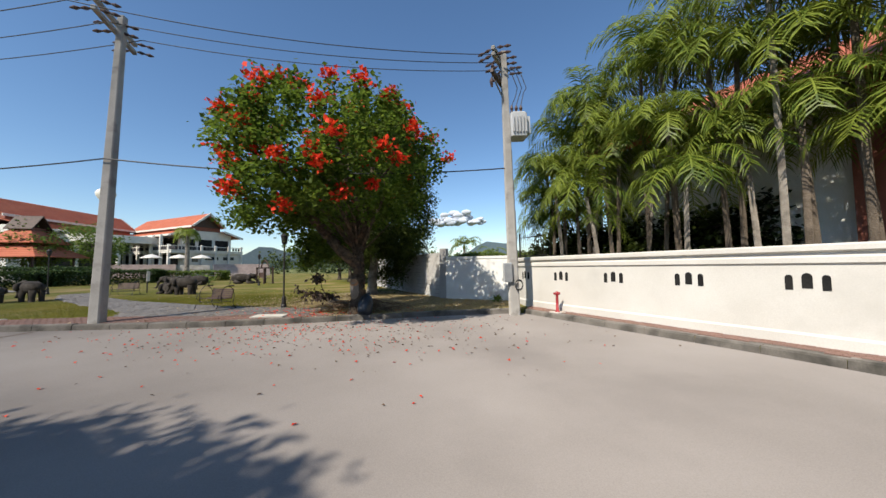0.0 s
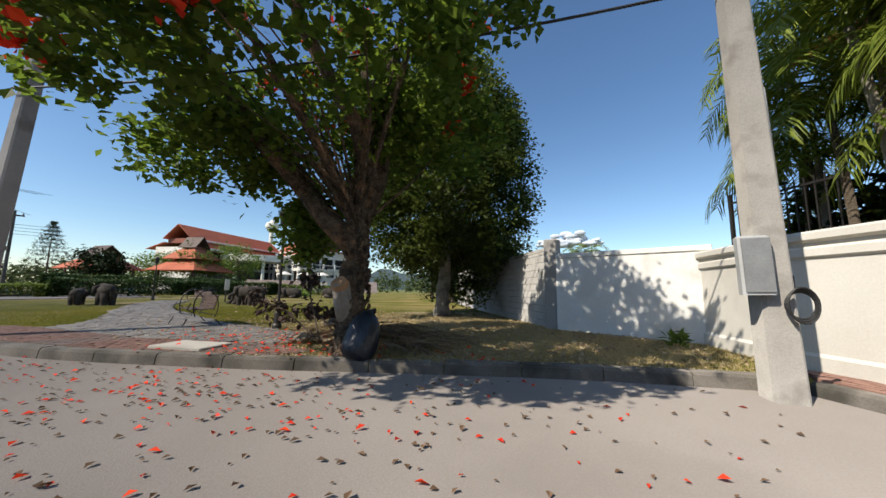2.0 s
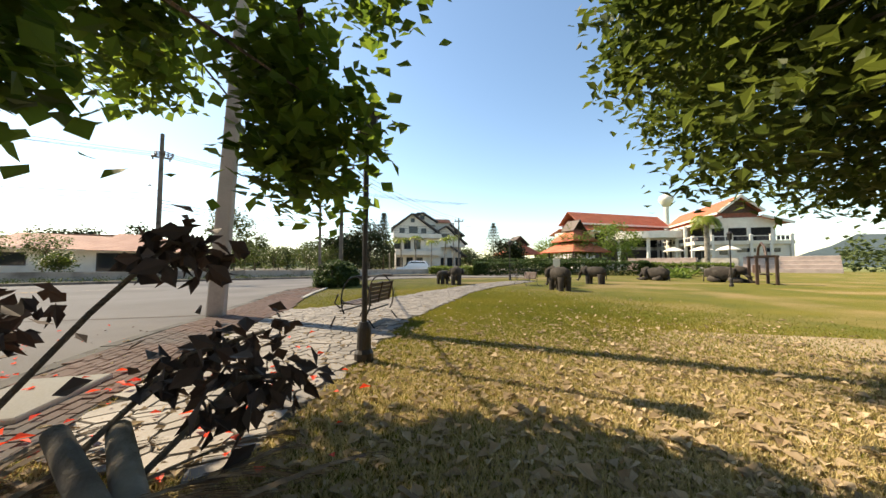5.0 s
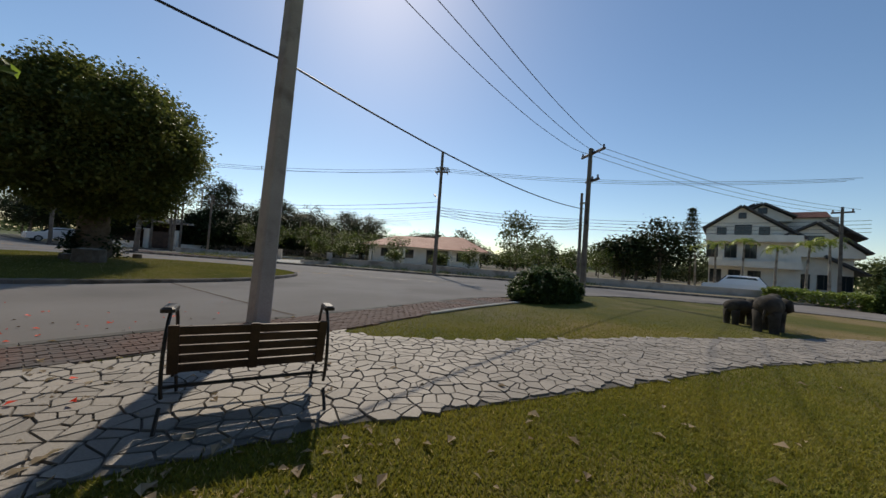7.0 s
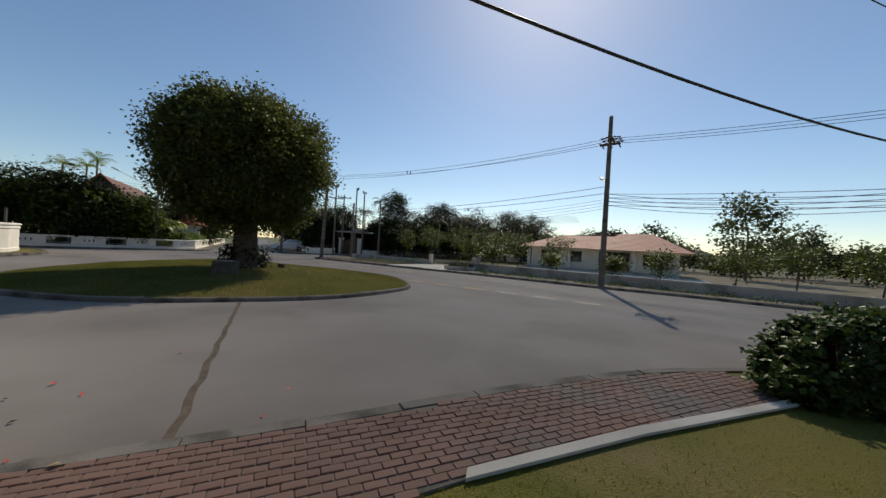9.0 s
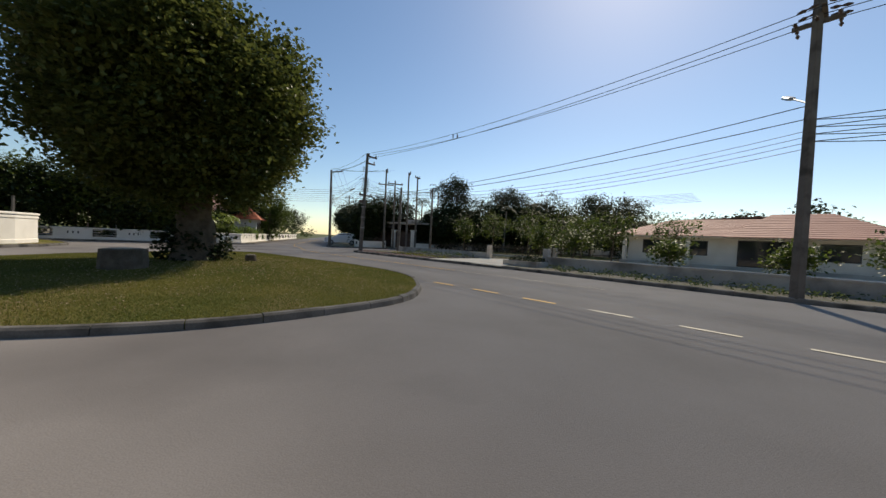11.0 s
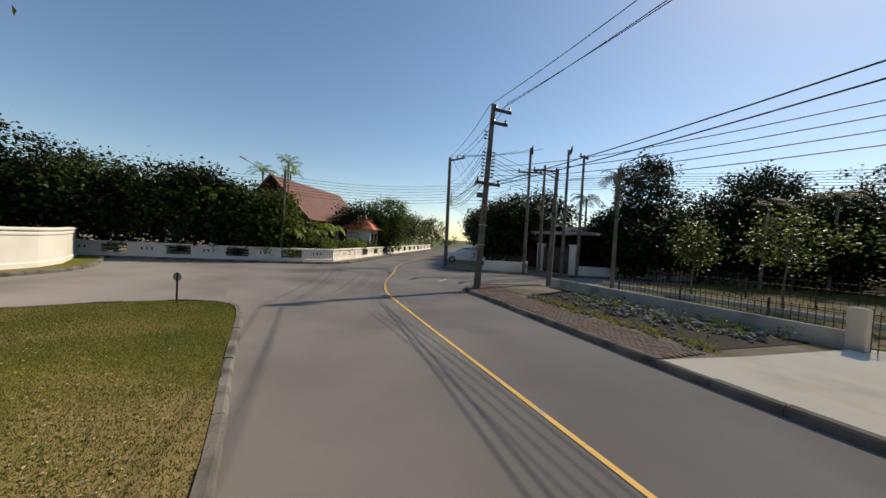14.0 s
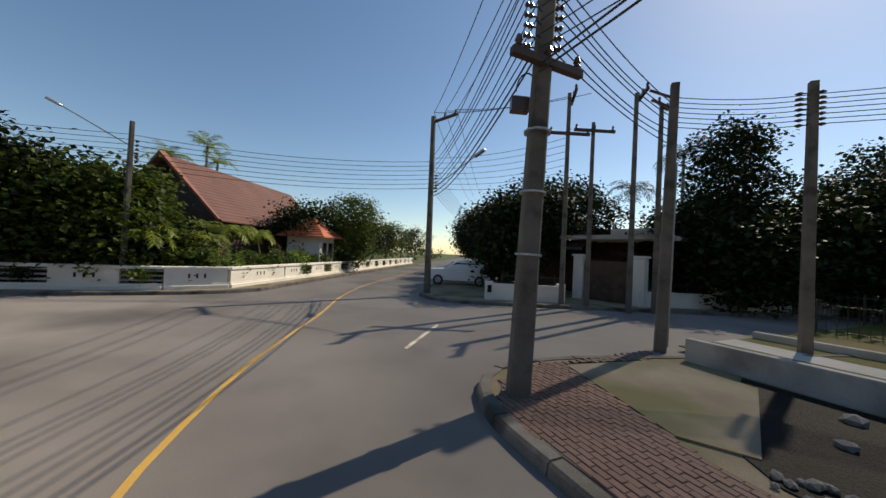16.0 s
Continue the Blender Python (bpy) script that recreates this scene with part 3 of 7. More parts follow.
# ---------------------------------------------------------------- walls
def profile_wall(name, label, line, rows, mat):
    """A wall swept along a line: rows of (offset to the right, height) for the near face, mirrored at the back."""
    m = Mesh()
    pts = [Vector(p).to_3d() for p in line]
    ring = [(o, z) for o, z in rows] + [(-o, z) for o, z in rows[::-1]]
    v, n = [], len(ring)
    for i, p in enumerate(pts):
        a = (p - pts[i - 1]).normalized() if i else (pts[1] - p).normalized()
        b = (pts[i + 1] - p).normalized() if i < len(pts) - 1 else a
        d = (a + b).normalized()
        w = Vector((d.y, -d.x, 0)) / max(0.5, d.dot(a))
        v += [p + w * o + Vector((0, 0, z)) for o, z in ring]
    f = [(i * n + j, i * n + (j + 1) % n, (i + 1) * n + (j + 1) % n, (i + 1) * n + j) for i in range(len(pts) - 1) for j in range(n)]
    f += [tuple(range(n)), tuple(range(len(pts) * n - 1, (len(pts) - 1) * n - 1, -1))]
    return thing(name, label, "wall", m.add(v, f), mat, kind="structure")


EAST_WALL = smooth_line([(1.25, 14.75), (1.75, 13.2), (4.75, 8.9), (7.5, 5.0), (8.9, 1), (9.1, -3), (8.3, -7), (7.9, -11), (9.4, -14.8), (13, -16.8), (21, -19.5)], 1.5)
EAST_WALL = [Vector((1.4, 14.9, 0)), Vector((1.9, 13.05, 0))] + [p for p in EAST_WALL if p.y < 12.6]
wall_east = profile_wall("wall_east", "white painted garden wall with a moulded coping", EAST_WALL,
                         [(0.14, 0.0), (0.14, 0.32), (0.11, 0.36), (0.11, 1.50), (0.15, 1.53), (0.15, 1.62), (0.12, 1.65), (0.12, 1.70), (0.19, 1.73), (0.19, 1.81), (0.14, 1.84)], WHITE)


def vent(parent_at, turn, w=0.11, h=0.26):
    """An arched near-black plate just proud of the wall, standing for the slot's shade."""
    pts = [(-w / 2, 0), (w / 2, 0)] + [(w / 2 * math.cos(a), h - w / 2 + w / 2 * math.sin(a)) for a in [math.pi * i / 6 for i in range(7)]]
    m = Mesh()
    m.m = Matrix.Translation(parent_at) @ Matrix.Rotation(turn, 4, "Z")
    v = [(x, -0.006, z) for x, z in pts] + [(x, 0.05, z) for x, z in pts]
    k = len(pts)
    m.add(v, [tuple(range(k))] + [(i, (i + 1) % k, k + (i + 1) % k, k + i) for i in range(k)])
    part("wall_vent", m, DARK, wall_east, "arched dark vent slot")


def along(line, s):
    """Point and direction at a run s of a line."""
    for a, b in zip(line, line[1:]):
        d = (b - a).length
        if s <= d:
            return a.lerp(b, s / d), (b - a).normalized()
        s -= d
    return line[-1], (line[-1] - line[-2]).normalized()


for grp in range(12):
    for j in (-1, 0, 1):
        p, d = along(EAST_WALL, 1.75 + grp * 1.76 + j * 0.22)
        if p.y > -14:
            face = p + Vector((d.y, -d.x, 0)) * 0.11
            vent(face + Vector((0, 0, 1.1 - 0.03 * abs(j))), math.atan2(d.y, d.x), 0.1 if j else 0.13)
# back wall and bare block side wall
profile_wall("wall_back", "cream rendered wall with damp grey stains", [(-1.4, 15.66), (1.5, 14.9)], [(0.09, 0.0), (0.09, 1.86), (0.12, 1.88), (0.12, 1.98)], OLDWALL)
side = profile_wall("wall_side", "bare concrete block wall, patchy and grey", [(-9.6, 28.4), (-6.9, 24.0), (-1.6, 15.95)], [(0.08, 0.0), (0.08, 2.1), (0.10, 2.12), (0.10, 2.2)], BLOCK)
pier = Mesh().box(-0.16, -0.16, 0, 0.16, 0.16, 2.32, 0.02)
thing("wall_pier", "grey concrete pier at the wall corner", "pier", pier, GREY, at=(-1.54, 15.8, 0.05, 0, 0, -15), kind="structure")

# corner garden wall with slotted panels and planted openings
CORNER_WALL = [Vector((19.5, -15.2, 0)), Vector((7.0, -26.9, 0)), Vector((6.05, -28.9, 0)), Vector((7.4, -33, 0)), Vector((20.0, -71.5, 0))]
corner = thing("wall_corner", "low white garden wall with slotted panels and dark planted openings", "wall", kind="structure")
run = 0.0
for a, b in zip(CORNER_WALL, CORNER_WALL[1:]):
    d = (b - a).normalized()
    L = (b - a).length
    turn = math.atan2(d.y, d.x)
    base = Mesh()
    base.m = Matrix.Translation(a) @ Matrix.Rotation(turn, 4, "Z")
    base.box(0, -0.16, 0, L, 0.16, 0.28, 0.02).box(0, -0.11, 0.27, L, 0.11, 0.36, 0.01)
    part("wall_base", base, WHITE, corner)
    cap = Mesh()
    cap.m = base.m
    cap.box(-0.02, -0.15, 0.94, L + 0.02, 0.15, 1.06, 0.025)
    part("coping", cap, WHITE, corner)
    n = max(1, round(L / 3.2))
    for i in range(n):
        x0 = L * i / n
        w = L / n
        panel = Mesh()
        panel.m = base.m
        solid = w * (0.6 if n > 1 else 0.97)
        panel.box(x0, -0.1, 0.36, x0 + solid, 0.1, 0.94)
        part("panel", panel, WHITE, corner)
        # Slots are dark boxes on the panel; their colour is the inner shade.
        for j in (-1, 0, 1):
            v = Mesh()
            v.m = base.m
            xc = x0 + solid / 2 + j * 0.27
            v.box(xc - 0.055, -0.104, 0.58, xc + 0.055, 0.104, 0.78, 0.02)
            part("slot", v, DARK, corner, "small dark arched slot")
        if solid < w * 0.9:
            for j in range(3):
                r = Mesh()
                r.m = base.m
                z = 0.45 + 0.19 * j
                r.box(x0 + solid, -0.03, z, x0 + w, 0.03, z + 0.07)
                part("rail", r, GREY, corner)


# ---------------------------------------------------------------- poles and wires
def pole(at, height, label="tall square concrete power pole, grey and weathered", base=0.28, tip=0.17, lean=(0, 0), arms=(), lamps=(), name="power_pole", turn=0.0, group="power poles", mat=None):
    """A tapered concrete pole with crossarms: rows of height, half length, offset, turn and insulator count."""
    top = thing(name, label, "utility pole", at=pose(at[0], at[1], at[2], lean[0], lean[1], turn), group=group)
    m = Mesh()
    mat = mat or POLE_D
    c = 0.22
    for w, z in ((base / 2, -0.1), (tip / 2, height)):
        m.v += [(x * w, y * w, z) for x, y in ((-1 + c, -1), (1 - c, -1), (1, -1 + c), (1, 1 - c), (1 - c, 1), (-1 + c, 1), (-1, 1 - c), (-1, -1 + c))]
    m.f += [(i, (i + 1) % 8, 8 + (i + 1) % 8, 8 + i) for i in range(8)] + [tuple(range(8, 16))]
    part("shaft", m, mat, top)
    for z, half, off, ang, style in arms:
        a = Mesh()
        a.m = Matrix.Translation((0, 0, z)) @ Matrix.Rotation(radians(ang), 4, "Z")
        a.box(off - half, 0.08, -0.06, off + half, 0.19, 0.06, 0.012)
        arm = part("crossarm", a, mat if style != "pin" else WOOD, top)
        k = 3 if half > 0.5 else 2
        for i in range(k):
            x = off - half + 0.1 + (2 * half - 0.2) * i / (k - 1)
            ins = Mesh()
            ins.m = a.m
            if style == "string":
                for sg in (-1, 1):
                    ins.tube([(x, 0.13 + sg * 0.1 + sg * 0.11 * q, -0.02 * q) for q in range(5)], [0.02, 0.055, 0.02, 0.055, 0.02], 8)
            else:
                ins.lathe([(0.02, 0.05), (0.06, 0.09), (0.035, 0.13), (0.06, 0.16), (0.03, 0.24), (0.01, 0.25)], 8, (x, 0.135))
            part("insulator", ins, INSUL, arm)
    for z, L, ang in lamps:
        b = Mesh()
        b.m = Matrix.Rotation(radians(ang), 4, "Z")
        b.tube([(0, 0.05, z - 0.5 * L), (0, L, z)], 0.024, 8)
        br = part("lamp_bracket", b, STEEL, top)
        h = Mesh()
        h.m = Matrix.Rotation(radians(ang), 4, "Z") @ Matrix.Translation((0, L, z)) @ Matrix.Rotation(radians(25), 4, "X")
        h.box(-0.1, -0.1, -0.05, 0.1, 0.5, 0.05, 0.03)
        part("lamp_head", h, STEEL, br, "oblong grey street lamp head")
    return top


def wire(a, b, sag=0.4, r=0.013, name="power_line", label="thin black overhead power line"):
    a, b = Vector(a), Vector(b)
    k = 18
    pts = [a.lerp(b, i / k) - Vector((0, 0, 4 * sag * (i / k) * (1 - i / k))) for i in range(k + 1)]
    return thing(name, label, "cable", Mesh().tube(pts, r, 5), WIRE, group="overhead lines")


PA, PB, PD, PD2, PE = (-10.02, 8.62, 0.1), (1.24, 11.7, 0.1), (-26.4, 6.35, 0.1), (-34.5, 2.1, 0.1), (-25.95, -5.75, 0.1)
PF, PG, PI, PJ, PK, PK2, PL, PW = (-7.68, -23.9, 0.12), (-1.4, -33.8, 0.12), (-10.2, -28.45, 0.12), (-13.35, -29.75, 0.12), (-7.6, -34.3, 0.12), (-8.6, -34.8, 0.12), (-11.2, -35.3, 0.12), (8.1, -26.05, 0.1)
pole(PA, 8.95, "tall pale concrete power pole standing in brick paving", 0.29, 0.18, mat=POLE, lean=(-2.6, 0), turn=15, arms=((8.72, 0.95, 0, 100, "string"), (8.45, 0.95, 0, 100, "string")))
pb = pole(PB, 8.45, "concrete power pole with a grey transformer", 0.3, 0.18, mat=POLE, lean=(0, -1.2), turn=10, arms=((8.3, 0.75, 0.1, 60, "string"), (8.1, 0.75, 0.1, 60, "string"), (7.45, 0.7, -0.15, 60, "pin")))
tx = Mesh()
tx.box(0.1, -0.28, 5.55, 0.62, 0.28, 6.35, 0.05).box(0.62, -0.2, 5.65, 0.72, 0.2, 6.2)
for i in range(5):
    tx.box(0.14 + 0.1 * i, -0.36, 5.65, 0.17 + 0.1 * i, 0.36, 6.2)
txo = part("transformer", tx, GREYBOX, pb, "grey finned transformer tank")
for i in range(3):
    part("bushing", Mesh().lathe([(0.03, 6.35), (0.06, 6.42), (0.03, 6.48), (0.06, 6.55), (0.02, 6.66)], 8, (0.2 + 0.15 * i, 0)), INSUL, txo)
for i in range(3):
    x = 0.2 + 0.15 * i
    part("lead", Mesh().tube([(x, 0, 6.64), (x + 0.15, 0.1, 6.95 + 0.1 * i), (x + 0.25, 0.12, 7.3), (x + 0.1, 0.15, 7.8), (x - 0.1, 0.15, 8.05)], 0.013, 6), WIRE, pb, "black cable lead to the transformer")
part("arm_brace", Mesh().tube([(-0.02, 0.1, 6.9), (-0.42, -0.3, 7.42)], 0.025, 6), STEEL, pb)
part("fuse_holder", Mesh().tube([(-0.5, -0.42, 7.35), (-0.52, -0.44, 7.2), (-0.5, -0.42, 7.05)], [0.03, 0.06, 0.03], 8), INSUL, pb)
mb = Mesh().box(-0.34, -0.24, 0.95, -0.06, -0.13, 1.55, 0.02)
mbo = part("meter_box", mb, GREYBOX, pb, "grey steel meter box")
part("box_door", Mesh().box(-0.32, -0.255, 0.98, -0.08, -0.241, 1.52), STEEL, mbo)
for i in range(3):
    part("conduit", Mesh().tube([(0.14, -0.06 + 0.06 * i, 0.1), (0.14, -0.06 + 0.06 * i, 3.2 + i)], 0.022, 6), STEEL, pb)
loop = Mesh()
for i in range(3):
    loop.tube([(0.12 + 0.12 * math.cos(q / 3), -0.2 - 0.02 * i, 0.85 + (0.13 + 0.02 * i) * math.sin(q / 3)) for q in range(20)], 0.012, 5)
part("cable_loop", loop, WIRE, pb, "coiled black cable")
pole(PD, 8.0, "concrete power pole with a timber crossarm", 0.26, 0.17, arms=((7.75, 1.0, 0, 60, "pin"), (6.2, 0.55, 0.1, 60, "pin")))
pole(PD2, 7.4, "older dark power pole beside the road", 0.24, 0.16, arms=((6.6, 0.5, 0.1, 60, "pin"),), lean=(0, 1.5))
pole(PE, 10.0, "tall power pole with an oblong street lamp", 0.27, 0.17, arms=((8.65, 0.55, 0, 40, "string"), (8.4, 0.55, 0, 130, "string")), lamps=((6.6, 1.3, 155),))
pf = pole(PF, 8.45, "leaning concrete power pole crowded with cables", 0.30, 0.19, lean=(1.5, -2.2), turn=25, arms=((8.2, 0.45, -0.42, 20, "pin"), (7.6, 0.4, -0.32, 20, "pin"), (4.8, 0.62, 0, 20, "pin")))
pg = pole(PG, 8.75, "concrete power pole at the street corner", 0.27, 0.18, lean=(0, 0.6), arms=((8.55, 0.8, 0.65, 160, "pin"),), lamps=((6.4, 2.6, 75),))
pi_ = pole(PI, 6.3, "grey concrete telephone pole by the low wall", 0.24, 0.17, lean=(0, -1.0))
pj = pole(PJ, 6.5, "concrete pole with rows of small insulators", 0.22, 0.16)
for q in range(7):
    part("insulator_row", Mesh().tube([(-0.28, -0.1, 5.5 + 0.13 * q), (-0.2, -0.1, 5.5 + 0.13 * q), (-0.12, -0.1, 5.5 + 0.13 * q), (0.12, -0.1, 5.5 + 0.13 * q), (0.2, -0.1, 5.5 + 0.13 * q), (0.28, -0.1, 5.5 + 0.13 * q)], [0.02, 0.05, 0.015, 0.015, 0.05, 0.02], 7), INSUL, pj)
pole(PK, 9.2, "slim concrete pole of a pair by the gate", 0.22, 0.15, arms=((8.9, 0.7, 0.3, 100, "pin"), (7.4, 0.9, 0, 25, "pin")))
pole(PK2, 8.0, "slim concrete pole of a pair by the gate", 0.22, 0.15, arms=((7.6, 0.9, 0, 25, "pin"),))
pole((-10.2, -34.7, 0.12), 9.0, "slim concrete pole behind the gate wall", 0.22, 0.15, arms=((8.8, 0.6, 0.3, 100, "pin"),))
pole(PL, 8.7, "slim concrete pole behind the gate wall", 0.22, 0.15, arms=((8.5, 0.5, 0.2, 60, "pin"),))
pw = pole(PW, 6.6, "slim grey pole with a long lamp bracket and insulators", 0.2, 0.13, lean=(0, -0.8), lamps=((7.1, 2.9, -66),))
pole((4.5, -60, 0.1), 9, "distant power pole along the road", 0.25, 0.17, arms=((8.6, 0.8, 0, 20, "pin"), (7.8, 0.8, 0, 20, "pin")))
pole((-48, 16, 0.1), 7.5, "distant power pole near the white house", 0.24, 0.17, arms=((7.1, 0.6, 0, 80, "pin"),))
pole((8.6, -13.2, 0.12), 2.6, "short grey lamp post by the white wall", 0.12, 0.1, name="lamp_post", group="")
def insulator_rows(pole_ob, z0, n, sides=(-1, 1), step=0.16, out=0.3):
    """Short pegs with brown porcelain sheds, one above the other."""
    for q in range(n):
        for sg in sides:
            z = z0 + step * q
            part("insulator", Mesh().tube([(sg * (0.1 + (out - 0.1) * t_), -0.1, z + 0.03 * t_) for t_ in (0, 0.3, 0.5, 0.7, 0.85, 1)], [0.012, 0.015, 0.05, 0.022, 0.05, 0.02], 8), INSUL, pole_ob)


insulator_rows(pf, 5.15, 8)
insulator_rows(pf, 6.9, 3, (1,))
insulator_rows(pg, 5.0, 6, (-1,))
insulator_rows(pw, 5.0, 6)
for i in range(3):
    part("cable_strap", Mesh().lathe([(0.2, 2.0 + 0.9 * i), (0.2, 2.03 + 0.9 * i)], 10), STEEL, pf)
part("cable_loop", Mesh().tube([(0.16 + 0.16 * math.cos(a / 3), -0.18, 4.5 + 0.3 * math.sin(a / 3)) for a in range(19)], 0.012, 5), WIRE, pf, "loop of slack black cable")
part("junction_box", Mesh().box(0.1, -0.3, 4.2, 0.38, -0.12, 4.42, 0.02), INSUL, pf, "dark cable junction box")
part("conduit", Mesh().tube([(-0.15, -0.02, 0.0), (-0.15, -0.02, 1.9), (-0.13, -0.02, 4.4)], 0.02, 6), STEEL, pi_)
for z_, q in ((6.0, 0.5), (5.75, 0.45)):
    part("bracket", Mesh().tube([(0, -0.1, z_), (q, -0.15, z_ + 0.28)], 0.035, 6), INSUL, pi_, "short angled bracket arm")
# lines
for i in range(2):
    wire((PF[0] - 0.1, PF[1], 4.75 + 0.1 * i), (PE[0], PE[1], 5.6 + 0.4 * i), 0.5, 0.015)
    wire((PF[0], PF[1], 4.9 + 0.15 * i), (PG[0], PG[1], 4.9 + 0.2 * i), 0.45, 0.015)
for i, o in enumerate((-0.85, 0.0, 0.85)):
    wire((PA[0] - 0.1 + 0.2 * o, PA[1] + 0.95 * o, 8.6), (PB[0] + 0.4 * o, PB[1] + 0.55 * o, 8.2), 0.35)
    wire((PA[0] - 0.1 + 0.2 * o, PA[1] + 0.95 * o, 8.6), (PD[0] - 0.5 * o, PD[1] + 0.8 * o, 8.05), 0.55)
    wire((PD[0] - 0.5 * o, PD[1] + 0.8 * o, 8.05), (-48 + o * 0.5, 16 + o, 7.3), 0.5)
    wire((PE[0] + 0.4 * o, PE[1] + 0.4 * o, 8.65), (PF[0] - 0.5 + 0.5 * o, PF[1] - 0.1, 8.45 - 0.3 * (i == 1)), 0.55)
    wire((PE[0] + 0.4 * o, PE[1] + 0.4 * o, 8.65), (PE[0] - 16 + 0.4 * o, PE[1] + 22 + 0.4 * o, 8.4), 0.6)
    wire((PF[0] - 0.5 + 0.5 * o, PF[1] - 0.1, 8.45 - 0.3 * (i == 1)), (PG[0] - 0.65 + 0.7 * o, PG[1] + 0.25, 8.95), 0.3)
    wire((PG[0] - 0.65 + 0.7 * o, PG[1] + 0.25, 8.95), (4.5 + o, -60, 8.7), 0.5)
    wire((PG[0] - 0.65 + 0.7 * o, PG[1] + 0.25, 8.95), (PK[0] + o, PK[1], 9.2), 0.2)
wire((PA[0], PA[1], 4.65), (PB[0], PB[1], 4.7), 0.3, 0.02)
wire((PA[0], PA[1], 4.65), (PD[0], PD[1], 4.7), 0.45, 0.02)
for i in range(4):
    wire((PE[0], PE[1], 4.7 + 0.18 * i), (PF[0] - 0.1, PF[1], 5.1 + 0.2 * i), 1.15, 0.009)
    wire((PE[0], PE[1], 4.9 + 0.22 * i), (PD2[0], PD2[1], 4.6 + 0.25 * i), 0.4, 0.014)
    wire((PE[0], PE[1], 4.9 + 0.22 * i), (-42, 17, 5 + 0.25 * i), 0.6, 0.014)
for i in range(7):
    wire((PF[0] - 0.05, PF[1], 5.3 + 0.25 * i), (PG[0], PG[1], 5.2 + 0.28 * i), 0.35 + 0.1 * (i % 3), 0.011)
    wire((PF[0] - 0.05, PF[1], 5.3 + 0.2 * i), (PI[0], PI[1], 5.0 + 0.17 * i), 0.15 + 0.06 * (i % 3), 0.011)
    wire((PJ[0], PJ[1], 5.6 + 0.12 * i), (PI[0], PI[1], 5.4 + 0.12 * i), 0.1, 0.01)
    wire((PJ[0], PJ[1], 5.6 + 0.12 * i), (-38, -26 - 0.2 * i, 6 + 0.15 * i), 0.6, 0.011)
    wire((PG[0], PG[1], 5.3 + 0.25 * i), (PK[0], PK[1], 5.6 + 0.3 * i), 0.25, 0.01)
    wire((PG[0], PG[1], 5.3 + 0.22 * i), (PW[0], PW[1], 5.0 + 0.2 * i), 0.35, 0.012)
    wire((PW[0], PW[1], 5.0 + 0.2 * i), (28, -8 - 0.3 * i, 5.5 + 0.2 * i), 0.4, 0.011)
    wire((PG[0], PG[1], 5.2 + 0.22 * i), (4.5, -60, 5.4 + 0.2 * i), 0.5, 0.011)
for i, o in enumerate((0.08,)):
    sp = Vector((PE[0], PE[1], 8.65)).lerp(Vector((PF[0] - 0.5, PF[1] - 0.1, 8.45)), 0.6) - Vector((0, 0, 0.53))
    m = Mesh()
    m.m = Matrix.Translation(sp)
    m.box(-0.3 + o, -0.03, -0.12, -0.22 + o, 0.03, 0.16, 0.01).box(0.14 - o, -0.03, -0.12, 0.2 - o, 0.03, 0.16, 0.01)
    thing("line_spacer", "black spacer clipped on the power lines", "spacer", m, INSUL)


# ---------------------------------------------------------------- trees
def rel(points, base):
    return np.asarray(points) - np.asarray(base)


B1 = (-3.58, 10.76, 0.1)
T1_TRUNK = [(0, 0, 0), (0.04, -0.02, 0.5), (0.02, 0.0, 1.0), (0.06, 0.05, 1.6), (0.0, 0.05, 2.1)]
c1 = np.concatenate([crown_points((-0.4, -1.05, 4.6), (2.8, 2.8, 1.75), 245, 5, 0.6, 0.25), crown_points((1.1, -1.2, 5.45), (0.85, 1.0, 0.7), 22, 15), crown_points((-2.0, -0.9, 3.1), (1.3, 1.1, 0.5), 40, 6), crown_points((-0.1, -3.0, 3.5), (2.0, 1.0, 0.6), 34, 14), crown_points((0.5, 0.9, 3.6), (1.2, 1.4, 0.9), 34, 8), crown_points((-2.25, 1.15, 2.1), (0.42, 0.42, 0.55), 24, 9), crown_points((-1.0, 0.2, 2.2), (0.5, 0.35, 0.4), 12, 10), crown_points((-1.9, 1.6, 3.4), (1.0, 1.0, 0.5), 16, 12)])
t1 = tree("flowering_tree", "broad tulip tree with scarlet flower heads and sawn trunk", B1, T1_TRUNK, 4, c1, 66, 0.17, 0.125, LEAF, BARK, 11, radius=0.215, twigs=30, droop=0.35)
# flower heads on the tulip tree
g = np.random.default_rng(3)
rr = np.linalg.norm((c1 - np.array((0.0, -1.1, 4.45))) / (2.75, 2.8, 1.65), axis=1)
skin = c1[(rr > 0.8) & ((c1[:, 2] > 3.9) | (c1[:, 1] < -2.4))]
heads = []
for q in skin[g.permutation(len(skin))]:
    if len(heads) < 58 and all(np.linalg.norm(q - h) > 0.55 for h in heads):
        heads.append(q)
heads = np.array(heads) + (np.array(heads) - np.array((0.0, -1.1, 4.0))) * 0.09
for h in heads:
    v, f = leaves([h], 0.1, 56, 0.12, int(abs(h[0] * 1000)) + 1, 0.8, 0.4, -0.4)
    part("flower_head", raw("flower_head", v, f, PETAL), None, t1, "scarlet flower head")
fork = Mesh()
fork.tube([(0, 0.05, 1.5), (-0.45, -0.1, 2.0), (-1.0, -0.2, 2.6), (-1.7, -0.1, 3.3), (-2.3, 0.2, 4.4)], [0.17, 0.165, 0.15, 0.12, 0.06], 10)
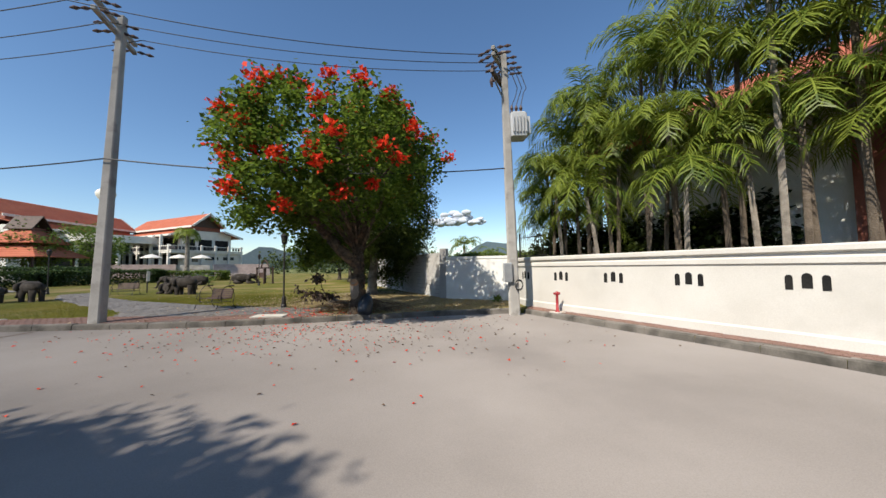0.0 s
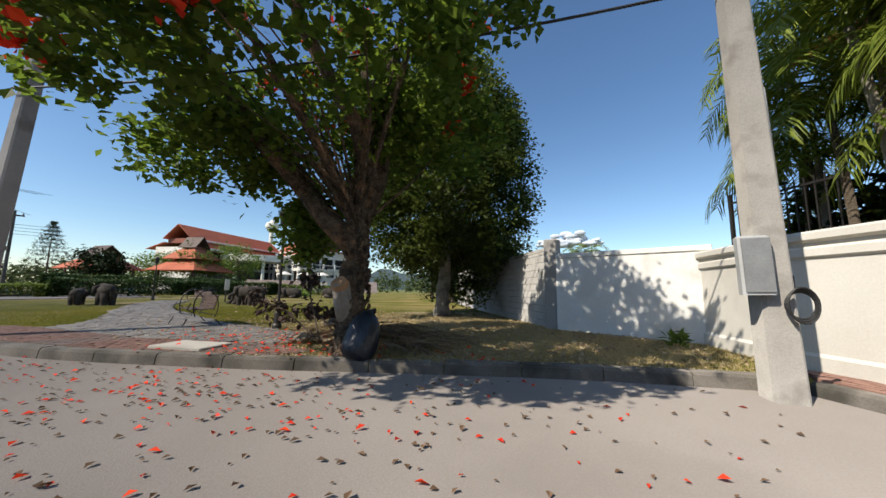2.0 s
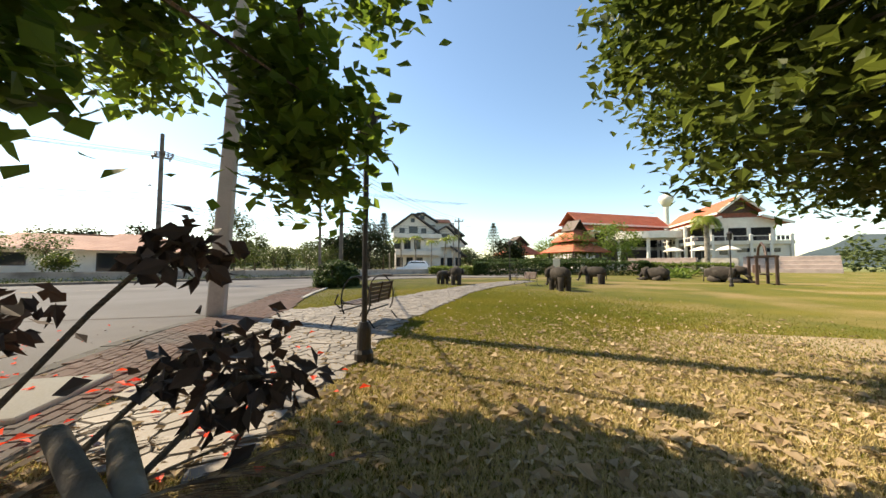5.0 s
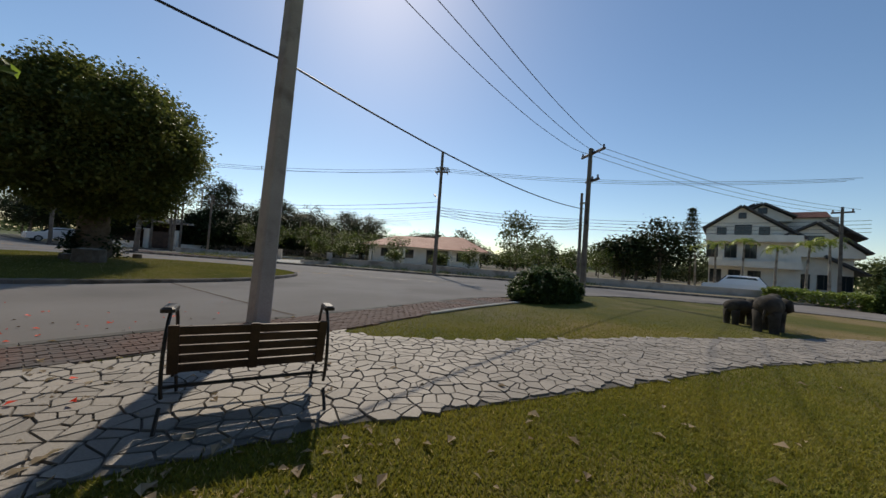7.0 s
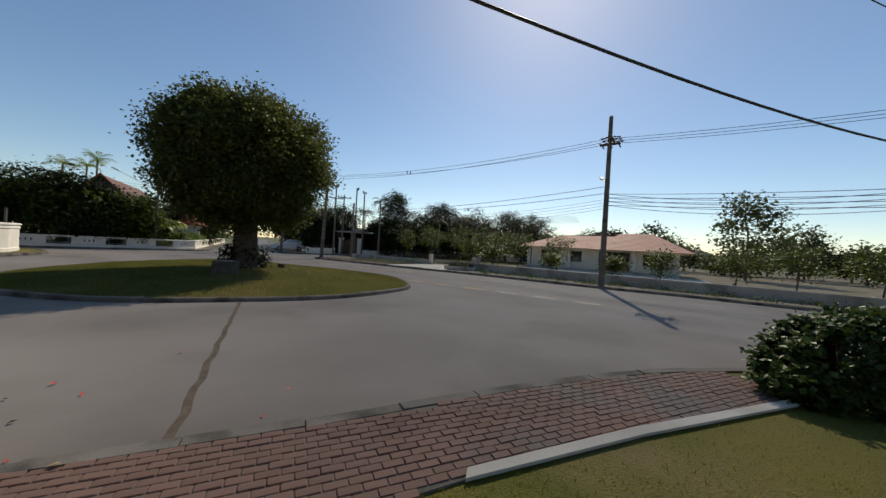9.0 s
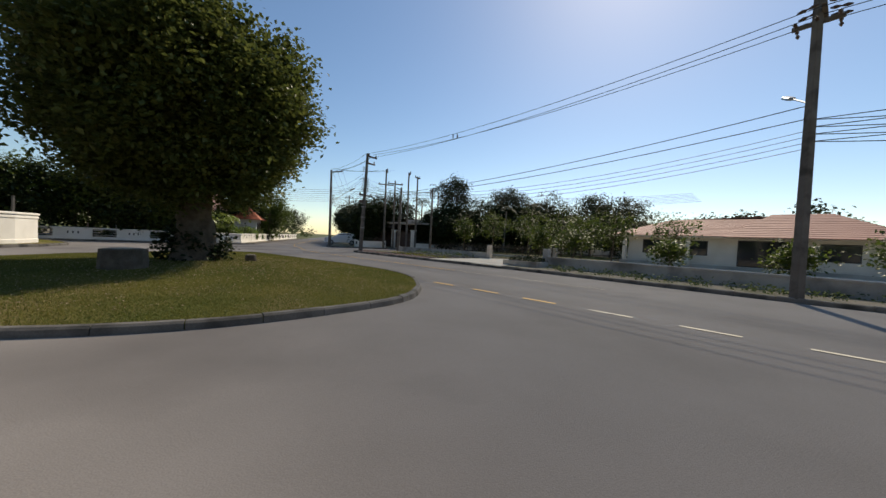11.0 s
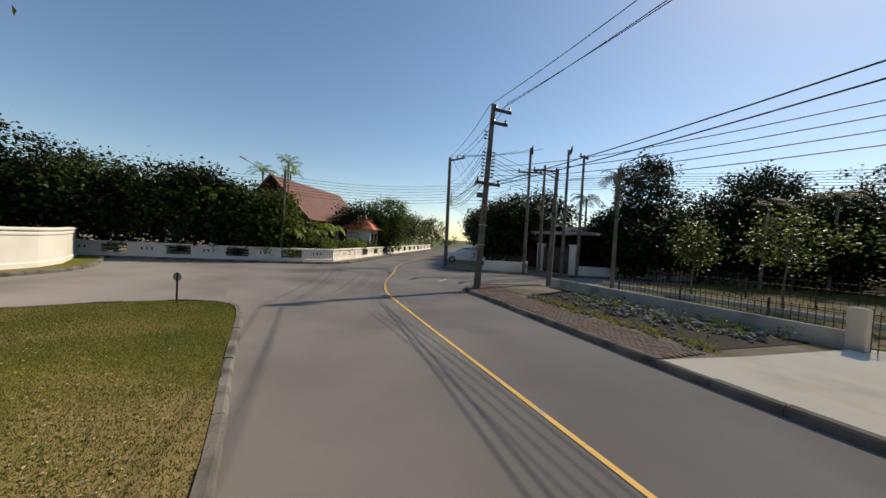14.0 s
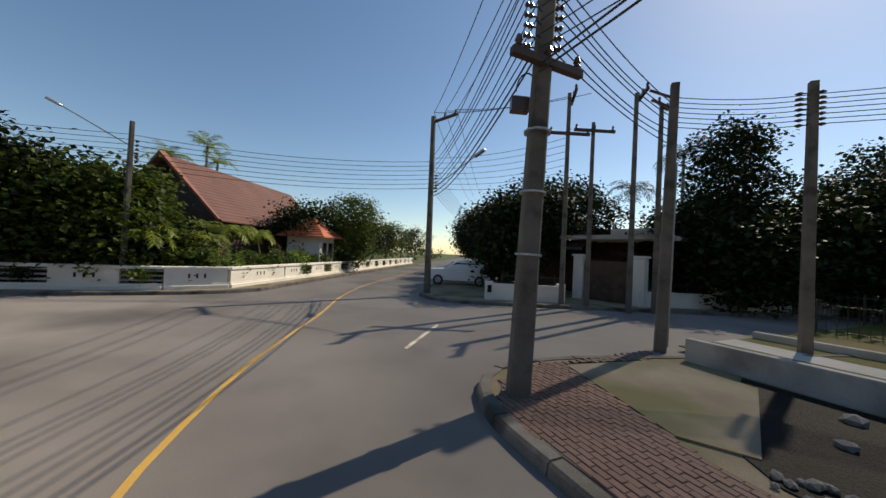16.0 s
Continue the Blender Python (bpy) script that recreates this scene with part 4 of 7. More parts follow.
fork.tube([(0, 0.05, 1.8), (0.25, 0.2, 2.6), (0.3, 0.3, 3.5), (0.5, 0.3, 5.2)], [0.15, 0.13, 0.1, 0.05], 10)
fork.tube([(-0.9, -0.2, 2.5), (-1.2, -0.7, 3.1), (-1.3, -1.5, 3.9), (-1.6, -2.3, 5.0)], [0.15, 0.12, 0.09, 0.04], 10)
fork.tube([(0.2, 0.15, 2.4), (0.3, -0.4, 3.2), (0.1, -1.2, 4.1), (0.2, -1.9, 5.2)], [0.14, 0.11, 0.08, 0.03], 10)
fork.tube([(-1.4, -0.15, 3.0), (-1.9, 0.4, 3.3), (-2.2, 1.1, 3.2), (-2.3, 1.2, 2.3)], [0.09, 0.06, 0.04, 0.015], 8)
fork.tube([(0, 0.05, 1.9), (-0.2, 0.4, 2.8), (-0.5, 0.7, 4.0), (-0.8, 0.9, 5.8)], [0.14, 0.11, 0.09, 0.04], 10)
part("main_fork", gnarl(fork, 0.05, 5.0), BARK, t1, "thick dark forked limbs", smooth=True)
g = np.random.default_rng(19)
V, F = [], []
for i in range(420):
    a, z = g.uniform(0, 2 * math.pi), g.uniform(0.05, 2.5)
    r0 = 0.22 * (1.04 - 0.22 * z) + (0.07 * max(0, 1 - 3.5 * z) ** 2)
    w, h, o = g.uniform(0.015, 0.05), g.uniform(0.05, 0.16), g.uniform(0.0, 0.04)
    k = len(V)
    for da, dz, dr in ((-w, 0, -0.02), (w, 0.01, -0.02), (w * 0.8, h, o), (-w * 0.7, h * 0.9, o + 0.01), (0, h * 0.5, o + 0.018)):
        an = a + da / r0
        V.append((0.04 + (r0 + dr) * math.cos(an), 0.01 + (r0 + dr) * math.sin(an), z + dz))
    F += [(k, k + 1, k + 4), (k + 1, k + 2, k + 4), (k + 2, k + 3, k + 4), (k + 3, k, k + 4)]
tagged(part("torn_bark", raw("torn_bark", np.array(V), F, BARK), None, t1, "torn curling bark flakes"), kind="stuff")
stub = Mesh().tube([(0.02, -0.08, 0.55), (0.02, -0.2, 0.8), (0.03, -0.25, 1.02)], [0.15, 0.13, 0.115], 12)
st = part("sawn_limb", stub, PALEBARK, t1, "sawn-off limb", smooth=True)
part("cut_face", Mesh().tube([(0.03, -0.25, 0.98), (0.035, -0.315, 1.03)], [0.125, 0.11], 12), CUT, st, "fresh orange cut wood")

B2 = (-5.65, 17.8, 0.1)
c2 = crown_points((-0.1, 0, 5.1), (3.2, 3.2, 4.7), 900, 21, 0.4, 0.12)
c2 = c2[c2[:, 2] > np.where(c2[:, 0] * 0.5 + c2[:, 1] * 0.87 > 0.35, 0.5, 1.75 + 0.25 * np.sin(3 * c2[:, 0]))]
tree("shade_tree", "tall dense dark-leaved tree with a pale mottled trunk", B2, [(0, 0, 0), (0.0, 0.05, 0.8), (0.1, 0.0, 1.7), (0.05, 0, 2.8), (0, 0, 4.4)], 14, c2, 120, 0.22, 0.14, LEAF_S, PALEBARK, 22, radius=0.25, slim=0.3)
B3 = (-6.7, -6.5, 0.3)
c3 = crown_points((0.0, 0.35, 5.05), (3.5, 3.6, 3.1), 660, 31, 0.35, 0.12)
tree("island_tree", "huge round old tree on the grass island, leaves yellowing", B3, [(0, 0, 0), (0, 0, 0.7), (0.05, 0, 1.5), (0, 0.1, 2.4), (0, 0, 4.0)], 18, c3, 190, 0.31, 0.155, LEAF_O, TRUNK, 32, radius=0.6, slim=0.36)


def simple_tree(label, at, height, radius, leaf, seed, n=90, per=40, size=0.22, spread=0.38, trunk=0.14, stem=0.3, name="garden_tree", group=""):
    """A smaller tree by its height and crown radius."""
    h = height
    c = crown_points((0, 0, h * (0.5 + stem / 2)), (radius, radius, h * (0.5 - stem / 2)), n, seed, 0.35, 0.3)
    return tree(name, label, at, [(0, 0, 0), (0.05, 0, h * stem * 0.5), (0, 0.05, h * stem), (0, 0, h * 0.6)], 7, c, per, spread, size, leaf, TRUNK, seed, group, trunk, 14)


rnd = random.Random(4)
# corner garden behind the low slotted wall
def behind(x, y, r):
    """Keeps a plant on the garden side of the corner wall."""
    line = -26.9 + (x - 7.0) * 0.936
    return (x, min(y, line - 1.0 - 0.55 * r) if x > 6.5 else y, 0.1)


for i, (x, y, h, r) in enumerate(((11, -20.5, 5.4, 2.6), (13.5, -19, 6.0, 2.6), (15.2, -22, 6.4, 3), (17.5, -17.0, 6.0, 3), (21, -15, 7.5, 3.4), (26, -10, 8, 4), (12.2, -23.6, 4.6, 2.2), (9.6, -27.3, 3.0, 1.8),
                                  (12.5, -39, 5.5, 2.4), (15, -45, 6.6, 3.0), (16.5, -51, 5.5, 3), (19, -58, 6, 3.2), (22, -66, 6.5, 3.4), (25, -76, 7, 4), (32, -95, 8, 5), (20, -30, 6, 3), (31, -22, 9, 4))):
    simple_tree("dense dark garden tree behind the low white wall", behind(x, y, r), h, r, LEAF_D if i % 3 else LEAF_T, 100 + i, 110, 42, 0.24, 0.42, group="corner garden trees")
for i, (x, y, h) in enumerate(((9.3, -26.3, 2.4), (10.4, -25.2, 3.0), (11.6, -26.4, 2.6), (9.8, -29.4, 2.2), (12.4, -30.5, 2.6), (8.6, -28.9, 1.6), (13.5, -24.5, 3.2))):
    palm("slender garden palm with feathery green leaves", behind(x, y, 0.4), h, (PALEBARK, FROND), 10, 1.7, 0.45, 1.2, 0.05, 300 + i, "garden palms")
for i, (x, y, h) in enumerate(((20, -36, 9.5), (23, -38.5, 9.0), (22, -34.5, 8.4), (31, -14, 9))):
    palm("tall thin palm rising above the roofs", (x, y, 0.1), h, (PALEBARK, FROND), 13, 1.8, 0.5, 1.0, 0.1, 320 + i, "tall palms", lift=1.2)
for i, (x, y, h) in enumerate(((9.0, -24.2, 2.6), (10.0, -23.3, 3.4), (11.2, -22.2, 3.0), (12.6, -20.9, 3.6), (13.8, -19.7, 3.0), (15.2, -18.4, 3.6), (8.3, -25.2, 2.0), (11.8, -23.4, 4.2), (9.2, -31.0, 2.4), (9.8, -33.4, 2.2))):
    palm("slender garden palm with feathery green leaves", behind(x, y, 0.2), h, (PALEBARK, FROND), 11, 1.5, 0.45, 1.3, 0.04, 360 + i, "garden palms", lift=1.0, width=0.05)
# hedge shrubs along the corner wall
for i in range(14):
    p, d = along(CORNER_WALL, 14.5 + 1.9 * i)
    q = p + Vector((-d.y, d.x, 0)) * (0.85 + 0.2 * (i % 2))
    c = crown_points((0, 0, 0.9), (0.95, 0.95, 0.75), 40, 400 + i, 0.4, 0.25)
    s = thing("shrub", "leafy green shrub behind the low wall", "shrub", at=(q.x, q.y, 0.12), group="corner shrubs")
    v, f = leaves(c, 0.16, 34, 0.16, 410 + i)
    part("foliage", raw("foliage", v, f, LEAF_B if i % 3 == 0 else LEAF_T), None, s)
    part("stems", Mesh().tube([(0, 0, -0.05), (0.05, 0, 0.5), (0.1, 0.1, 0.9)], 0.025, 5).tube([(0, 0, -0.05), (-0.2, 0.1, 0.8)], 0.02, 5), TRUNK, s)
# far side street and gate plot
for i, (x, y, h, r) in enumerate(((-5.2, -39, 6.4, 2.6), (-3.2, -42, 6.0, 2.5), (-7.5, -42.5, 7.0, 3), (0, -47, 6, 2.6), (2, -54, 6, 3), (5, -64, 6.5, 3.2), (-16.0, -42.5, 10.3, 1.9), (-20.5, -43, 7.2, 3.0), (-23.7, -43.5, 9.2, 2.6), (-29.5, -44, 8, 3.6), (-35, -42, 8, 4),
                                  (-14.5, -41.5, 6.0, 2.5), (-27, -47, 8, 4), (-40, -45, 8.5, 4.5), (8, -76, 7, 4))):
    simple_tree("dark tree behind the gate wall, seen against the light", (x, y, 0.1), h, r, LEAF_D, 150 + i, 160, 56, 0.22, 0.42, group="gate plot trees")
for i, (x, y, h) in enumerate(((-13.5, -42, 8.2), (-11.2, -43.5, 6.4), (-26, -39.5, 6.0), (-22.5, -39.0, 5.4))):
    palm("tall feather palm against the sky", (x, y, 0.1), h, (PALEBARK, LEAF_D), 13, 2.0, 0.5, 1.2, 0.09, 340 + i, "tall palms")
# young trees of the plots along the road
k = 0
for u, v, h, r in ((3.0, 11, 3.6, 0.8), (6.2, 11.5, 4.4, 1.4), (9.5, 12.5, 4.6, 1.5), (12.5, 13, 4.2, 1.5), (15, 11.0, 3.6, 1.3), (18, 8.5, 3.4, 1.2), (20.5, 13, 3.8, 1.3), (13.2, 8.0, 2.6, 0.9), (16.5, 6.0, 2.4, 0.9), (21.5, 6.5, 1.7, 0.7), (26, 6, 1.7, 0.7), (29, 5.5, 2.2, 0.8), (33, 6, 2.8, 1.1), (36, 7, 3.0, 1.2), (39, 6, 2.8, 1.2), (42.5, 8, 3.4, 1.4), (46, 9, 3.6, 1.5)):
    simple_tree("young garden tree with thin yellow-green foliage", S(u, v, 0.12), h, r, LEAF_T, 500 + k, 46, 26, 0.16, 0.28, 0.05, 0.4, group="young trees")
    k += 1
for i in range(46):
    u, v = -5 + 2.6 * i + rnd.uniform(-1, 1), 42 + rnd.uniform(-3, 12)
    h = rnd.uniform(2.6, 7.4)
    simple_tree("dense tree of the far plots", S(u, v, 0), h, rnd.uniform(1.6, 3.4), LEAF_D if i % 2 else LEAF_F, 600 + i, 60, 26, 0.42, 0.6, group="far trees")
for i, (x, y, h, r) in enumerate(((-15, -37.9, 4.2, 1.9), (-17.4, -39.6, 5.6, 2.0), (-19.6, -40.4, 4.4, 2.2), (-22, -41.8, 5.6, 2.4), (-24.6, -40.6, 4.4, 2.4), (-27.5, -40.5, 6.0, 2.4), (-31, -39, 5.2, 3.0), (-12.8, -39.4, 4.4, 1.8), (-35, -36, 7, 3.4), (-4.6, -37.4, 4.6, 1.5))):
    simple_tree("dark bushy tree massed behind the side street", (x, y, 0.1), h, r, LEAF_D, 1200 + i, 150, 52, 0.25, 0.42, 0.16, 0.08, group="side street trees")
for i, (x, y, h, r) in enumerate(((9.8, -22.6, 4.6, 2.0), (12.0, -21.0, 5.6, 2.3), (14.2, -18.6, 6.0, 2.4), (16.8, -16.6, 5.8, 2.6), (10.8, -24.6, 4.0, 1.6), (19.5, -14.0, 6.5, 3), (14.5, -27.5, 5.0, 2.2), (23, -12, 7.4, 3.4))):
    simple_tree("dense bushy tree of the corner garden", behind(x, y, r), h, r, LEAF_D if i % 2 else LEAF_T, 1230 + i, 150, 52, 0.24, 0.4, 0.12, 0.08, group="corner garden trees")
simple_tree("dense dark garden tree behind the low white wall", (10.9, -43.2, 0.1), 6.9, 2.5, LEAF_T, 690, 150, 52, 0.22, 0.4, 0.16, 0.1, group="corner garden trees")
simple_tree("tall tree standing above the far tree line", S(38, 30, 0), 10.5, 3.2, LEAF_F, 691, 70, 30, 0.4, 0.55)
# trees round the lawn and the white house
for i, (x, y, h, r) in enumerate(((-50, 3.5, 6.8, 3.2), (-47, 1, 5, 2.6), (-60, -2, 6, 3), (-56, 24.5, 5, 2.2), (-60, 37, 7.2, 3.2), (-60, 44, 8.6, 4.2), (-72, 37, 7, 3.5), (-14, 34, 7, 3.2), (-11, 30, 6, 3), (-18, 40, 7, 3.4), (-9.5, 36, 7, 3))):
    simple_tree("leafy tree at the edge of the lawn", (x, y, 0.1), h, r, LEAF_B if i in (4, 5, 6) else LEAF_D, 700 + i, 90, 36, 0.34, 0.5, 0.2, group="lawn trees")


def conifer(at, h, r, seed):
    top = thing("conifer", "tall dark tiered conifer", "tree", at=at)
    part("trunk", Mesh().tube([(0, 0, -0.1), (0, 0, h)], [0.16, 0.03], 8), TRUNK, top)
    c = []
    for i in range(16):
        z = h * (0.1 + 0.88 * i / 15)
        rr = r * (1 - (i / 15)) ** 0.8 + 0.15
        for a in range(10):
            for s in (0.4, 0.75, 1.0):
                an = 2 * math.pi * (a + 0.37 * i) / 10
                c.append((rr * s * math.cos(an), rr * s * math.sin(an), z - 0.15 * s * rr * 0.4))
    v, f = leaves(c, 0.16, 10, 0.3, seed, 0.3, 0.18)
    part("foliage", raw("foliage", v, f, LEAF_D), None, top)


conifer((-84, 27, 0.1), 11.5, 3.6, 1)
conifer((-63, 3.5, 0.1), 10.5, 2.0, 2)

# ---------------------------------------------------------------- palms and house behind the east wall
WE, WN = Vector((0.573, -0.82, 0)), Vector((0.82, 0.573, 0))
W0 = Vector((1.9, 13.05, 0.12))
rnd = random.Random(9)
k = 0
for s, o, hs in ((-0.9, 2.2, (3.2, 4.2, 2.6)), (0.3, 1.3, (3.8, 4.8, 3.0)), (1.3, 1.5, (4.6, 5.6, 3.6, 2.4)), (2.4, 1.1, (4.2, 5.2, 3.0)), (3.4, 1.7, (5.6, 6.4, 4.2)), (4.4, 1.0, (4.0, 5.4, 2.8)), (5.5, 1.6, (5.2, 6.6, 3.6)), (6.6, 1.1, (3.6, 4.8, 5.8)),
                 (7.7, 1.5, (4.6, 5.8, 3.0)), (8.9, 1.2, (4.2, 5.6, 6.6)), (10.3, 1.5, (4, 5.2)), (12, 1.4, (4.4, 5.6)), (-0.2, 3.4, (4.4, 5.4)), (14, 1.5, (4, 5))):
    for h in hs:
        q = W0 + WE * (s + rnd.uniform(-0.35, 0.35)) + WN * (o + rnd.uniform(-0.3, 0.4))
        palm("clumping areca palm with arching yellow-green leaves", tuple(q), h * 1.2, (TRUNK if k % 3 else PALEBARK, FROND), 15, 1.9, 0.58, 1.7, 0.055, 800 + k, "palms behind the wall", 0.4, 0.55, 1.15, 0.044)
        k += 1
for i in range(12):
    q = W0 + WE * (-1.6 + 0.62 * i) + WN * (2.5 + 0.35 * (i % 3))
    sb = thing("shrub", "dark shaded shrub among the palm stems", "shrub", at=tuple(q), group="palm bed shrubs")
    v, f = leaves(crown_points((0, 0, 1.6), (0.75, 0.75, 1.3 + 0.25 * (i % 2)), 60, 1500 + i, 0.3, 0.3), 0.16, 30, 0.17, 1520 + i)
    part("foliage", raw("foliage", v, f, LEAF_D if i % 3 else LEAF_T), None, sb)
    part("stems", Mesh().tube([(0, 0, -0.1), (0.1, 0, 1.0), (0.05, 0.1, 2.0)], 0.03, 6).tube([(0, 0, -0.1), (-0.25, 0.1, 1.6)], 0.022, 6), TRUNK, sb)
hs = thing("garden_house", "cream and dark red house behind the palms, orange roof edge", "house", at=Matrix.Translation(W0 + WE * 0.6 + WN * 3.4) @ Matrix.Rotation(math.atan2(WE.y, WE.x), 4, "Z"))
part("wall", Mesh().box(0, 0, -0.1, 6.2, 7, 5.6), OLDWALL, hs)
part("red_wall", Mesh().box(6.2, -0.3, -0.1, 20, 7, 5.8), REDWOOD, hs, "dark red boarded wall")
part("column", Mesh().box(-0.55, -0.5, -0.1, -0.1, -0.05, 5.6, 0.03), OLDWALL, hs)
rf = Mesh().slab((-1.6, -1.6, 5.2), (21, -1.6, 5.2), (21, 4, 8.2), (-1.6, 4, 8.2), 0.16)
rf.slab((21, 9, 5.2), (-1.6, 9, 5.2), (-1.6, 4, 8.2), (21, 4, 8.2), 0.16)
part("roof", rf, ROOF, hs, "orange tiled roof")


# ---------------------------------------------------------------- buildings
def tiled_roof(m, a, b, c, d, rows=8, thick=0.06):
    """Stepped courses of tile over four corners as one slope: eaves a to b, ridge d to c."""
    a, b, c, d = (Vector(p) for p in (a, b, c, d))
    up = Vector((0, 0, thick))
    line = [(a - up, b - up)]
    for i in range(rows):
        lo0, lo1 = a.lerp(d, i / rows), b.lerp(c, i / rows)
        line += [(lo0 + up, lo1 + up), (a.lerp(d, (i + 0.98) / rows), b.lerp(c, (i + 0.98) / rows))]
    line.append((d - up, c - up))
    k = len(line)
    v = [p for pair in line for p in pair]
    f = [(2 * i, 2 * i + 1, 2 * i + 3, 2 * i + 2) for i in range(k - 1)] + [(2 * k - 2, 2 * k - 1, 1, 0)]
    f += [tuple(range(2 * k - 2, -1, -2)), tuple(range(1, 2 * k, 2))]
    m.add(v, f)


def window(parent, x, z, w, h, y=0.0, frame=WHITE, out=-1):
    """A framed pane on a wall that lies along x."""
    m = Mesh()
    t = 0.07
    a, b = sorted((y, y + out * 0.05))
    m.box(x, a, z, x + w, b, z + t).box(x, a, z + h - t, x + w, b, z + h).box(x, a, z, x + t, b, z + h).box(x + w - t, a, z, x + w, b, z + h)
    m.box(x + w / 2 - 0.03, a, z, x + w / 2 + 0.03, b, z + h)
    wi = part("window", m, frame, parent)
    a, b = sorted((y + out * 0.004, y + out * 0.02))
    part("pane", Mesh().box(x + t, a, z + t, x + w - t, b, z + h - t), GLASS, wi)


# bungalow behind the verge
vl = thing("bungalow", "white bungalow with a pink tiled hip roof", "house", at=Matrix.Translation(S(15.2, 18.3, 0.12)) @ Matrix.Rotation(math.atan2(ROAD_U.y, ROAD_U.x), 4, "Z"))
part("wall", Mesh().box(0.8, 0.9, -0.1, 15.5, 9, 2.7), WHITE, vl)
part("plinth", Mesh().box(0.3, 0.2, -0.1, 16, 9.4, 0.3), SLAB, vl)
for x0, x1, z0, z1, lab in ((2.0, 4.0, 1.0, 2.2, ""), (5.0, 6.6, 1.0, 2.2, ""), (8.4, 11.4, 0.3, 2.3, ""), (12.6, 14.4, 1.0, 2.2, "")):
    o = Mesh().box(x0, 0.86, z0, x1, 0.95, z1)
    op = part("window", o, DARKROOF, vl)
    part("pane", Mesh().box(x0 + 0.08, 0.84, z0 + 0.08, x1 - 0.08, 0.855, z1 - 0.08), GLASS, op)
for x in (0.5, 5.2, 11.6, 15.4):
    part("post", Mesh().box(x, 0.25, 0.3, x + 0.3, 0.55, 2.6, 0.02), WHITE, vl)
for a, b, c, d in (((-0.3, -0.5, 2.55), (11, -0.5, 2.55), (11, 4.6, 4.2), (3.4, 4.6, 4.2)), ((7.6, -0.9, 2.5), (16.8, -0.9, 2.5), (13.4, 4.8, 4.6), (10.2, 4.8, 4.6)),
                   ((-0.3, 9.8, 2.55), (-0.3, -0.5, 2.55), (3.4, 4.6, 4.2), (3.4, 4.7, 4.2)), ((16.8, -0.2, 2.65), (16.8, 9.8, 2.65), (13.4, 4.9, 4.6), (13.4, 4.8, 4.6)),
                   ((7.6, 9.8, 2.5), (7.6, -0.9, 2.5), (10.2, 4.8, 4.6), (10.2, 4.9, 4.6)), ((16.8, 9.8, 2.6), (-0.3, 9.8, 2.6), (3.4, 4.7, 4.2), (13.4, 4.9, 4.6))):
    rf = Mesh()
    tiled_roof(rf, a, b, c, d, 14, 0.03)
    part("roof_slope", rf, ROOF_P, vl, "pink clay tile roof slope")
part("eaves_board", Mesh().box(-0.2, -0.4, 2.44, 16.7, 9.7, 2.53), WHITE, vl)

# three-storey white house
hw = thing("gabled_house", "three-storey white house with dark gabled roofs and balconies", "house", at=(-59.5, 5.2, 0.1, 0, 0, 90 + 8))
part("wall", Mesh().box(0.9, 0, -0.1, 8.6, 9, 6.3), WHITE, hw)
part("side_wall", Mesh().box(8.61, 1.0, -0.1, 12.4, 9, 4.9), WHITE, hw)


def slope_pair(x0, z0, xm, zm, x1, z1, y0, y1, mat=DARKROOF, wall=True):
    """A gable of unequal sides: its wall and two sloping roof plates."""
    if wall:
        zb = min(z0, z1) - 0.4
        w = Mesh().add([(x0 + 0.3, y0, zb), (x1 - 0.3, y0, zb), (x1 - 0.3, y0, z1), (xm, y0, zm - 0.1), (x0 + 0.3, y0, z0), (x0 + 0.3, y1, zb), (x1 - 0.3, y1, zb), (x1 - 0.3, y1, z1), (xm, y1, zm - 0.1), (x0 + 0.3, y1, z0)],
                       [(0, 1, 2, 3, 4), (9, 8, 7, 6, 5), (0, 5, 6, 1), (1, 6, 7, 2), (2, 7, 8, 3), (3, 8, 9, 4), (4, 9, 5, 0)])
        part("gable_wall", w, WHITE, hw)
    for (xa, za), (xb, zb) in (((x0, z0), (xm, zm)), ((xm, zm), (x1, z1))):
        part("gable_roof", Mesh().slab((xa, y0 - 0.6, za), (xb, y0 - 0.6, zb), (xb, y1, zb), (xa, y1, za), -0.2), mat, hw, "dark tiled roof slope")


slope_pair(0.2, 7.3, 3.7, 9.9, 8.9, 6.2, -0.02, 8)
slope_pair(2.8, 9.2, 4.9, 10.4, 7.4, 9.0, 2.2, 8)
slope_pair(4.0, 9.4, 5.5, 10.3, 8.2, 8.7, 1.2, 7.8)
slope_pair(7.0, 6.3, 9.6, 7.9, 13.3, 4.7, 0.2, 8)
rf = Mesh()
tiled_roof(rf, (6.6, 2.6, 8.9), (11.0, 2.6, 8.9), (11.0, 5.2, 9.9), (6.6, 5.2, 9.9), 6)
part("roof", rf, ROOF_D, hw, "dark red tiled roof")
part("upper_block", Mesh().box(6.8, 2.9, 6.2, 11.6, 7.8, 8.95), WHITE, hw)
part("side_roof", Mesh().slab((10.6, 2.2, 8.6), (13.4, 2.2, 6.4), (13.4, 7.8, 6.4), (10.6, 7.8, 8.6), -0.2), DARKROOF, hw, "dark tiled roof slope")
part("lower_roof", Mesh().slab((10.2, -0.4, 4.4), (13.2, -0.4, 2.6), (13.2, 6.0, 2.6), (10.2, 6.0, 4.4), -0.2), DARKROOF, hw, "dark tiled roof slope")
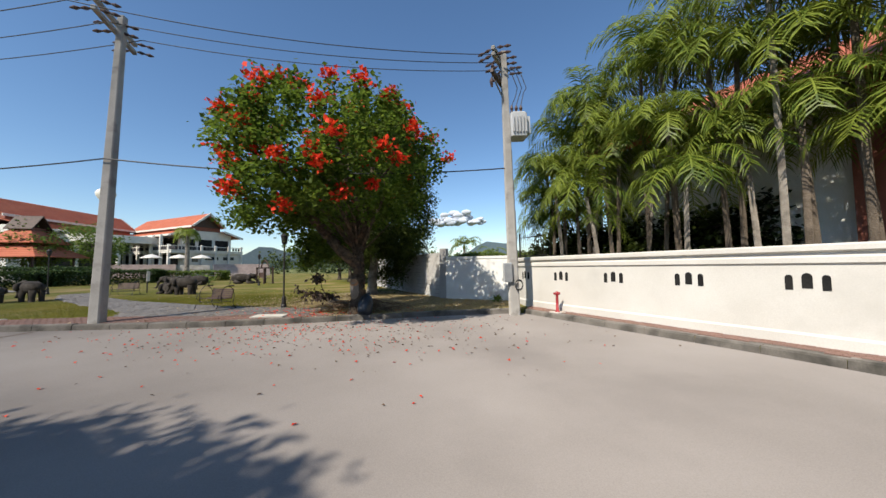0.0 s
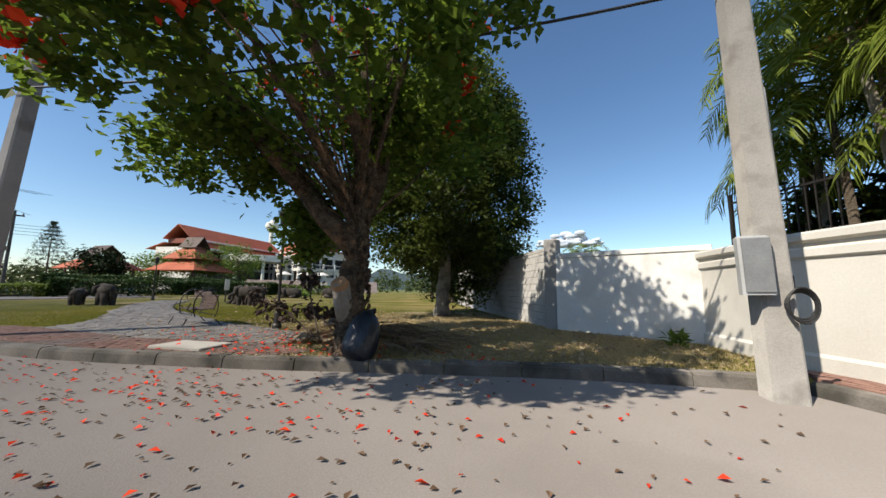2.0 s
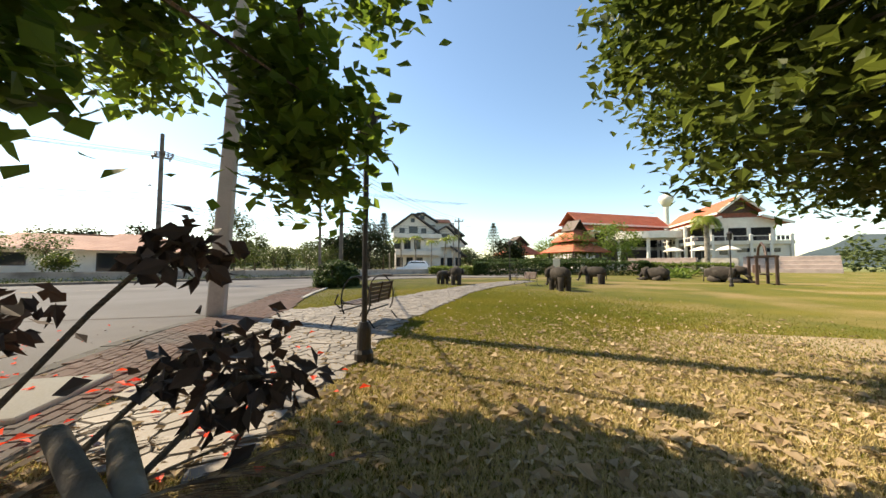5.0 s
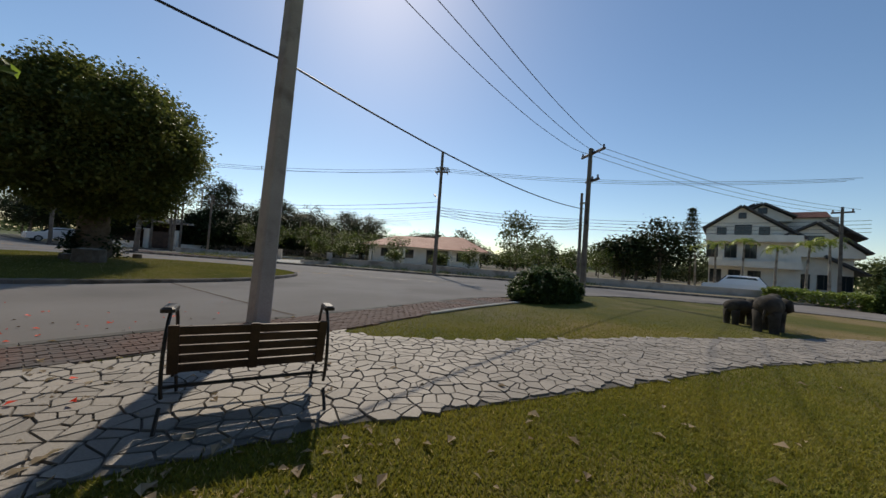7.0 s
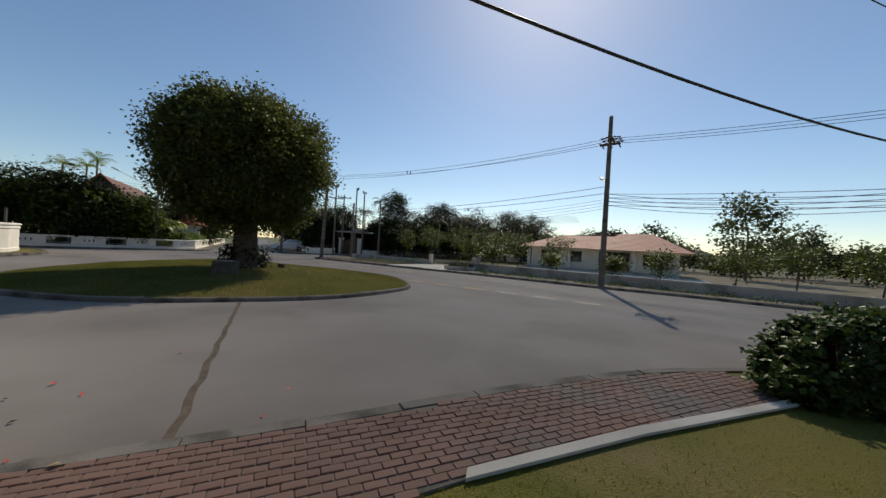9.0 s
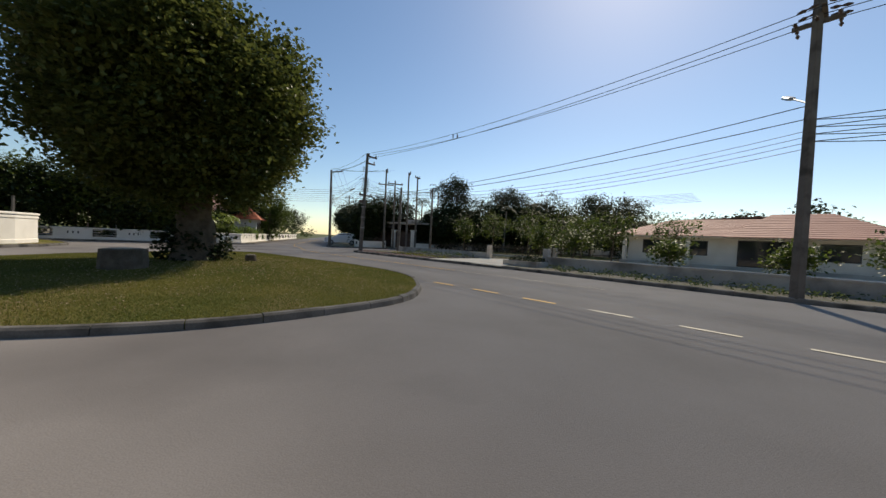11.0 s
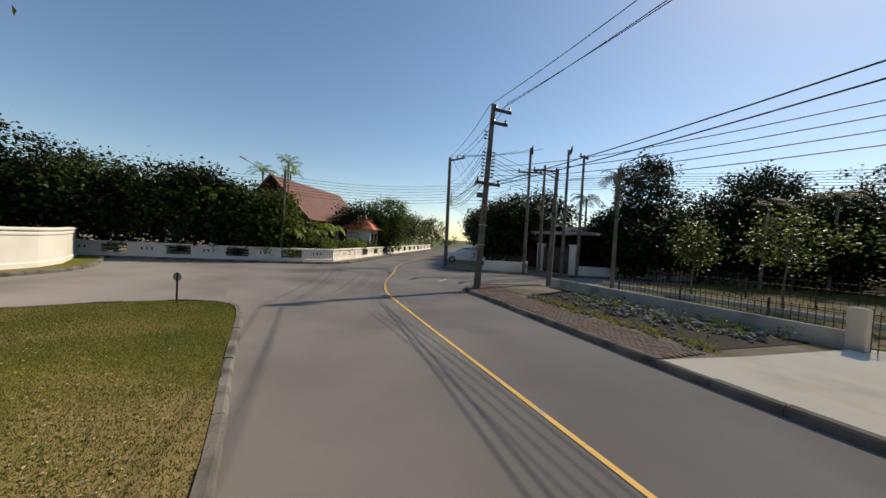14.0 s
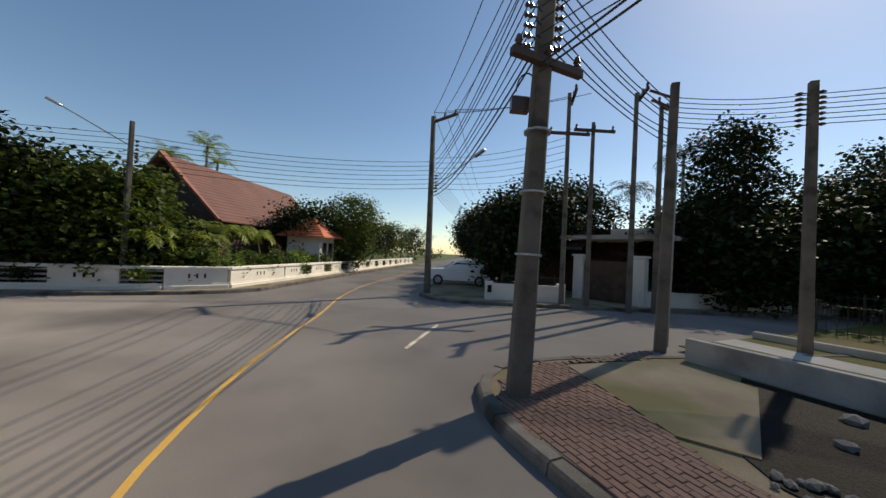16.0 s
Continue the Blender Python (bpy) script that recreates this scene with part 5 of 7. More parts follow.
for z, x0, x1 in ((0.4, 1, 6.5), (3.4, 0.6, 6.5)):
    for x in np.arange(x0, x1 - 1, 1.7):
        window(hw, x, z + 0.5, 1.1, 1.6, -0.01, DARKROOF)
for x in (1.5, 5.2):
    window(hw, x, 6.6, 0.9, 0.9, -0.03, DARKROOF)
window(hw, 3.1, 6.5, 1.5, 1.3, -0.03, DARKROOF)
window(hw, 3.4, 8.5, 0.7, 0.7, -0.03, DARKROOF)
window(hw, 5.1, 9.2, 0.8, 0.7, 1.19, DARKROOF)
window(hw, 9.0, 5.5, 1.2, 1.1, 0.19, DARKROOF)
for z in (3.0, 5.9):
    b = Mesh().box(0.9, -1.1, z - 0.15, 8.6, 0, z).box(0.9, -1.1, z, 8.6, -1.0, z + 0.6)
    part("balcony", b, WHITE, hw)
for x in np.arange(8.4, 12, 1.5):
    window(hw, x, 0.9, 1.0, 1.6, 0.99, DARKROOF)

# clubhouse: two long wings that meet in an inner corner, seen across the lawn
def club_wing(name, label, origin, along_x, length, width, left_open=False):
    """A two-storey wing with a tiered orange roof; its front lies along local x and faces local -y."""
    a = math.atan2(along_x[1], along_x[0])
    top = thing(name, label, "building", at=Matrix.Translation((origin[0], origin[1], 0.1)) @ Matrix.Rotation(a, 4, "Z"))
    L, W = length, width
    part("wall", Mesh().box(0, 2.6, -0.1, L - 1.2, W - 2.0, 10.6), WHITE, top)
    # Dark boxes on the wall carry the shade under eaves and balcony.
    part("shaded_front", Mesh().box(0.2, 2.3, 6.3, L - 2.4, 2.59, 9.6), DARK, top, "near-black front standing for deep shaded glazing")
    part("lower_front", Mesh().box(0.2, 1.6, 2.6, L - 2.0, 2.59, 5.4), DARKROOF, top, "ground floor front coloured dark for shaded glazing")
    for y0, y1, z0, z1, lab in ((-0.8, 4.4, 10.0, 11.6, "lower"), (3.9, W / 2, 12.5, 16.0, "upper")):
        rf = Mesh()
        tiled_roof(rf, (-4, y0, z0), (L + 1.0, y0, z0), (L + 1.0, y1, z1), (-4, y1, z1), 12, 0.09)
        part("roof", rf, ROOF, top, "orange clay tile roof slope")
        rf = Mesh()
        tiled_roof(rf, (L + 1.0, W - y0, z0), (-4, W - y0, z0), (-4, W - y1, z1), (L + 1.0, W - y1, z1), 6, 0.09)
        part("roof", rf, ROOF, top, "orange clay tile roof slope")
        part("fascia", Mesh().box(-4, y0 - 0.16, z0 - 0.42, L + 1.0, y0 + 0.02, z0 + 0.04), WHITE, top)
        if lab == "upper":
            part("clerestory", Mesh().box(-3, y0 + 0.5, 11.5, L - 0.6, W - y0 - 0.5, 12.6), REDWOOD, top, "dark red clerestory band")
        for sg in (0, 1):
            q0, q1 = (y0, y1) if not sg else (W - y0, W - y1)
            v = Mesh()
            v.slab((L + 1.0, q0, z0 + 0.1), (L + 1.35, q0, z0 + 0.1), (L + 1.35, q1, z1 + 0.1), (L + 1.0, q1, z1 + 0.1), 0.45 if not sg else -0.45)
            part("barge_board", v, WHITE, top)
    # The gable recess is a flat plate; its dark colour is the shade.
    ge = Mesh()
    ge.add([(L - 0.6, 4.4, 12.4), (L - 0.6, W - 4.4, 12.4), (L - 0.6, W / 2, 15.5), (L - 0.4, 4.4, 12.4), (L - 0.4, W - 4.4, 12.4), (L - 0.4, W / 2, 15.5)], [(0, 2, 1), (3, 4, 5), (0, 1, 4, 3), (1, 2, 5, 4), (2, 0, 3, 5)])
    part("gable_end", ge, WOOD, top, "timber gable end coloured dark for its shade")
    return top


rw = club_wing("clubhouse", "large white two-storey clubhouse with orange tiled roofs and balcony", (-98.6, 76.9), (0.955, -0.295), 25.7, 16.0)
RL = 25.7
part("terrace", Mesh().box(-4, -1.4, 5.5, RL + 3.2, 2.29, 6.0), WHITE, rw, "white balcony slab")
part("terrace_end", Mesh().box(RL - 1.19, 2.3, 5.5, RL + 3.2, 15.5, 6.0), WHITE, rw, "white balcony slab at the gable end")
part("parapet", Mesh().box(-4, -1.5, 6.0, RL + 3.3, -1.36, 6.22).box(RL + 3.1, -1.35, 6.0, RL + 3.28, 15.4, 6.22), WHITE, rw)
part("handrail", Mesh().box(-4, -1.5, 7.1, RL + 3.3, -1.36, 7.25).box(RL + 3.1, -1.35, 7.1, RL + 3.28, 15.4, 7.25), WHITE, rw)
for i in range(10):
    x = -3.6 + 3.45 * i
    part("pillar", Mesh().box(x, -1.55, 2.4, x + 0.5, -1.0, 7.5 if i > 8 else 9.9, 0.04), WHITE, rw)
    for q in range(3):
        part("lattice_panel", Mesh().box(x + 0.75 + q * 0.9, -1.47, 6.3, x + 1.4 + q * 0.9, -1.4, 7.05), DARKROOF, rw, "dark lattice balcony panel")
for i in range(5):
    y = 1.6 + 3.3 * i
    part("pillar", Mesh().box(RL + 2.9, y, 2.4, RL + 3.32, y + 0.45, 7.5, 0.04), WHITE, rw)
    for q in range(3):
        part("lattice_panel", Mesh().box(RL + 3.16, y - 2.2 + 0.72 * q, 6.3, RL + 3.22, y - 1.7 + 0.72 * q, 7.05), DARKROOF, rw, "dark lattice balcony panel")
part("end_wall", Mesh().box(RL - 1.19, 2.31, -0.1, RL + 2.6, 15.2, 5.49), WHITE, rw)
part("end_wall_upper", Mesh().box(RL - 1.19, 3.0, 6.0, RL - 0.7, 14.6, 11.4), WHITE, rw)
for y0, y1 in ((3.4, 5.6), (6.4, 9.6), (10.4, 13.8)):
    part("balcony_door", Mesh().box(RL - 0.69, y0, 6.1, RL - 0.62, y1, 9.2), DARK, rw, "dark glazed balcony doors")
for y0, y1, z0, z1 in ((3.2, 4.6, 3.4, 4.7), (6.2, 9.4, 3.9, 4.7), (10.6, 13.4, 3.9, 4.7)):
    part("window", Mesh().box(RL + 2.601, y0, z0, RL + 2.66, y1, z1), GLASS, rw)
lw = club_wing("clubhouse_wing", "long white hall wing with a big orange tiled roof", (-86.6, 55.1), (-0.27, 0.963), 27.0, 16.0)
part("end_block", Mesh().box(-4, 2.8, -0.1, -0.01, 13.8, 10.4), WHITE, lw)
arc = [(math.cos(a), math.sin(a)) for a in [math.pi * i / 20 for i in range(21)]]
cn = Mesh()
cn.m = Matrix.Translation((-87.0, 66.5, 0)) @ Matrix.Rotation(radians(-118), 4, "Z")
cn.prism([(9.5 * x, 9.5 * y) for x, y in arc], 7.7, 9.3)
canopy = thing("entrance_canopy", "white curved entrance canopy before the clubhouse", "canopy", at=(0, 0, 0))
part("slab", cn, WHITE, canopy)
for t_ in (0.25, 0.5, 0.75):
    a = math.pi * t_
    cm = Mesh()
    cm.m = cn.m
    cm.tube([(8.4 * math.cos(a), 8.4 * math.sin(a), -0.1), (8.4 * math.cos(a), 8.4 * math.sin(a), 7.7)], 0.4, 12)
    part("column", cm, WHITE, canopy)
stp = thing("terrace_stairs", "pale stone stairs climbing to the clubhouse terrace", "stairs", at=(-60.0, 62.0, 0.1, 0, 0, 45))
for i in range(9):
    part("step", Mesh().box(-2.6, 0.45 * i, -0.1, 2.6, 4.2, 0.28 * (i + 1), 0.02), SLAB, stp)
for i, (x0, x1, d) in enumerate(((-14.5, -3.2, 0.0), (3.2, 14.0, 0.0))):
    rtw = thing("retaining_wall", "stepped pale pink stone retaining wall", "wall", at=(-60.0, 62.0, 0.1, 0, 0, 45), group="retaining walls")
    for q in range(4):
        part("course", Mesh().box(x0, 0.5 * q, -0.1, x1, 4.2, 0.66 * (q + 1), 0.04), material("pink_stone", (0.42, 0.33, 0.29), (0.58, 0.48, 0.43), 1.2, 20, 0.85, 0.2) if not q and not i else bpy.data.materials["pink_stone"], rtw)
for i, (x, y) in enumerate(((-70, 61.5), (-66.5, 64.5), (-64.0, 67.5))):
    um = thing("parasol", "white garden parasol on the terrace", "parasol", at=(x, y, 2.4), group="parasols")
    part("pole", Mesh().tube([(0, 0, -2.3), (0, 0, 2.5)], 0.04, 6), STEEL, um)
    part("canopy", Mesh().lathe([(1.9, 1.75), (1.85, 1.85), (1.0, 2.3), (0.05, 2.6)], 8), WHITE, um)

# water tower
wt = thing("water_tower", "white mushroom-shaped water tower in the distance", "tower", at=Matrix.Translation((-419.5, 309, 0)) @ Matrix.Diagonal((2.4, 2.4, 3.75, 1)))
part("stem", Mesh().lathe([(1.6, 0), (1.3, 10), (1.2, 20), (1.4, 21)], 16), WHITE, wt, smooth=True)
part("tank", Mesh().lathe([(1.4, 20.6), (3.4, 22.6), (3.6, 23.4), (3.0, 24.2), (1.2, 24.8), (1.0, 25.4), (0.3, 25.6)], 20), WHITE, wt, smooth=True)


def pavilion(at, turn, w, tiers, seed):
    """An open timber pavilion with stacked orange hip roofs."""
    top = thing("pavilion", "open timber garden pavilion with tiered orange tiled roofs", "pavilion", at=pose(*at, 0, 0, turn), group="pavilions")
    part("platform", Mesh().box(-w * 0.42, -w * 0.42, -0.1, w * 0.42, w * 0.42, 0.5, 0.04), SLAB, top)
    for x in (-1, 1):
        for y in (-1, 1):
            part("post", Mesh().box(x * w * 0.36 - 0.1, y * w * 0.36 - 0.1, 0.5, x * w * 0.36 + 0.1, y * w * 0.36 + 0.1, 3.7, 0.015), WOOD, top)
    part("ceiling_board", Mesh().box(-w * 0.4, -w * 0.4, 3.6, w * 0.4, w * 0.4, 3.72), WOOD, top)
    z, s = 3.4, w * 0.5
    for i in range(tiers):
        s2, z2 = s * 0.42, z + 1.7
        rf = Mesh()
        c = [(-1, -1), (1, -1), (1, 1), (-1, 1)]
        for q in range(4):
            (ax, ay), (bx, by) = c[q], c[(q + 1) % 4]
            tiled_roof(rf, (ax * s, ay * s, z), (bx * s, by * s, z), (bx * s2, by * s2, z2), (ax * s2, ay * s2, z2), 6)
        part("roof", rf, ROOF, top, "orange tiled hip roof")
        part("drum", Mesh().box(-s2 * 0.9, -s2 * 0.9, z2 - 0.1, s2 * 0.9, s2 * 0.9, z2 + 0.35), REDWOOD, top)
        z, s = z2 + 0.15, s * 0.68
    gb = Mesh()
    h, k = 1.9, s * 0.8
    gb.slab((-k, -k, z), (k, -k, z), (k, 0, z + h), (-k, 0, z + h), 0.1).slab((k, k, z), (-k, k, z), (-k, 0, z + h), (k, 0, z + h), 0.1)
    part("ridge_gable", gb, WOOD, top, "steep dark gable with carved ends")


pavilion((-60.5, 37.0, 0.1), 20, 8.2, 2, 1)
pavilion((-71.5, 29.6, 0.1), 10, 7.6, 1, 2)

# houses in the corner garden
def steep_house(at, turn, L, W, eave, ridge, label):
    top = thing("steep_house", label, "house", at=pose(*at, 0, 0, turn), group="corner houses")
    part("wall", Mesh().box(0.8, 0.8, -0.1, L - 0.8, W - 0.8, eave + 0.2), WOOD, top)
    for x0, x1, y in ((0, L, 0), (L, 0, W)):
        rf = Mesh()
        sg = 1 if x1 > x0 else -1
        tiled_roof(rf, (x0, y, eave), (x1, y, eave), (x1 + 0.4 * sg, W / 2, ridge), (x0 - 0.4 * sg, W / 2, ridge), 18, 0.04)
        part("roof_slope", rf, ROOF_D, top, "steep brown-red tiled roof slope")
        part("barge_board", Mesh().slab((-0.1, y, eave + 0.1), (-0.1, W / 2, ridge + 0.12), (-0.55, W / 2, ridge + 0.12), (-0.25, y, eave + 0.1), 0.16 if sg > 0 else -0.16), REDWOOD, top)
    for x, sg in ((0.8, -1), (L - 0.8, 1)):
        part("gable_end", Mesh().add([(x, 0.9, eave), (x, W - 0.9, eave), (x, W / 2, ridge - 0.35), (x + 0.1, 0.9, eave), (x + 0.1, W - 0.9, eave), (x + 0.1, W / 2, ridge - 0.35)], [(0, 2, 1), (3, 4, 5), (0, 1, 4, 3), (1, 2, 5, 4), (2, 0, 3, 5)]), WOOD, top)
    return top


steep_house((12.5, -32.6, 0.1), -72, 14.0, 8, 3.4, 7.5, "house with a steep brown-red tiled roof behind shrubs")
steep_house((24, -21, 0.1), 10, 8.0, 7, 3.0, 6.0, "house with a red tiled roof among dark trees")
gh = thing("guard_house", "small white house with a red pyramid roof", "hut", at=(11.6, -39.2, 0.1, 0, 0, -72))
part("wall", Mesh().box(-1.3, -1.3, -0.1, 1.3, 1.3, 2.9, 0.02), WHITE, gh)
for x in (-0.8, 0.2):
    window(gh, x, 1.2, 0.6, 1.2, -1.305, WOOD)
rf = Mesh()
c = [(-1, -1), (1, -1), (1, 1), (-1, 1)]
for q in range(4):
    (ax, ay), (bx, by) = c[q], c[(q + 1) % 4]
    tiled_roof(rf, (ax * 1.9, ay * 1.9, 2.8), (bx * 1.9, by * 1.9, 2.8), (bx * 0.2, by * 0.2, 4.3), (ax * 0.2, ay * 0.2, 4.3), 8, 0.04)
part("roof", rf, ROOF, gh, "red tiled pyramid roof")

# far hills and tree line
hm = Mesh()
rg = random.Random(12)
for a0, a1, hh, dist in ((-40, 70, 75, 900), (100, 150, 40, 1100)):
    pts = []
    for i in range(61):
        a = radians(a0 + (a1 - a0) * i / 60)
        h = hh * math.sin(math.pi * i / 60) ** 0.6 * (0.55 + 0.25 * math.sin(i * 0.37) + 0.2 * math.sin(i * 0.91 + 1) + 0.06 * math.sin(i * 2.3))
        pts.append((-math.sin(a) * dist, math.cos(a) * dist, h))
    v = [(x, y, -5) for x, y, _ in pts] + pts
    hm.add(v, [(i, i + 1, 62 + i, 61 + i) for i in range(60)])
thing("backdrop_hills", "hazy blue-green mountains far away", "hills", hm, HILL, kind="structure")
cl_ = bmesh.new()
rg = random.Random(5)
for i in range(90):
    a = radians(10.5 - 10 * (i / 89))
    q = math.sin(math.pi * i / 89) ** 0.7
    d, r = 900 + rg.uniform(-20, 20), rg.uniform(4, 11) * (0.3 + 0.7 * q)
    bmesh.ops.create_icosphere(cl_, subdivisions=2, radius=1.0, matrix=Matrix.Translation((-math.sin(a) * d, math.cos(a) * d, 122 + rg.uniform(-10, 34) * q * (0.6 + 0.4 * math.sin(i * 0.33)))) @ Matrix.Diagonal((r * 1.5, r, r * 0.75, 1)))
cm_ = bpy.data.meshes.new("backdrop_cloud")
cl_.to_mesh(cm_)
cm_.materials.append(CLOUD)
cm_.polygons.foreach_set("use_smooth", [True] * len(cm_.polygons))
thing("backdrop_cloud", "small white cumulus cloud low over the hills", "cloud", cm_, kind="structure")
g = np.random.default_rng(8)
pts = []
for i in range(900):
    a, d = g.uniform(0, 2 * math.pi), g.uniform(95, 190)
    h = g.uniform(3, 7)
    for q in range(6):
        pts.append((-10 + d * math.cos(a) + g.normal(0, 1.6), -5 + d * math.sin(a) + g.normal(0, 1.6), h * g.uniform(0.15, 1)))
pts = np.array(pts)
far = ~((np.abs(pts[:, 0] - (4.5 + (-60 - pts[:, 1]) * 0.31 + 5)) < 12) & (pts[:, 1] < -50))
far &= ~((pts[:, 1] > 20) & (pts[:, 0] < -40) & (pts[:, 1] > -0.45 * pts[:, 0] + 0) & (pts[:, 1] < -1.25 * pts[:, 0] + 10))
v, f = leaves(pts[far], 0.9, 14, 0.95, 77)
thing("far_woods", "distant hazy band of trees round the place", "woods", raw("far_woods", v, f, LEAF_F), kind="stuff")


# ---------------------------------------------------------------- lawn things
def elephant(at, turn, s=1.0, lying=False, label="weathered dark stone elephant statue standing on the lawn"):
    """A carved elephant in one mesh."""
    m = Mesh()
    m.m = Matrix.Scale(s, 4)
    h = 0.32 if lying else 0.72
    body = [(-0.72, 0, h), (-0.62, 0, h + 0.12), (-0.3, 0, h + 0.17), (0.1, 0, h + 0.16), (0.45, 0, h + 0.14), (0.62, 0, h + 0.1)]
    m.tube(body, [0.12, 0.30, 0.36, 0.37, 0.32, 0.2], 14)
    m.tube([(0.45, 0, h + 0.2), (0.68, 0, h + 0.34), (0.88, 0, h + 0.3), (1.0, 0, h + 0.12)], [0.16, 0.25, 0.22, 0.1], 12)
    m.tube([(0.95, 0, h + 0.2), (1.1, 0, h), (1.16, 0, h - 0.25), (1.26, 0, max(0.08, h - 0.45)), (1.42, 0, max(0.12, h - 0.42))], [0.13, 0.1, 0.08, 0.06, 0.045], 10)
    for y in (-1, 1):
        m.tube([(0.6, y * 0.2, h + 0.42), (0.56, y * 0.36, h + 0.3), (0.5, y * 0.4, h + 0.05), (0.6, y * 0.3, h - 0.05)], [0.05, 0.14, 0.13, 0.04], 8)
        m.tube([(0.98, y * 0.12, h + 0.08), (1.14, y * 0.16, h - 0.02), (1.28, y * 0.15, h + 0.03)], [0.04, 0.03, 0.01], 6)
        for x in (-0.48, 0.42):
            if lying:
                m.tube([(x, y * 0.25, h - 0.1), (x + 0.25, y * 0.34, 0.12), (x + 0.5, y * 0.34, 0.08)], [0.17, 0.13, 0.1], 10)
            else:
                m.tube([(x, y * 0.18, h), (x, y * 0.2, h * 0.5), (x, y * 0.2, 0.04), (x, y * 0.2, -0.04)], [0.19, 0.14, 0.13, 0.15], 10)
    m.tube([(-0.7, 0, h + 0.15), (-0.82, 0, h - 0.05), (-0.84, 0, h - 0.35)], [0.05, 0.03, 0.03], 6)
    return thing("elephant_statue", label, "statue", m, STONE, at=(at[0], at[1], 0.1, 0, 0, turn), group="elephant statues", smooth=True)


elephant((-22.0, 13.3), 150, 0.62)
elephant((-21.2, 14.0), 175, 0.8)
elephant((-17.0, 18.0), 190, 0.8)
elephant((-18.6, 18.6), 170, 0.8, True, "weathered stone elephant statue sitting on the lawn")
elephant((-21.8, 21.8), 215, 0.8)
elephant((-26.5, 28.5), 200, 1.1, True, "weathered stone elephant statue lying on the lawn")
elephant((-24.0, 31.0), 30, 1.2, True, "weathered stone elephant statue lying on the lawn")


def bar(m, pts, r=0.016):
    return m.tube(pts, r, 6)


def park_bench(at, turn, group=""):
    """An iron bench with curled round side frames and dark slats; its back is towards +y."""
    top = thing("park_bench", "dark slatted park bench with curled iron side frames", "bench", at=pose(at[0], at[1], 0.145, 0, 0, turn), group=group)
    for x in (-0.66, 0.66):
        m = Mesh()
        bar(m, [(x, 0.30 * math.cos(a) + 0.02, 0.52 + 0.44 * math.sin(a)) for a in [radians(-42 + 13 * i) for i in range(21)]])
        bar(m, [(x, 0.28, 0.16), (x, 0.42, 0.0)])
        bar(m, [(x, -0.4, 0.2), (x, -0.5, 0.0)])
        bar(m, [(x, -0.35, 0.62), (x, -0.42, 0.45), (x, -0.3, 0.36), (x, -0.2, 0.46), (x, -0.28, 0.52)])
        part("side_frame", m, IRON, top, "curled black iron side frame")
        part("arm_cap", Mesh().box(x - 0.05, 0.05, 0.94, x + 0.05, 0.3, 0.985, 0.015), IRON, top)
    for y in (-0.3, 0.2):
        part("rail", bar(Mesh(), [(-0.66, y, 0.3), (0.66, y, 0.3)]), IRON, top)
    for i in range(5):
        z = 0.46 + 0.084 * i
        y = 0.22 + 0.02 * i
        m = Mesh()
        m.m = Matrix.Translation((0, y, z)) @ Matrix.Rotation(radians(-13), 4, "X")
        m.box(-0.62, -0.012, -0.037, 0.62, 0.012, 0.037, 0.005)
        part("back_slat", m, WOOD, top)
    for x in (-0.6, 0.0, 0.6):
        st = Mesh()
        st.m = Matrix.Translation((x, 0.277, 0.63)) @ Matrix.Rotation(radians(-13), 4, "X")
        part("back_strut", st.box(-0.04, -0.012, -0.22, 0.04, 0.012, 0.22, 0.004), WOOD, top)
    for i in range(5):
        y = -0.26 + 0.1 * i
        part("seat_slat", Mesh().box(-0.64, y - 0.04, 0.42 + 0.008 * abs(i - 2), 0.64, y + 0.04, 0.445 + 0.008 * abs(i - 2), 0.005), WOOD, top)
    return top


b1 = park_bench((-9.27, 11.73), -12)
b1.scale = (0.82, 0.82, 0.84)
copy_thing(b1, pose(-20.5, 17.6, 0.12, 0, 0, 20))


def lamp_post(at, h=2.5):
    top = thing("garden_lamp", "thin black iron garden lamp post with a small lantern", "lamp", at=(at[0], at[1], 0.12), group="garden lamps")
    part("base", Mesh().lathe([(0.1, -0.03), (0.1, 0.1), (0.075, 0.14), (0.07, 0.36), (0.05, 0.42)], 12), IRON, top)
    part("post", Mesh().tube([(0, 0, 0.4), (0, 0, h)], 0.03, 10), IRON, top)
    part("lantern", Mesh().lathe([(0.05, h), (0.09, h + 0.05), (0.12, h + 0.3), (0.15, h + 0.32), (0.03, h + 0.45)], 10), IRON, top)


lamp_post((-6.93, 12.16), 2.3)
lamp_post((-27, 18.2), 2.4)
lamp_post((-19.5, 27.5), 2.3)
sw = thing("swing_seat", "dark timber arched swing seat on the lawn", "swing", at=(-21.8, 31.4, 0.1, 0, 0, 145))
for x in (-1, 1):
    for y in (-0.4, 0.4):
        part("post", Mesh().box(x - 0.07, y - 0.07, -0.05, x + 0.07, y + 0.07, 1.6, 0.015), WOOD, sw)
    part("side_beam", Mesh().box(x - 0.05, -0.5, 1.5, x + 0.05, 0.5, 1.62), WOOD, sw)
part("arch", Mesh().tube([(-1.0, 0, 1.6), (-0.7, 0, 2.1), (0, 0, 2.35), (0.7, 0, 2.1), (1.0, 0, 1.6)], 0.06, 8), WOOD, sw)
part("seat", Mesh().box(-0.85, -0.25, 0.55, 0.85, 0.25, 0.61, 0.01), WOOD, sw)
part("backrest", Mesh().box(-0.85, 0.22, 0.65, 0.85, 0.28, 1.1, 0.01), WOOD, sw)
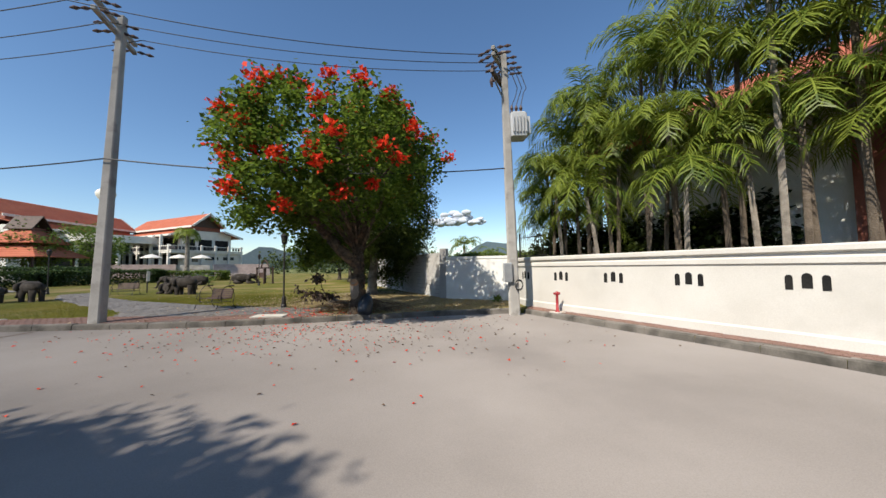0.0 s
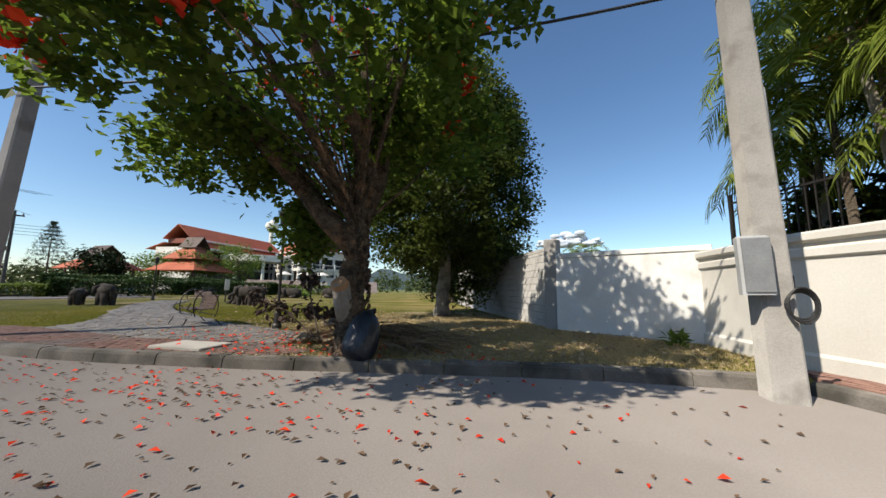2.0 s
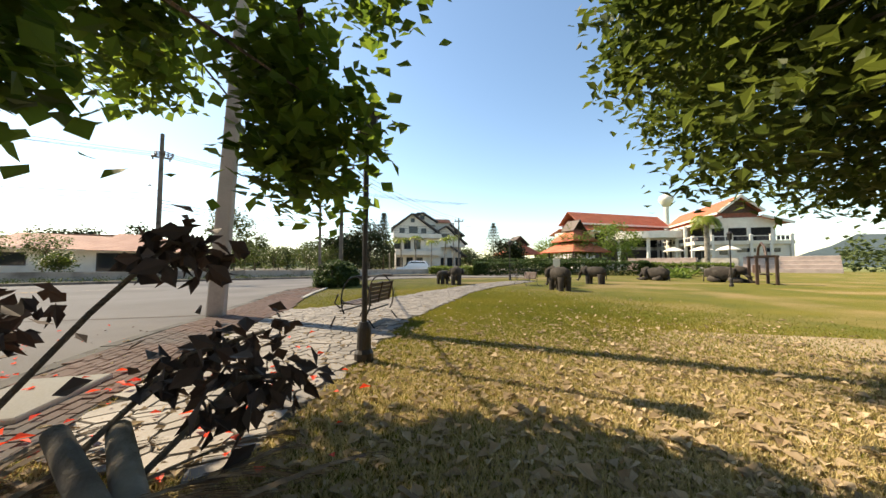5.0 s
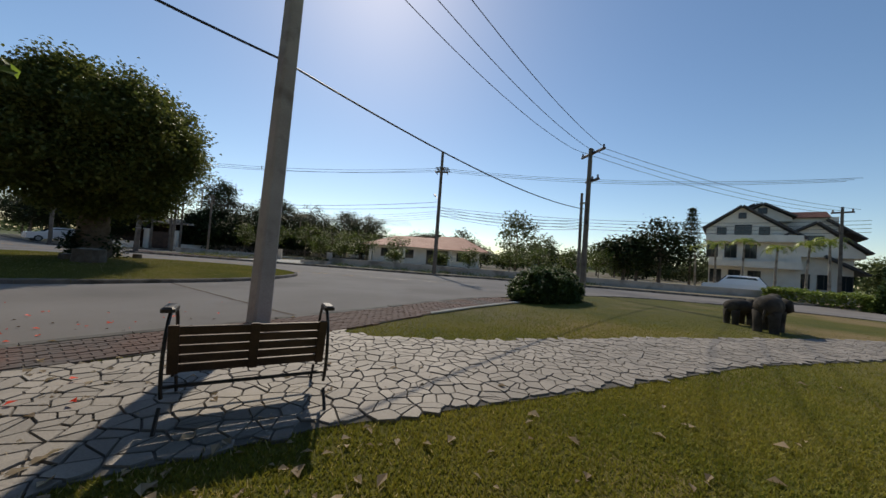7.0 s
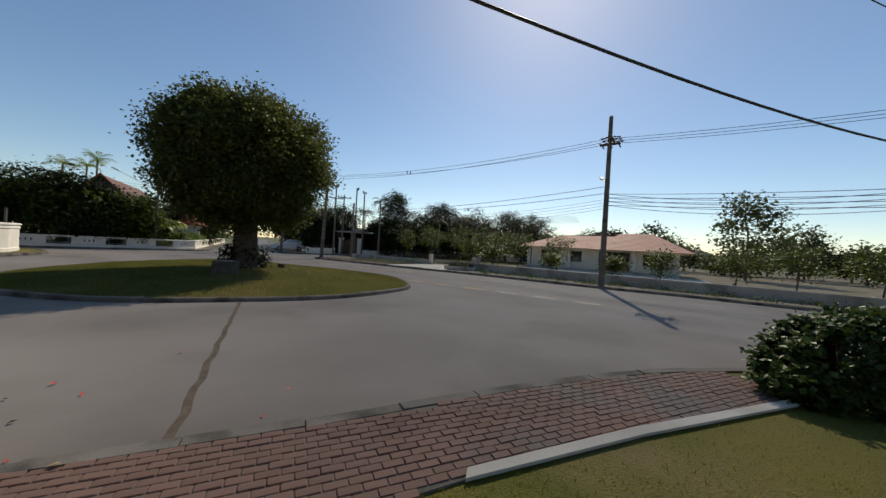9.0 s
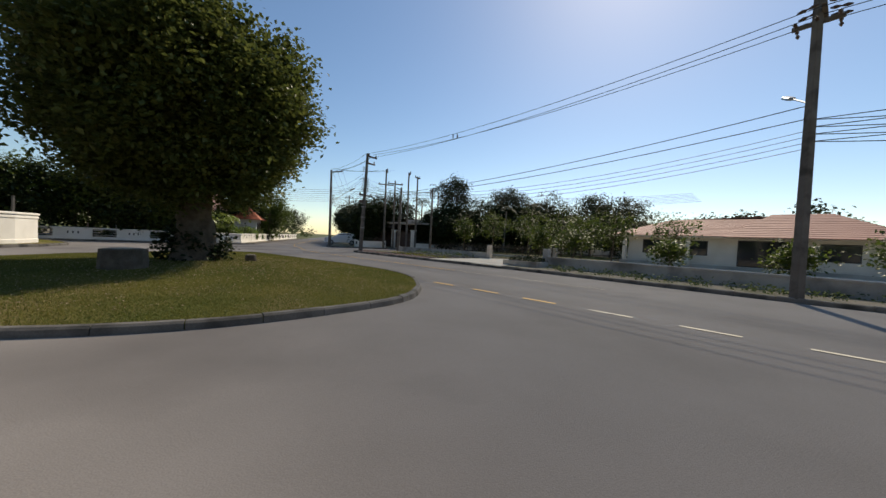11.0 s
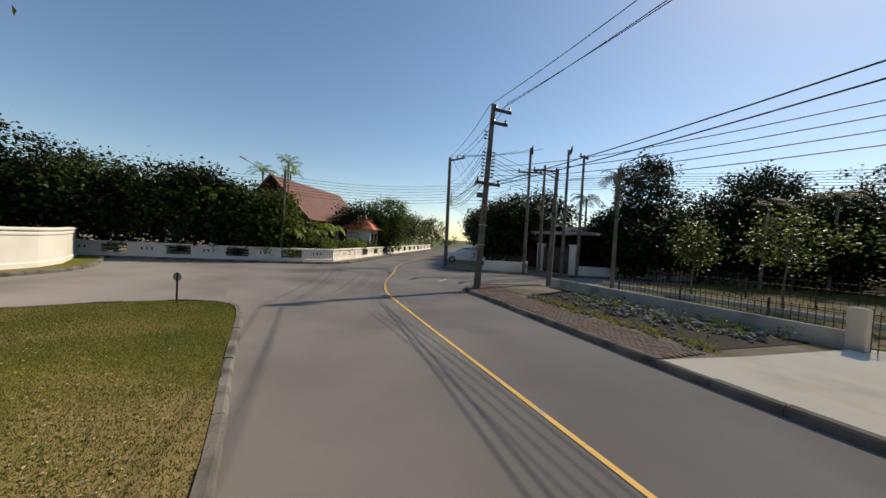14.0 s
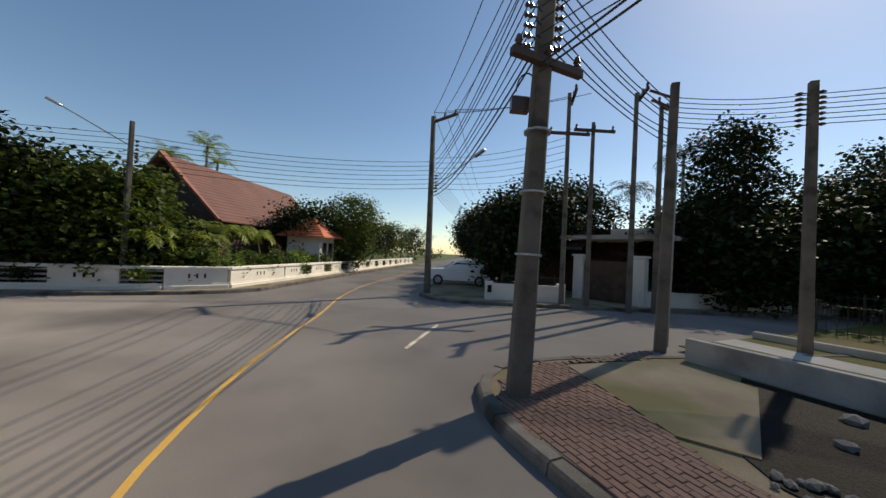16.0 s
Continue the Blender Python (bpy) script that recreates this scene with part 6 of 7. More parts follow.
sg = thing("lawn_sign", "small blank white notice board on a post", "sign", at=(-21.2, 19.4, 0.1, 0, 0, 125))
part("post", Mesh().box(-0.03, -0.03, -0.05, 0.03, 0.03, 0.9), IRON, sg)
part("board", Mesh().box(-0.3, -0.05, 0.75, 0.3, -0.031, 1.4, 0.006), WHITE, sg)
hy = thing("fire_hydrant", "slim red standpipe hydrant with a crossbar head", "hydrant", at=Matrix.Translation((2.46, 11.28, 0.16)) @ Matrix.Rotation(radians(35), 4, "Z") @ Matrix.Scale(0.8, 4))
part("pipe", Mesh().lathe([(0.1, 0), (0.1, 0.03), (0.055, 0.04), (0.05, 0.62), (0.075, 0.64), (0.075, 0.72), (0.03, 0.76)], 12), RED, hy, smooth=True)
part("outlet_bar", Mesh().tube([(-0.13, 0, 0.68), (-0.08, 0, 0.69), (0.08, 0, 0.69), (0.13, 0, 0.68)], [0.05, 0.035, 0.035, 0.05], 10), RED, hy)
part("slab", Mesh().box(-0.22, -0.2, -0.04, 0.22, 0.2, 0.012, 0.008), SLAB, hy, "pale concrete footing slab")
# clipped hedge and hedgerows
hb = thing("clipped_hedge", "dark green clipped hedge mound beside the kerb", "hedge", at=(-20.0, 8.05, 0.12, 0, 0, -3))
c = crown_points((0, 0, 0.35), (1.95, 0.85, 0.85), 420, 61, 0.82, 0.05)
c = c[c[:, 2] > 0]
v, f = leaves(c, 0.07, 95, 0.085, 62)
part("foliage", raw("foliage", v, f, HEDGE), None, hb)
part("stems", Mesh().tube([(0, 0, -0.05), (0, 0, 0.9)], 0.05, 6).tube([(-0.8, 0, -0.05), (-0.9, 0, 0.8)], 0.04, 6).tube([(0.8, 0, -0.05), (0.9, 0, 0.8)], 0.04, 6), TRUNK, hb)
for i, (x0, y0, L, turn, h, mt) in enumerate(((-43, 17.5, 9.5, 78, 1.45, HEDGE), (-41, 27, 9, 72, 1.5, HEDGE), (-38.5, 35.5, 7, 50, 1.3, HEDGE_B), (-46, 12.4, 6, 60, 0.9, HEDGE_B), (-47.5, 18, 16, 74, 1.9, HEDGE))):
    hr = thing("hedge_row", "long clipped green hedge across the lawn", "hedge", at=(x0, y0, 0.1, 0, 0, turn), group="hedge rows")
    part("foliage", hedge_mesh(0, -0.8, L, 0.8, 0, h, 170, 0.2, mt, 63 + i), None, hr)
for i, (x, y) in enumerate(((-30.5, 33.0), (-31.8, 34.2), (0.75, 14.2))):
    s = thing("bedding_plant", "clump of bright green broad leaves", "plant", at=(x, y, 0.12))
    v, f = leaves([(0, 0, 0.1)] * 5, 0.07 if i == 2 else 0.4, 12, 0.17 if i == 2 else 0.7, 67 + i, 0.7, 0.2, -0.9)
    part("foliage", raw("foliage", v, f, LEAF_B), None, s)
palm("stout palm with drooping leaves before the clubhouse", (-61.0, 61.0, 0.1), 9.0, (PALEBARK, FROND), 22, 3.6, 1.0, 2.1, 0.35, 77, lift=1.0, width=0.12)
for i, (x, y) in enumerate(((-54.5, 5.8), (-54.2, 7.6), (-54, 9.8), (-53.6, 12.2), (-53.4, 14.2), (-53.2, 15.6))):
    palm("slender palm before the white house", (x, y, 0.1), 4.4 + 0.3 * (i % 3), (PALEBARK, FROND), 9, 1.6, 0.45, 1.5, 0.09, 900 + i, "house palms")
palm("feather palm showing over the back wall", (-1.8, 33, 0.1), 3.2, (PALEBARK, FROND), 12, 2.2, 0.6, 1.5, 0.12, 950, lift=1.0, width=0.06)
palm("feather palm showing over the back wall", (0.6, 36, 0.1), 2.6, (PALEBARK, FROND), 12, 2.2, 0.6, 1.5, 0.12, 951, lift=1.0, width=0.06)
bh = thing("hedge_row", "yellow-green hedge showing over the back wall", "hedge", at=(-1.5, 24, 0.1, 0, 0, -8), group="hedge rows")
part("foliage", hedge_mesh(0, -0.8, 9, 0.8, 0, 2.3, 150, 0.2, HEDGE_B, 71), None, bh)

# ---------------------------------------------------------------- things at the foot of the tulip tree
bg = thing("rubbish_bag", "full blue-black plastic rubbish sack leaning on the tree", "bag", at=Matrix.Translation((-3.24, 10.5, 0.13)) @ pose(0, 0, 0, -16, 14, 35).to_3x3().to_4x4() @ Matrix.Diagonal((0.76, 0.82, 1.0, 1)))
bm = Mesh()
rows = [(0.02, 0.0), (0.17, 0.01), (0.235, 0.08), (0.255, 0.2), (0.25, 0.32), (0.23, 0.44), (0.19, 0.54), (0.13, 0.61), (0.07, 0.645), (0.02, 0.65)]
bm.lathe([(r, z) for r, z in rows], 30)
bm.v = [tuple(Vector((x * 1.15 * (1 + 0.035 * math.sin(8 * math.atan2(y, x) + 9 * z)), y * 0.8 * (1 + 0.035 * math.sin(11 * math.atan2(y, x) - 6 * z)), z)) + 0.015 * noise.noise_vector(Vector((x, y, z)) * 9)) for x, y, z in bm.v]
part("sack", bm, BAG, bg, smooth=True)
part("knot", Mesh().tube([(0, 0, 0.63), (0.04, 0.02, 0.67), (0.08, 0.05, 0.68)], [0.06, 0.035, 0.05], 8), BAG, bg)
rnd = random.Random(17)
for i in range(150):
    x, y = rnd.gauss(-3.85, 0.45), rnd.gauss(11.75, 0.42)
    x, y = min(max(x, -4.9), -2.95), min(max(y, 11.15), 12.75)
    v, f = frond_mesh(1, rnd.uniform(0.55, 1.1), rnd.uniform(0.5, 1.1), rnd.uniform(0.28, 0.45), 1000 + i, rnd.uniform(0.010, 0.02), 0.5, 0.5, 1.75)
    hump = max(0.0, 1 - math.hypot((x + 3.85) / 1.1, (y - 11.6) / 0.9))
    z = 0.17 + 0.38 * hump * rnd.uniform(0.3, 1)
    v[:, 2] = np.maximum(v[:, 2] * 0.42, 0.02 * rnd.random() - (z - 0.14))
    toward = math.degrees(math.atan2(y - 11.2, x + 3.9)) + rnd.uniform(-65, 65)
    if y < 11.4 and x > -3.6:
        toward = rnd.uniform(20, 120)
    thing("dry_frond", "fallen dry brown palm frond in a heap", "palm frond", raw("dry_frond", v, f, DRYFROND), None, at=(x, y, z, rnd.uniform(-6, 6), rnd.uniform(-6, 6), toward), group="fallen fronds")
for i, (x, y, tw) in enumerate(((-3.3, 11.25, 30), (-3.05, 11.35, 75), (-3.4, 11.9, 60), (-4.4, 11.2, 200), (-3.2, 11.7, 20))):
    m = Mesh()
    m.m = Matrix.Rotation(radians(tw), 4, "Z")
    m.slab((0, -0.06, 0.02), (0.5, -0.09, 0.1), (0.52, 0.05, 0.05), (0, 0.07, 0.01), 0.012).slab((0.5, -0.09, 0.1), (0.8, -0.02, 0.02), (0.8, 0.03, 0.02), (0.52, 0.05, 0.05), 0.012)
    thing("frond_sheath", "broad dry tan frond sheath on the heap", "palm frond", m, DRY, at=(x, y, 0.2), group="fallen fronds")
for i, (a, b, r) in enumerate((((-4.9, 11.55, 0.42), (-4.0, 12.5, 0.2), 0.055), ((-4.7, 11.5, 0.5), (-4.25, 12.25, 0.2), 0.048))):
    lg = thing("cut_log", "grey sawn branch lying on the heap", "log", group="cut branches")
    part("wood", Mesh().tube([a, ((a[0] + b[0]) / 2, (a[1] + b[1]) / 2, (a[2] + b[2]) / 2 + 0.03), b], [r * 0.8, r * 0.95, r], 10), PALEBARK, lg, smooth=True)
    d = (Vector(b) - Vector(a)).normalized()
    part("cut_face", Mesh().tube([Vector(b), Vector(b) + d * 0.01], r * 0.85, 10), CUT, lg)
for i, pts in enumerate(([(-4.5, 11.1, 0.2), (-5.0, 11.3, 0.9), (-5.2, 11.5, 1.25), (-5.4, 11.6, 1.2)], [(-4.6, 11.5, 0.3), (-5.2, 11.6, 0.65), (-5.6, 11.8, 0.7)], [(-4.6, 11.8, 0.3), (-5.0, 12.0, 0.6), (-5.2, 12.1, 0.55)], [(-4.4, 10.9, 0.3), (-4.9, 10.7, 0.7), (-5.4, 10.5, 0.9)])):
    br = thing("withered_branch", "cut branch with shrivelled dark leaves", "branch", group="withered branches")
    part("twig", Mesh().tube(pts, 0.014, 6), TRUNK, br)
    c = [Vector(pts[-2]).lerp(Vector(pts[-1]), t) for t in (0, 0.3, 0.6, 1)] + [Vector(pts[-3]).lerp(Vector(pts[-2]), 0.8)]
    v, f = leaves([tuple(q) for q in c], 0.09, 22, 0.13, 1100 + i, 0.9, 0.3, 0.9)
    part("foliage", raw("foliage", v, f, DEADLEAF), None, br)
tl = thing("cover_slab", "pale concrete inspection cover in the paving", "cover", Mesh().box(-0.45, -0.28, -0.02, 0.45, 0.28, 0.02, 0.01), SLAB, at=(-5.9, 9.95, 0.17, 0, 0, 15))

g = np.random.default_rng(41)


def litter(name, label, n, cx, cy, sx, sy, z, size, mat, seed, keep=None):
    """Loose leaves or petals lying on the ground."""
    r = np.random.default_rng(seed)
    x, y = r.normal(cx, sx, n), r.normal(cy, sy, n)
    ok = keep(x, y) if keep else np.ones(n, bool)
    p = np.stack([x, y, z(x, y) if callable(z) else np.full(n, z)], 1)[ok]
    k = len(p)
    a = r.uniform(0, 2 * math.pi, k)
    d = np.stack([np.cos(a), np.sin(a), r.uniform(-0.05, 0.3, k)], 1)
    s = np.stack([-np.sin(a), np.cos(a), r.uniform(-0.35, 0.35, k)], 1)
    L = (size * r.uniform(0.5, 1.3, k))[:, None]
    up = np.array([0, 0, 0.22]) * L
    v = np.stack([p, p + d * L * 0.45 + s * L * 0.32 + up, p + d * L, p + d * L * 0.55 - s * L * 0.3 + up * 0.8], 1).reshape(-1, 3)
    i = np.arange(k)[:, None] * 4
    return thing(name, label, "leaf litter", raw(name, v, np.concatenate([i + [0, 1, 2], i + [0, 2, 3]]), mat), kind="stuff")


ang = np.arctan2([q[1] - cy for q in isl], [q[0] - cx for q in isl])
rad = np.hypot([q[1] - cy for q in isl], [q[0] - cx for q in isl])


def isl_z(x, y):
    """Height of the island's lawn."""
    s = np.hypot(x - cx, y - cy) / np.interp(np.arctan2(y - cy, x - cx), ang, rad, period=2 * math.pi)
    return np.interp(s, [0.12, 0.4, 0.7, 0.93, 1.0], [0.36, 0.29, 0.2, 0.13, 0.1])


kerb_poly = [(p.x, p.y) for p in NORTH_KERB] + [(1.6, 12.4), (2.5, 40), (-40, 40)]
on_lawn = lambda x, y: inside(x, y, kerb_poly)
off_lawn = lambda x, y: ~inside(x, y, kerb_poly)
litter("fallen_leaves", "dry brown leaves strewn over the lawn under the trees", 5200, -4.0, 14.4, 2.6, 2.3, 0.14, 0.085, DRY, 1, on_lawn)
litter("fallen_leaves", "small dry leaf scraps on the shaded lawn", 14000, -3.4, 14.0, 2.4, 2.0, 0.135, 0.055, DRY, 2, on_lawn)
litter("fallen_leaves", "large curled dry leaves under the trees", 300, -4.2, 14.2, 1.9, 1.3, 0.14, 0.105, DRY, 8, on_lawn)
litter("fallen_leaves", "dry leaves on the road by the kerb", 700, -3.6, 8.8, 2.6, 1.4, 0.012, 0.055, ROADLEAF, 3, off_lawn)
litter("fallen_petals", "scarlet petals fallen on the road", 430, -4.4, 8.4, 2.5, 1.5, 0.012, 0.065, PETAL, 4, off_lawn)
litter("fallen_petals", "scarlet petals fallen on paving and fronds", 240, -4.6, 10.7, 1.5, 0.8, 0.17, 0.08, PETAL, 5, on_lawn)
litter("fallen_leaves", "yellowed leaves lying on the island grass", 9000, -8.2, -6.6, 2.6, 2.8, lambda x, y: isl_z(x, y) + 0.012, 0.042, DRY, 6, lambda x, y: inside(x, y, [(q[0] * 0.9 + cx * 0.1, q[1] * 0.9 + cy * 0.1) for q in isl]))
litter("fallen_leaves", "few dry leaves on the open lawn", 160, -9, 16, 3.5, 2.2, 0.135, 0.09, DRY, 7, on_lawn)

# ---------------------------------------------------------------- island things
for (x, y, r, h, lab) in ((-6.85, -3.9, 0.5, 0.55, "broad dark old tree stump on the island"), (-8.15, -7.25, 0.18, 0.3, "small brown sawn stump on the island"), (-6.2, -4.9, 0.3, 0.28, "low dark stump on the island")):
    s = thing("tree_stump", lab, "stump", at=(x, y, 0.24))
    part("wood", Mesh().lathe([(r * 1.15, -0.1), (r, 0.1), (r * 0.95, h), (r * 0.75, h + 0.02)], 14), TRUNK, s, smooth=False)
    part("cut_face", Mesh().lathe([(r * 0.74, h + 0.021), (r * 0.6, h + 0.03)], 14), PALEBARK, s)
c = crown_points((0, 0, 0.5), (1.0, 1.0, 0.6), 50, 81, 0.5)
sh = thing("shrub", "leafy suckers round the foot of the old tree", "shrub", at=(-6.7, -6.5, 0.3))
v, f = leaves(c * (1, 1, 1), 0.14, 26, 0.15, 82)
part("foliage", raw("foliage", v, f, LEAF_D), None, sh)
ts = thing("traffic_sign", "small round dark traffic sign on a thin post", "sign", at=(-2.25, -14.6, 0.12, 0, 0, 30))
part("post", Mesh().tube([(0, 0, -0.05), (0, 0, 0.85)], 0.025, 8), IRON, ts)
part("plate", Mesh().tube([(0, -0.02, 0.74), (0, 0.0, 0.74)], 0.12, 16), GREYBOX, ts)


# ---------------------------------------------------------------- south side: low walls, drive, rubble, gate
def run_wall(name, label, a, b, h, w, mat, cap=0.0):
    a, b = Vector(a).to_2d(), Vector(b).to_2d()
    d = b - a
    m = Mesh()
    m.m = Matrix.Translation((a.x, a.y, 0.1)) @ Matrix.Rotation(math.atan2(d.y, d.x), 4, "Z")
    m.box(0, -w / 2, -0.1, d.length, w / 2, h - cap, 0.012)
    if cap:
        m.box(-0.02, -w / 2 - 0.03, h - cap, d.length + 0.02, w / 2 + 0.03, h, 0.012)
    return thing(name, label, "wall", m, mat, kind="structure")


run_wall("wall_plot", "low pale rendered wall along the vacant verge", S(-0.2, 5.15), S(9.8, 5.95), 0.48, 0.18, GREY)
run_wall("wall_bungalow", "long low grey wall before the bungalow", S(16.2, 3.1), S(60, 1.0), 0.62, 0.18, GREY, 0.08)
run_wall("wall_garden", "low white garden kerb inside the plot", S(-1, 9.5), S(13, 11.5), 0.22, 0.2, SLAB)
run_wall("wall_gate", "low white wall along the side street", (-4.6, -33.9), (-7.5, -35.1), 0.75, 0.2, WHITE, 0.08)
run_wall("wall_gate_far", "low white wall along the side street", (-10.9, -36.5), (-22, -41.8), 0.7, 0.2, WHITE, 0.08)
run_wall("wall_street", "long white wall along the far side street", (-22, -41.8), (-45, -53), 0.8, 0.2, WHITE, 0.08)
for i, (x, y) in enumerate(((-4.5, -33.85), (-7.5, -35.15), (-10.8, -36.5), (-14.0, -38.0), (-17.5, -39.7), (-21.5, -41.6))):
    gp_ = thing("wall_post", "short white wall post with a dark lamp box", "post", at=(x, y, 0.1, 0, 0, 25), group="wall posts")
    part("body", Mesh().box(-0.17, -0.17, -0.1, 0.17, 0.17, 0.85, 0.02), WHITE, gp_)
    part("lamp_box", Mesh().box(-0.09, 0.171, 0.35, 0.09, 0.19, 0.68), DARK, gp_)
gt = thing("gateway", "shaded gateway with white piers and a flat canopy", "gate", at=(-9.2, -36.6, 0.1, 0, 0, -25))
for x in (-1.5, 1.35):
    pr = part("pier", Mesh().box(x - 0.25, -0.9, -0.1, x + 0.25, -0.4, 2.2, 0.03), WHITE, gt)
    part("pier_cap", Mesh().box(x - 0.32, -0.97, 2.2, x + 0.32, -0.33, 2.3, 0.03), WHITE, pr)
part("gate_leaf", Mesh().box(-1.2, -0.7, 0.05, 1.1, -0.62, 2.0), WOOD, gt, "dark panelled gate leaf")
part("canopy", Mesh().box(-2.6, -4.2, 3.1, 2.6, -0.7, 3.3), GREY, gt, "flat grey canopy")
# Dark timber colour puts the shade under the trees into this wall.
part("house_wall", Mesh().box(-2.4, -5.8, -0.1, 7.5, -4.1, 3.9), WOOD, gt, "house wall coloured dark for the shade")
part("parapet", Mesh().box(-1.4, -4.3, 3.3, 0.6, -2.5, 3.75), GREY, gt)
rf = Mesh()
tiled_roof(rf, (1.4, -0.9, 2.6), (7.2, -0.9, 2.6), (6.4, -4.2, 4.6), (2.0, -4.2, 4.6), 9)
part("roof", rf, DARKROOF, gt, "dark tiled lean-to roof")
# iron fences
def iron_fence(a, b, z, h, label, gap=0.16, name="iron_fence"):
    a, b = Vector(a).to_2d(), Vector(b).to_2d()
    d = b - a
    top = thing(name, label, "fence", at=Matrix.Translation((a.x, a.y, z)) @ Matrix.Rotation(math.atan2(d.y, d.x), 4, "Z"))
    L = d.length
    for zz in (0.08, h - 0.12):
        part("rail", Mesh().box(0, -0.015, zz, L, 0.015, zz + 0.03), IRON, top)
    pk = Mesh().box(-0.008, -0.008, 0, 0.008, 0.008, h).data("picket", IRON)
    for i in range(int(L / gap) + 1):
        o = part("picket", pk, None, top)
        o.location = (i * gap, 0, 0)
    ps = Mesh().box(-0.025, -0.025, -0.1, 0.025, 0.025, h + 0.05).data("post", IRON)
    for i in range(int(L / 2.4) + 1):
        o = part("post", ps, None, top)
        o.location = (i * 2.4, 0, 0)
    return top


iron_fence(S(3.4, 5.7), S(9.7, 6.2), 0.12, 0.95, "black iron picket fence behind the low wall")
iron_fence(S(10.1, 6.1), S(13.2, 9.8), 0.14, 1.0, "black iron sliding gate across the drive", name="sliding_gate")
iron_fence(S(-1, 13.2), S(13, 15.0), 0.12, 1.0, "black iron fence between the gardens", 0.22)
iron_fence(S(-6, 17.2), S(12, 19.6), 0.12, 1.1, "black iron fence of the shaded garden", 0.22)
iron_fence((-5.0, -34.2), (-7.4, -35.2), 0.8, 0.5, "short black fence on the low wall", 0.14)
iron_fence((-11.2, -36.75), (-21.5, -41.65), 0.75, 0.45, "row of short black spikes on the low wall", 0.2)
iron_fence((1.7, 14.4), (2.5, 13.2), 1.84, 0.9, "black iron railing on the wall corner", 0.12)
for u, v in ((9.95, 6.0), (13.3, 10.0), (16.1, 3.2)):
    pst = thing("gate_post", "square pale concrete gate post", "post", Mesh().box(-0.17, -0.17, -0.1, 0.17, 0.17, 1.05, 0.02), GREY, at=(*S(u, v, 0.12)[:2], 0.12, 0, 0, ROAD_TURN), group="gate posts")


def patch(name, label, pts, z, mat, thick=0.03, kind="structure", category="ground"):
    if sum((b[0] - a[0]) * (b[1] + a[1]) for a, b in zip(pts, pts[1:] + pts[:1])) > 0:
        pts = pts[::-1]
    return thing(name, label, category, Mesh().prism([p[:2] for p in pts], z - thick, z), mat, kind=kind)


patch("driveway", "pale concrete driveway crossing the verge", [S(9.3, 0.16), S(15.0, 0.2), S(13.6, 4.0), S(13.4, 10.2), S(9.9, 6.3), S(9.6, 2.4)], 0.145, material("drive_concrete", (0.70, 0.61, 0.47), (0.82, 0.74, 0.60), 0.6, 50, 0.9, 0.3, stain=(0.58, 0.50, 0.39), stain_scale=0.6, stain_cut=0.6))
patch("garden_lawn", "green garden lawn behind the iron fence", [S(-1, 6.2), S(9.7, 6.4), S(13.6, 10.4), S(13, 30), S(-1, 30)], 0.14, LAWN)
patch("garden_path", "white concrete garden path", [S(-1, 7.6), S(9.0, 8.2), S(9.0, 9.0), S(-1, 8.6)], 0.15, SLAB)
patch("bungalow_yard", "pale yard before the bungalow", [S(16.3, 3.3), S(60, 1.2), S(60, 19), S(14, 19)], 0.135, DIRT)
patch("bungalow_terrace", "white concrete terrace before the bungalow", [S(16.5, 14), S(33, 14), S(33, 19), S(16.5, 19)], 0.16, SLAB)
# Near-black soil: the shade of a sunken pit is put into the colour.
SOIL = material("shade_black_soil", (0.005, 0.005, 0.004), (0.016, 0.014, 0.012), 1.5, 40, 0.9, 0.8, bump_dist=0.04)
ROCK = material("loose_rubble", (0.10, 0.10, 0.095), (0.27, 0.26, 0.245), 4.0, 40, 0.85, 0.5, piece=0.5)
# Flat patch in place of the pit; its shade is only colour.
patch("soil_bed", "flat soil of the open verge, coloured black for a shaded pit", [S(1.9, 2.2), S(2.6, 1.75), S(9.1, 2.1), S(9.3, 5.6), S(0.8, 5.0)], 0.135, SOIL)
patch("corner_slab", "bare concrete slab at the pavement corner", [S(-0.6, 2.3), S(1.7, 1.7), S(2.3, 2.1), S(1.2, 4.6), S(-0.3, 4.6)], 0.15, DIRT)
rnd = random.Random(23)
rocks = []
for k in range(6):
    bmr = bmesh.new()
    bmesh.ops.create_icosphere(bmr, subdivisions=1, radius=1.0)
    for v_ in bmr.verts:
        v_.co *= rnd.uniform(0.7, 1.15)
        v_.co.z *= 0.6
    me = bpy.data.meshes.new("rock")
    bmr.to_mesh(me)
    me.materials.append(ROCK)
    rocks.append(me)
heap = thing("rubble_heap", "heap of loose grey stones on the open verge", "rubble")
for i in range(290):
    if i < 215:
        u, v_ = rnd.gauss(6.0, 1.5), rnd.gauss(4.1, 0.6)
    else:
        u, v_ = rnd.uniform(2.5, 9.2), rnd.gauss(1.85, 0.16)
    if not (1.8 < v_ < 5.0 or i >= 215) or u < 2.2 or u > 9.3:
        continue
    s = rnd.uniform(0.06, 0.16) * (1 if i < 215 else 0.6)
    x, y, _ = S(u, v_)
    o = part("stone", rocks[i % 6], None, heap)
    o.matrix_basis = pose(x, y, 0.14 + s * 0.25 + 0.12 * math.exp(-((u - 6) ** 2) / 2 - (v_ - 4.1) ** 2 / 0.3) * rnd.random(), rnd.uniform(-30, 30), rnd.uniform(-30, 30), rnd.uniform(0, 360)) @ Matrix.Scale(s, 4)
g = np.random.default_rng(51)


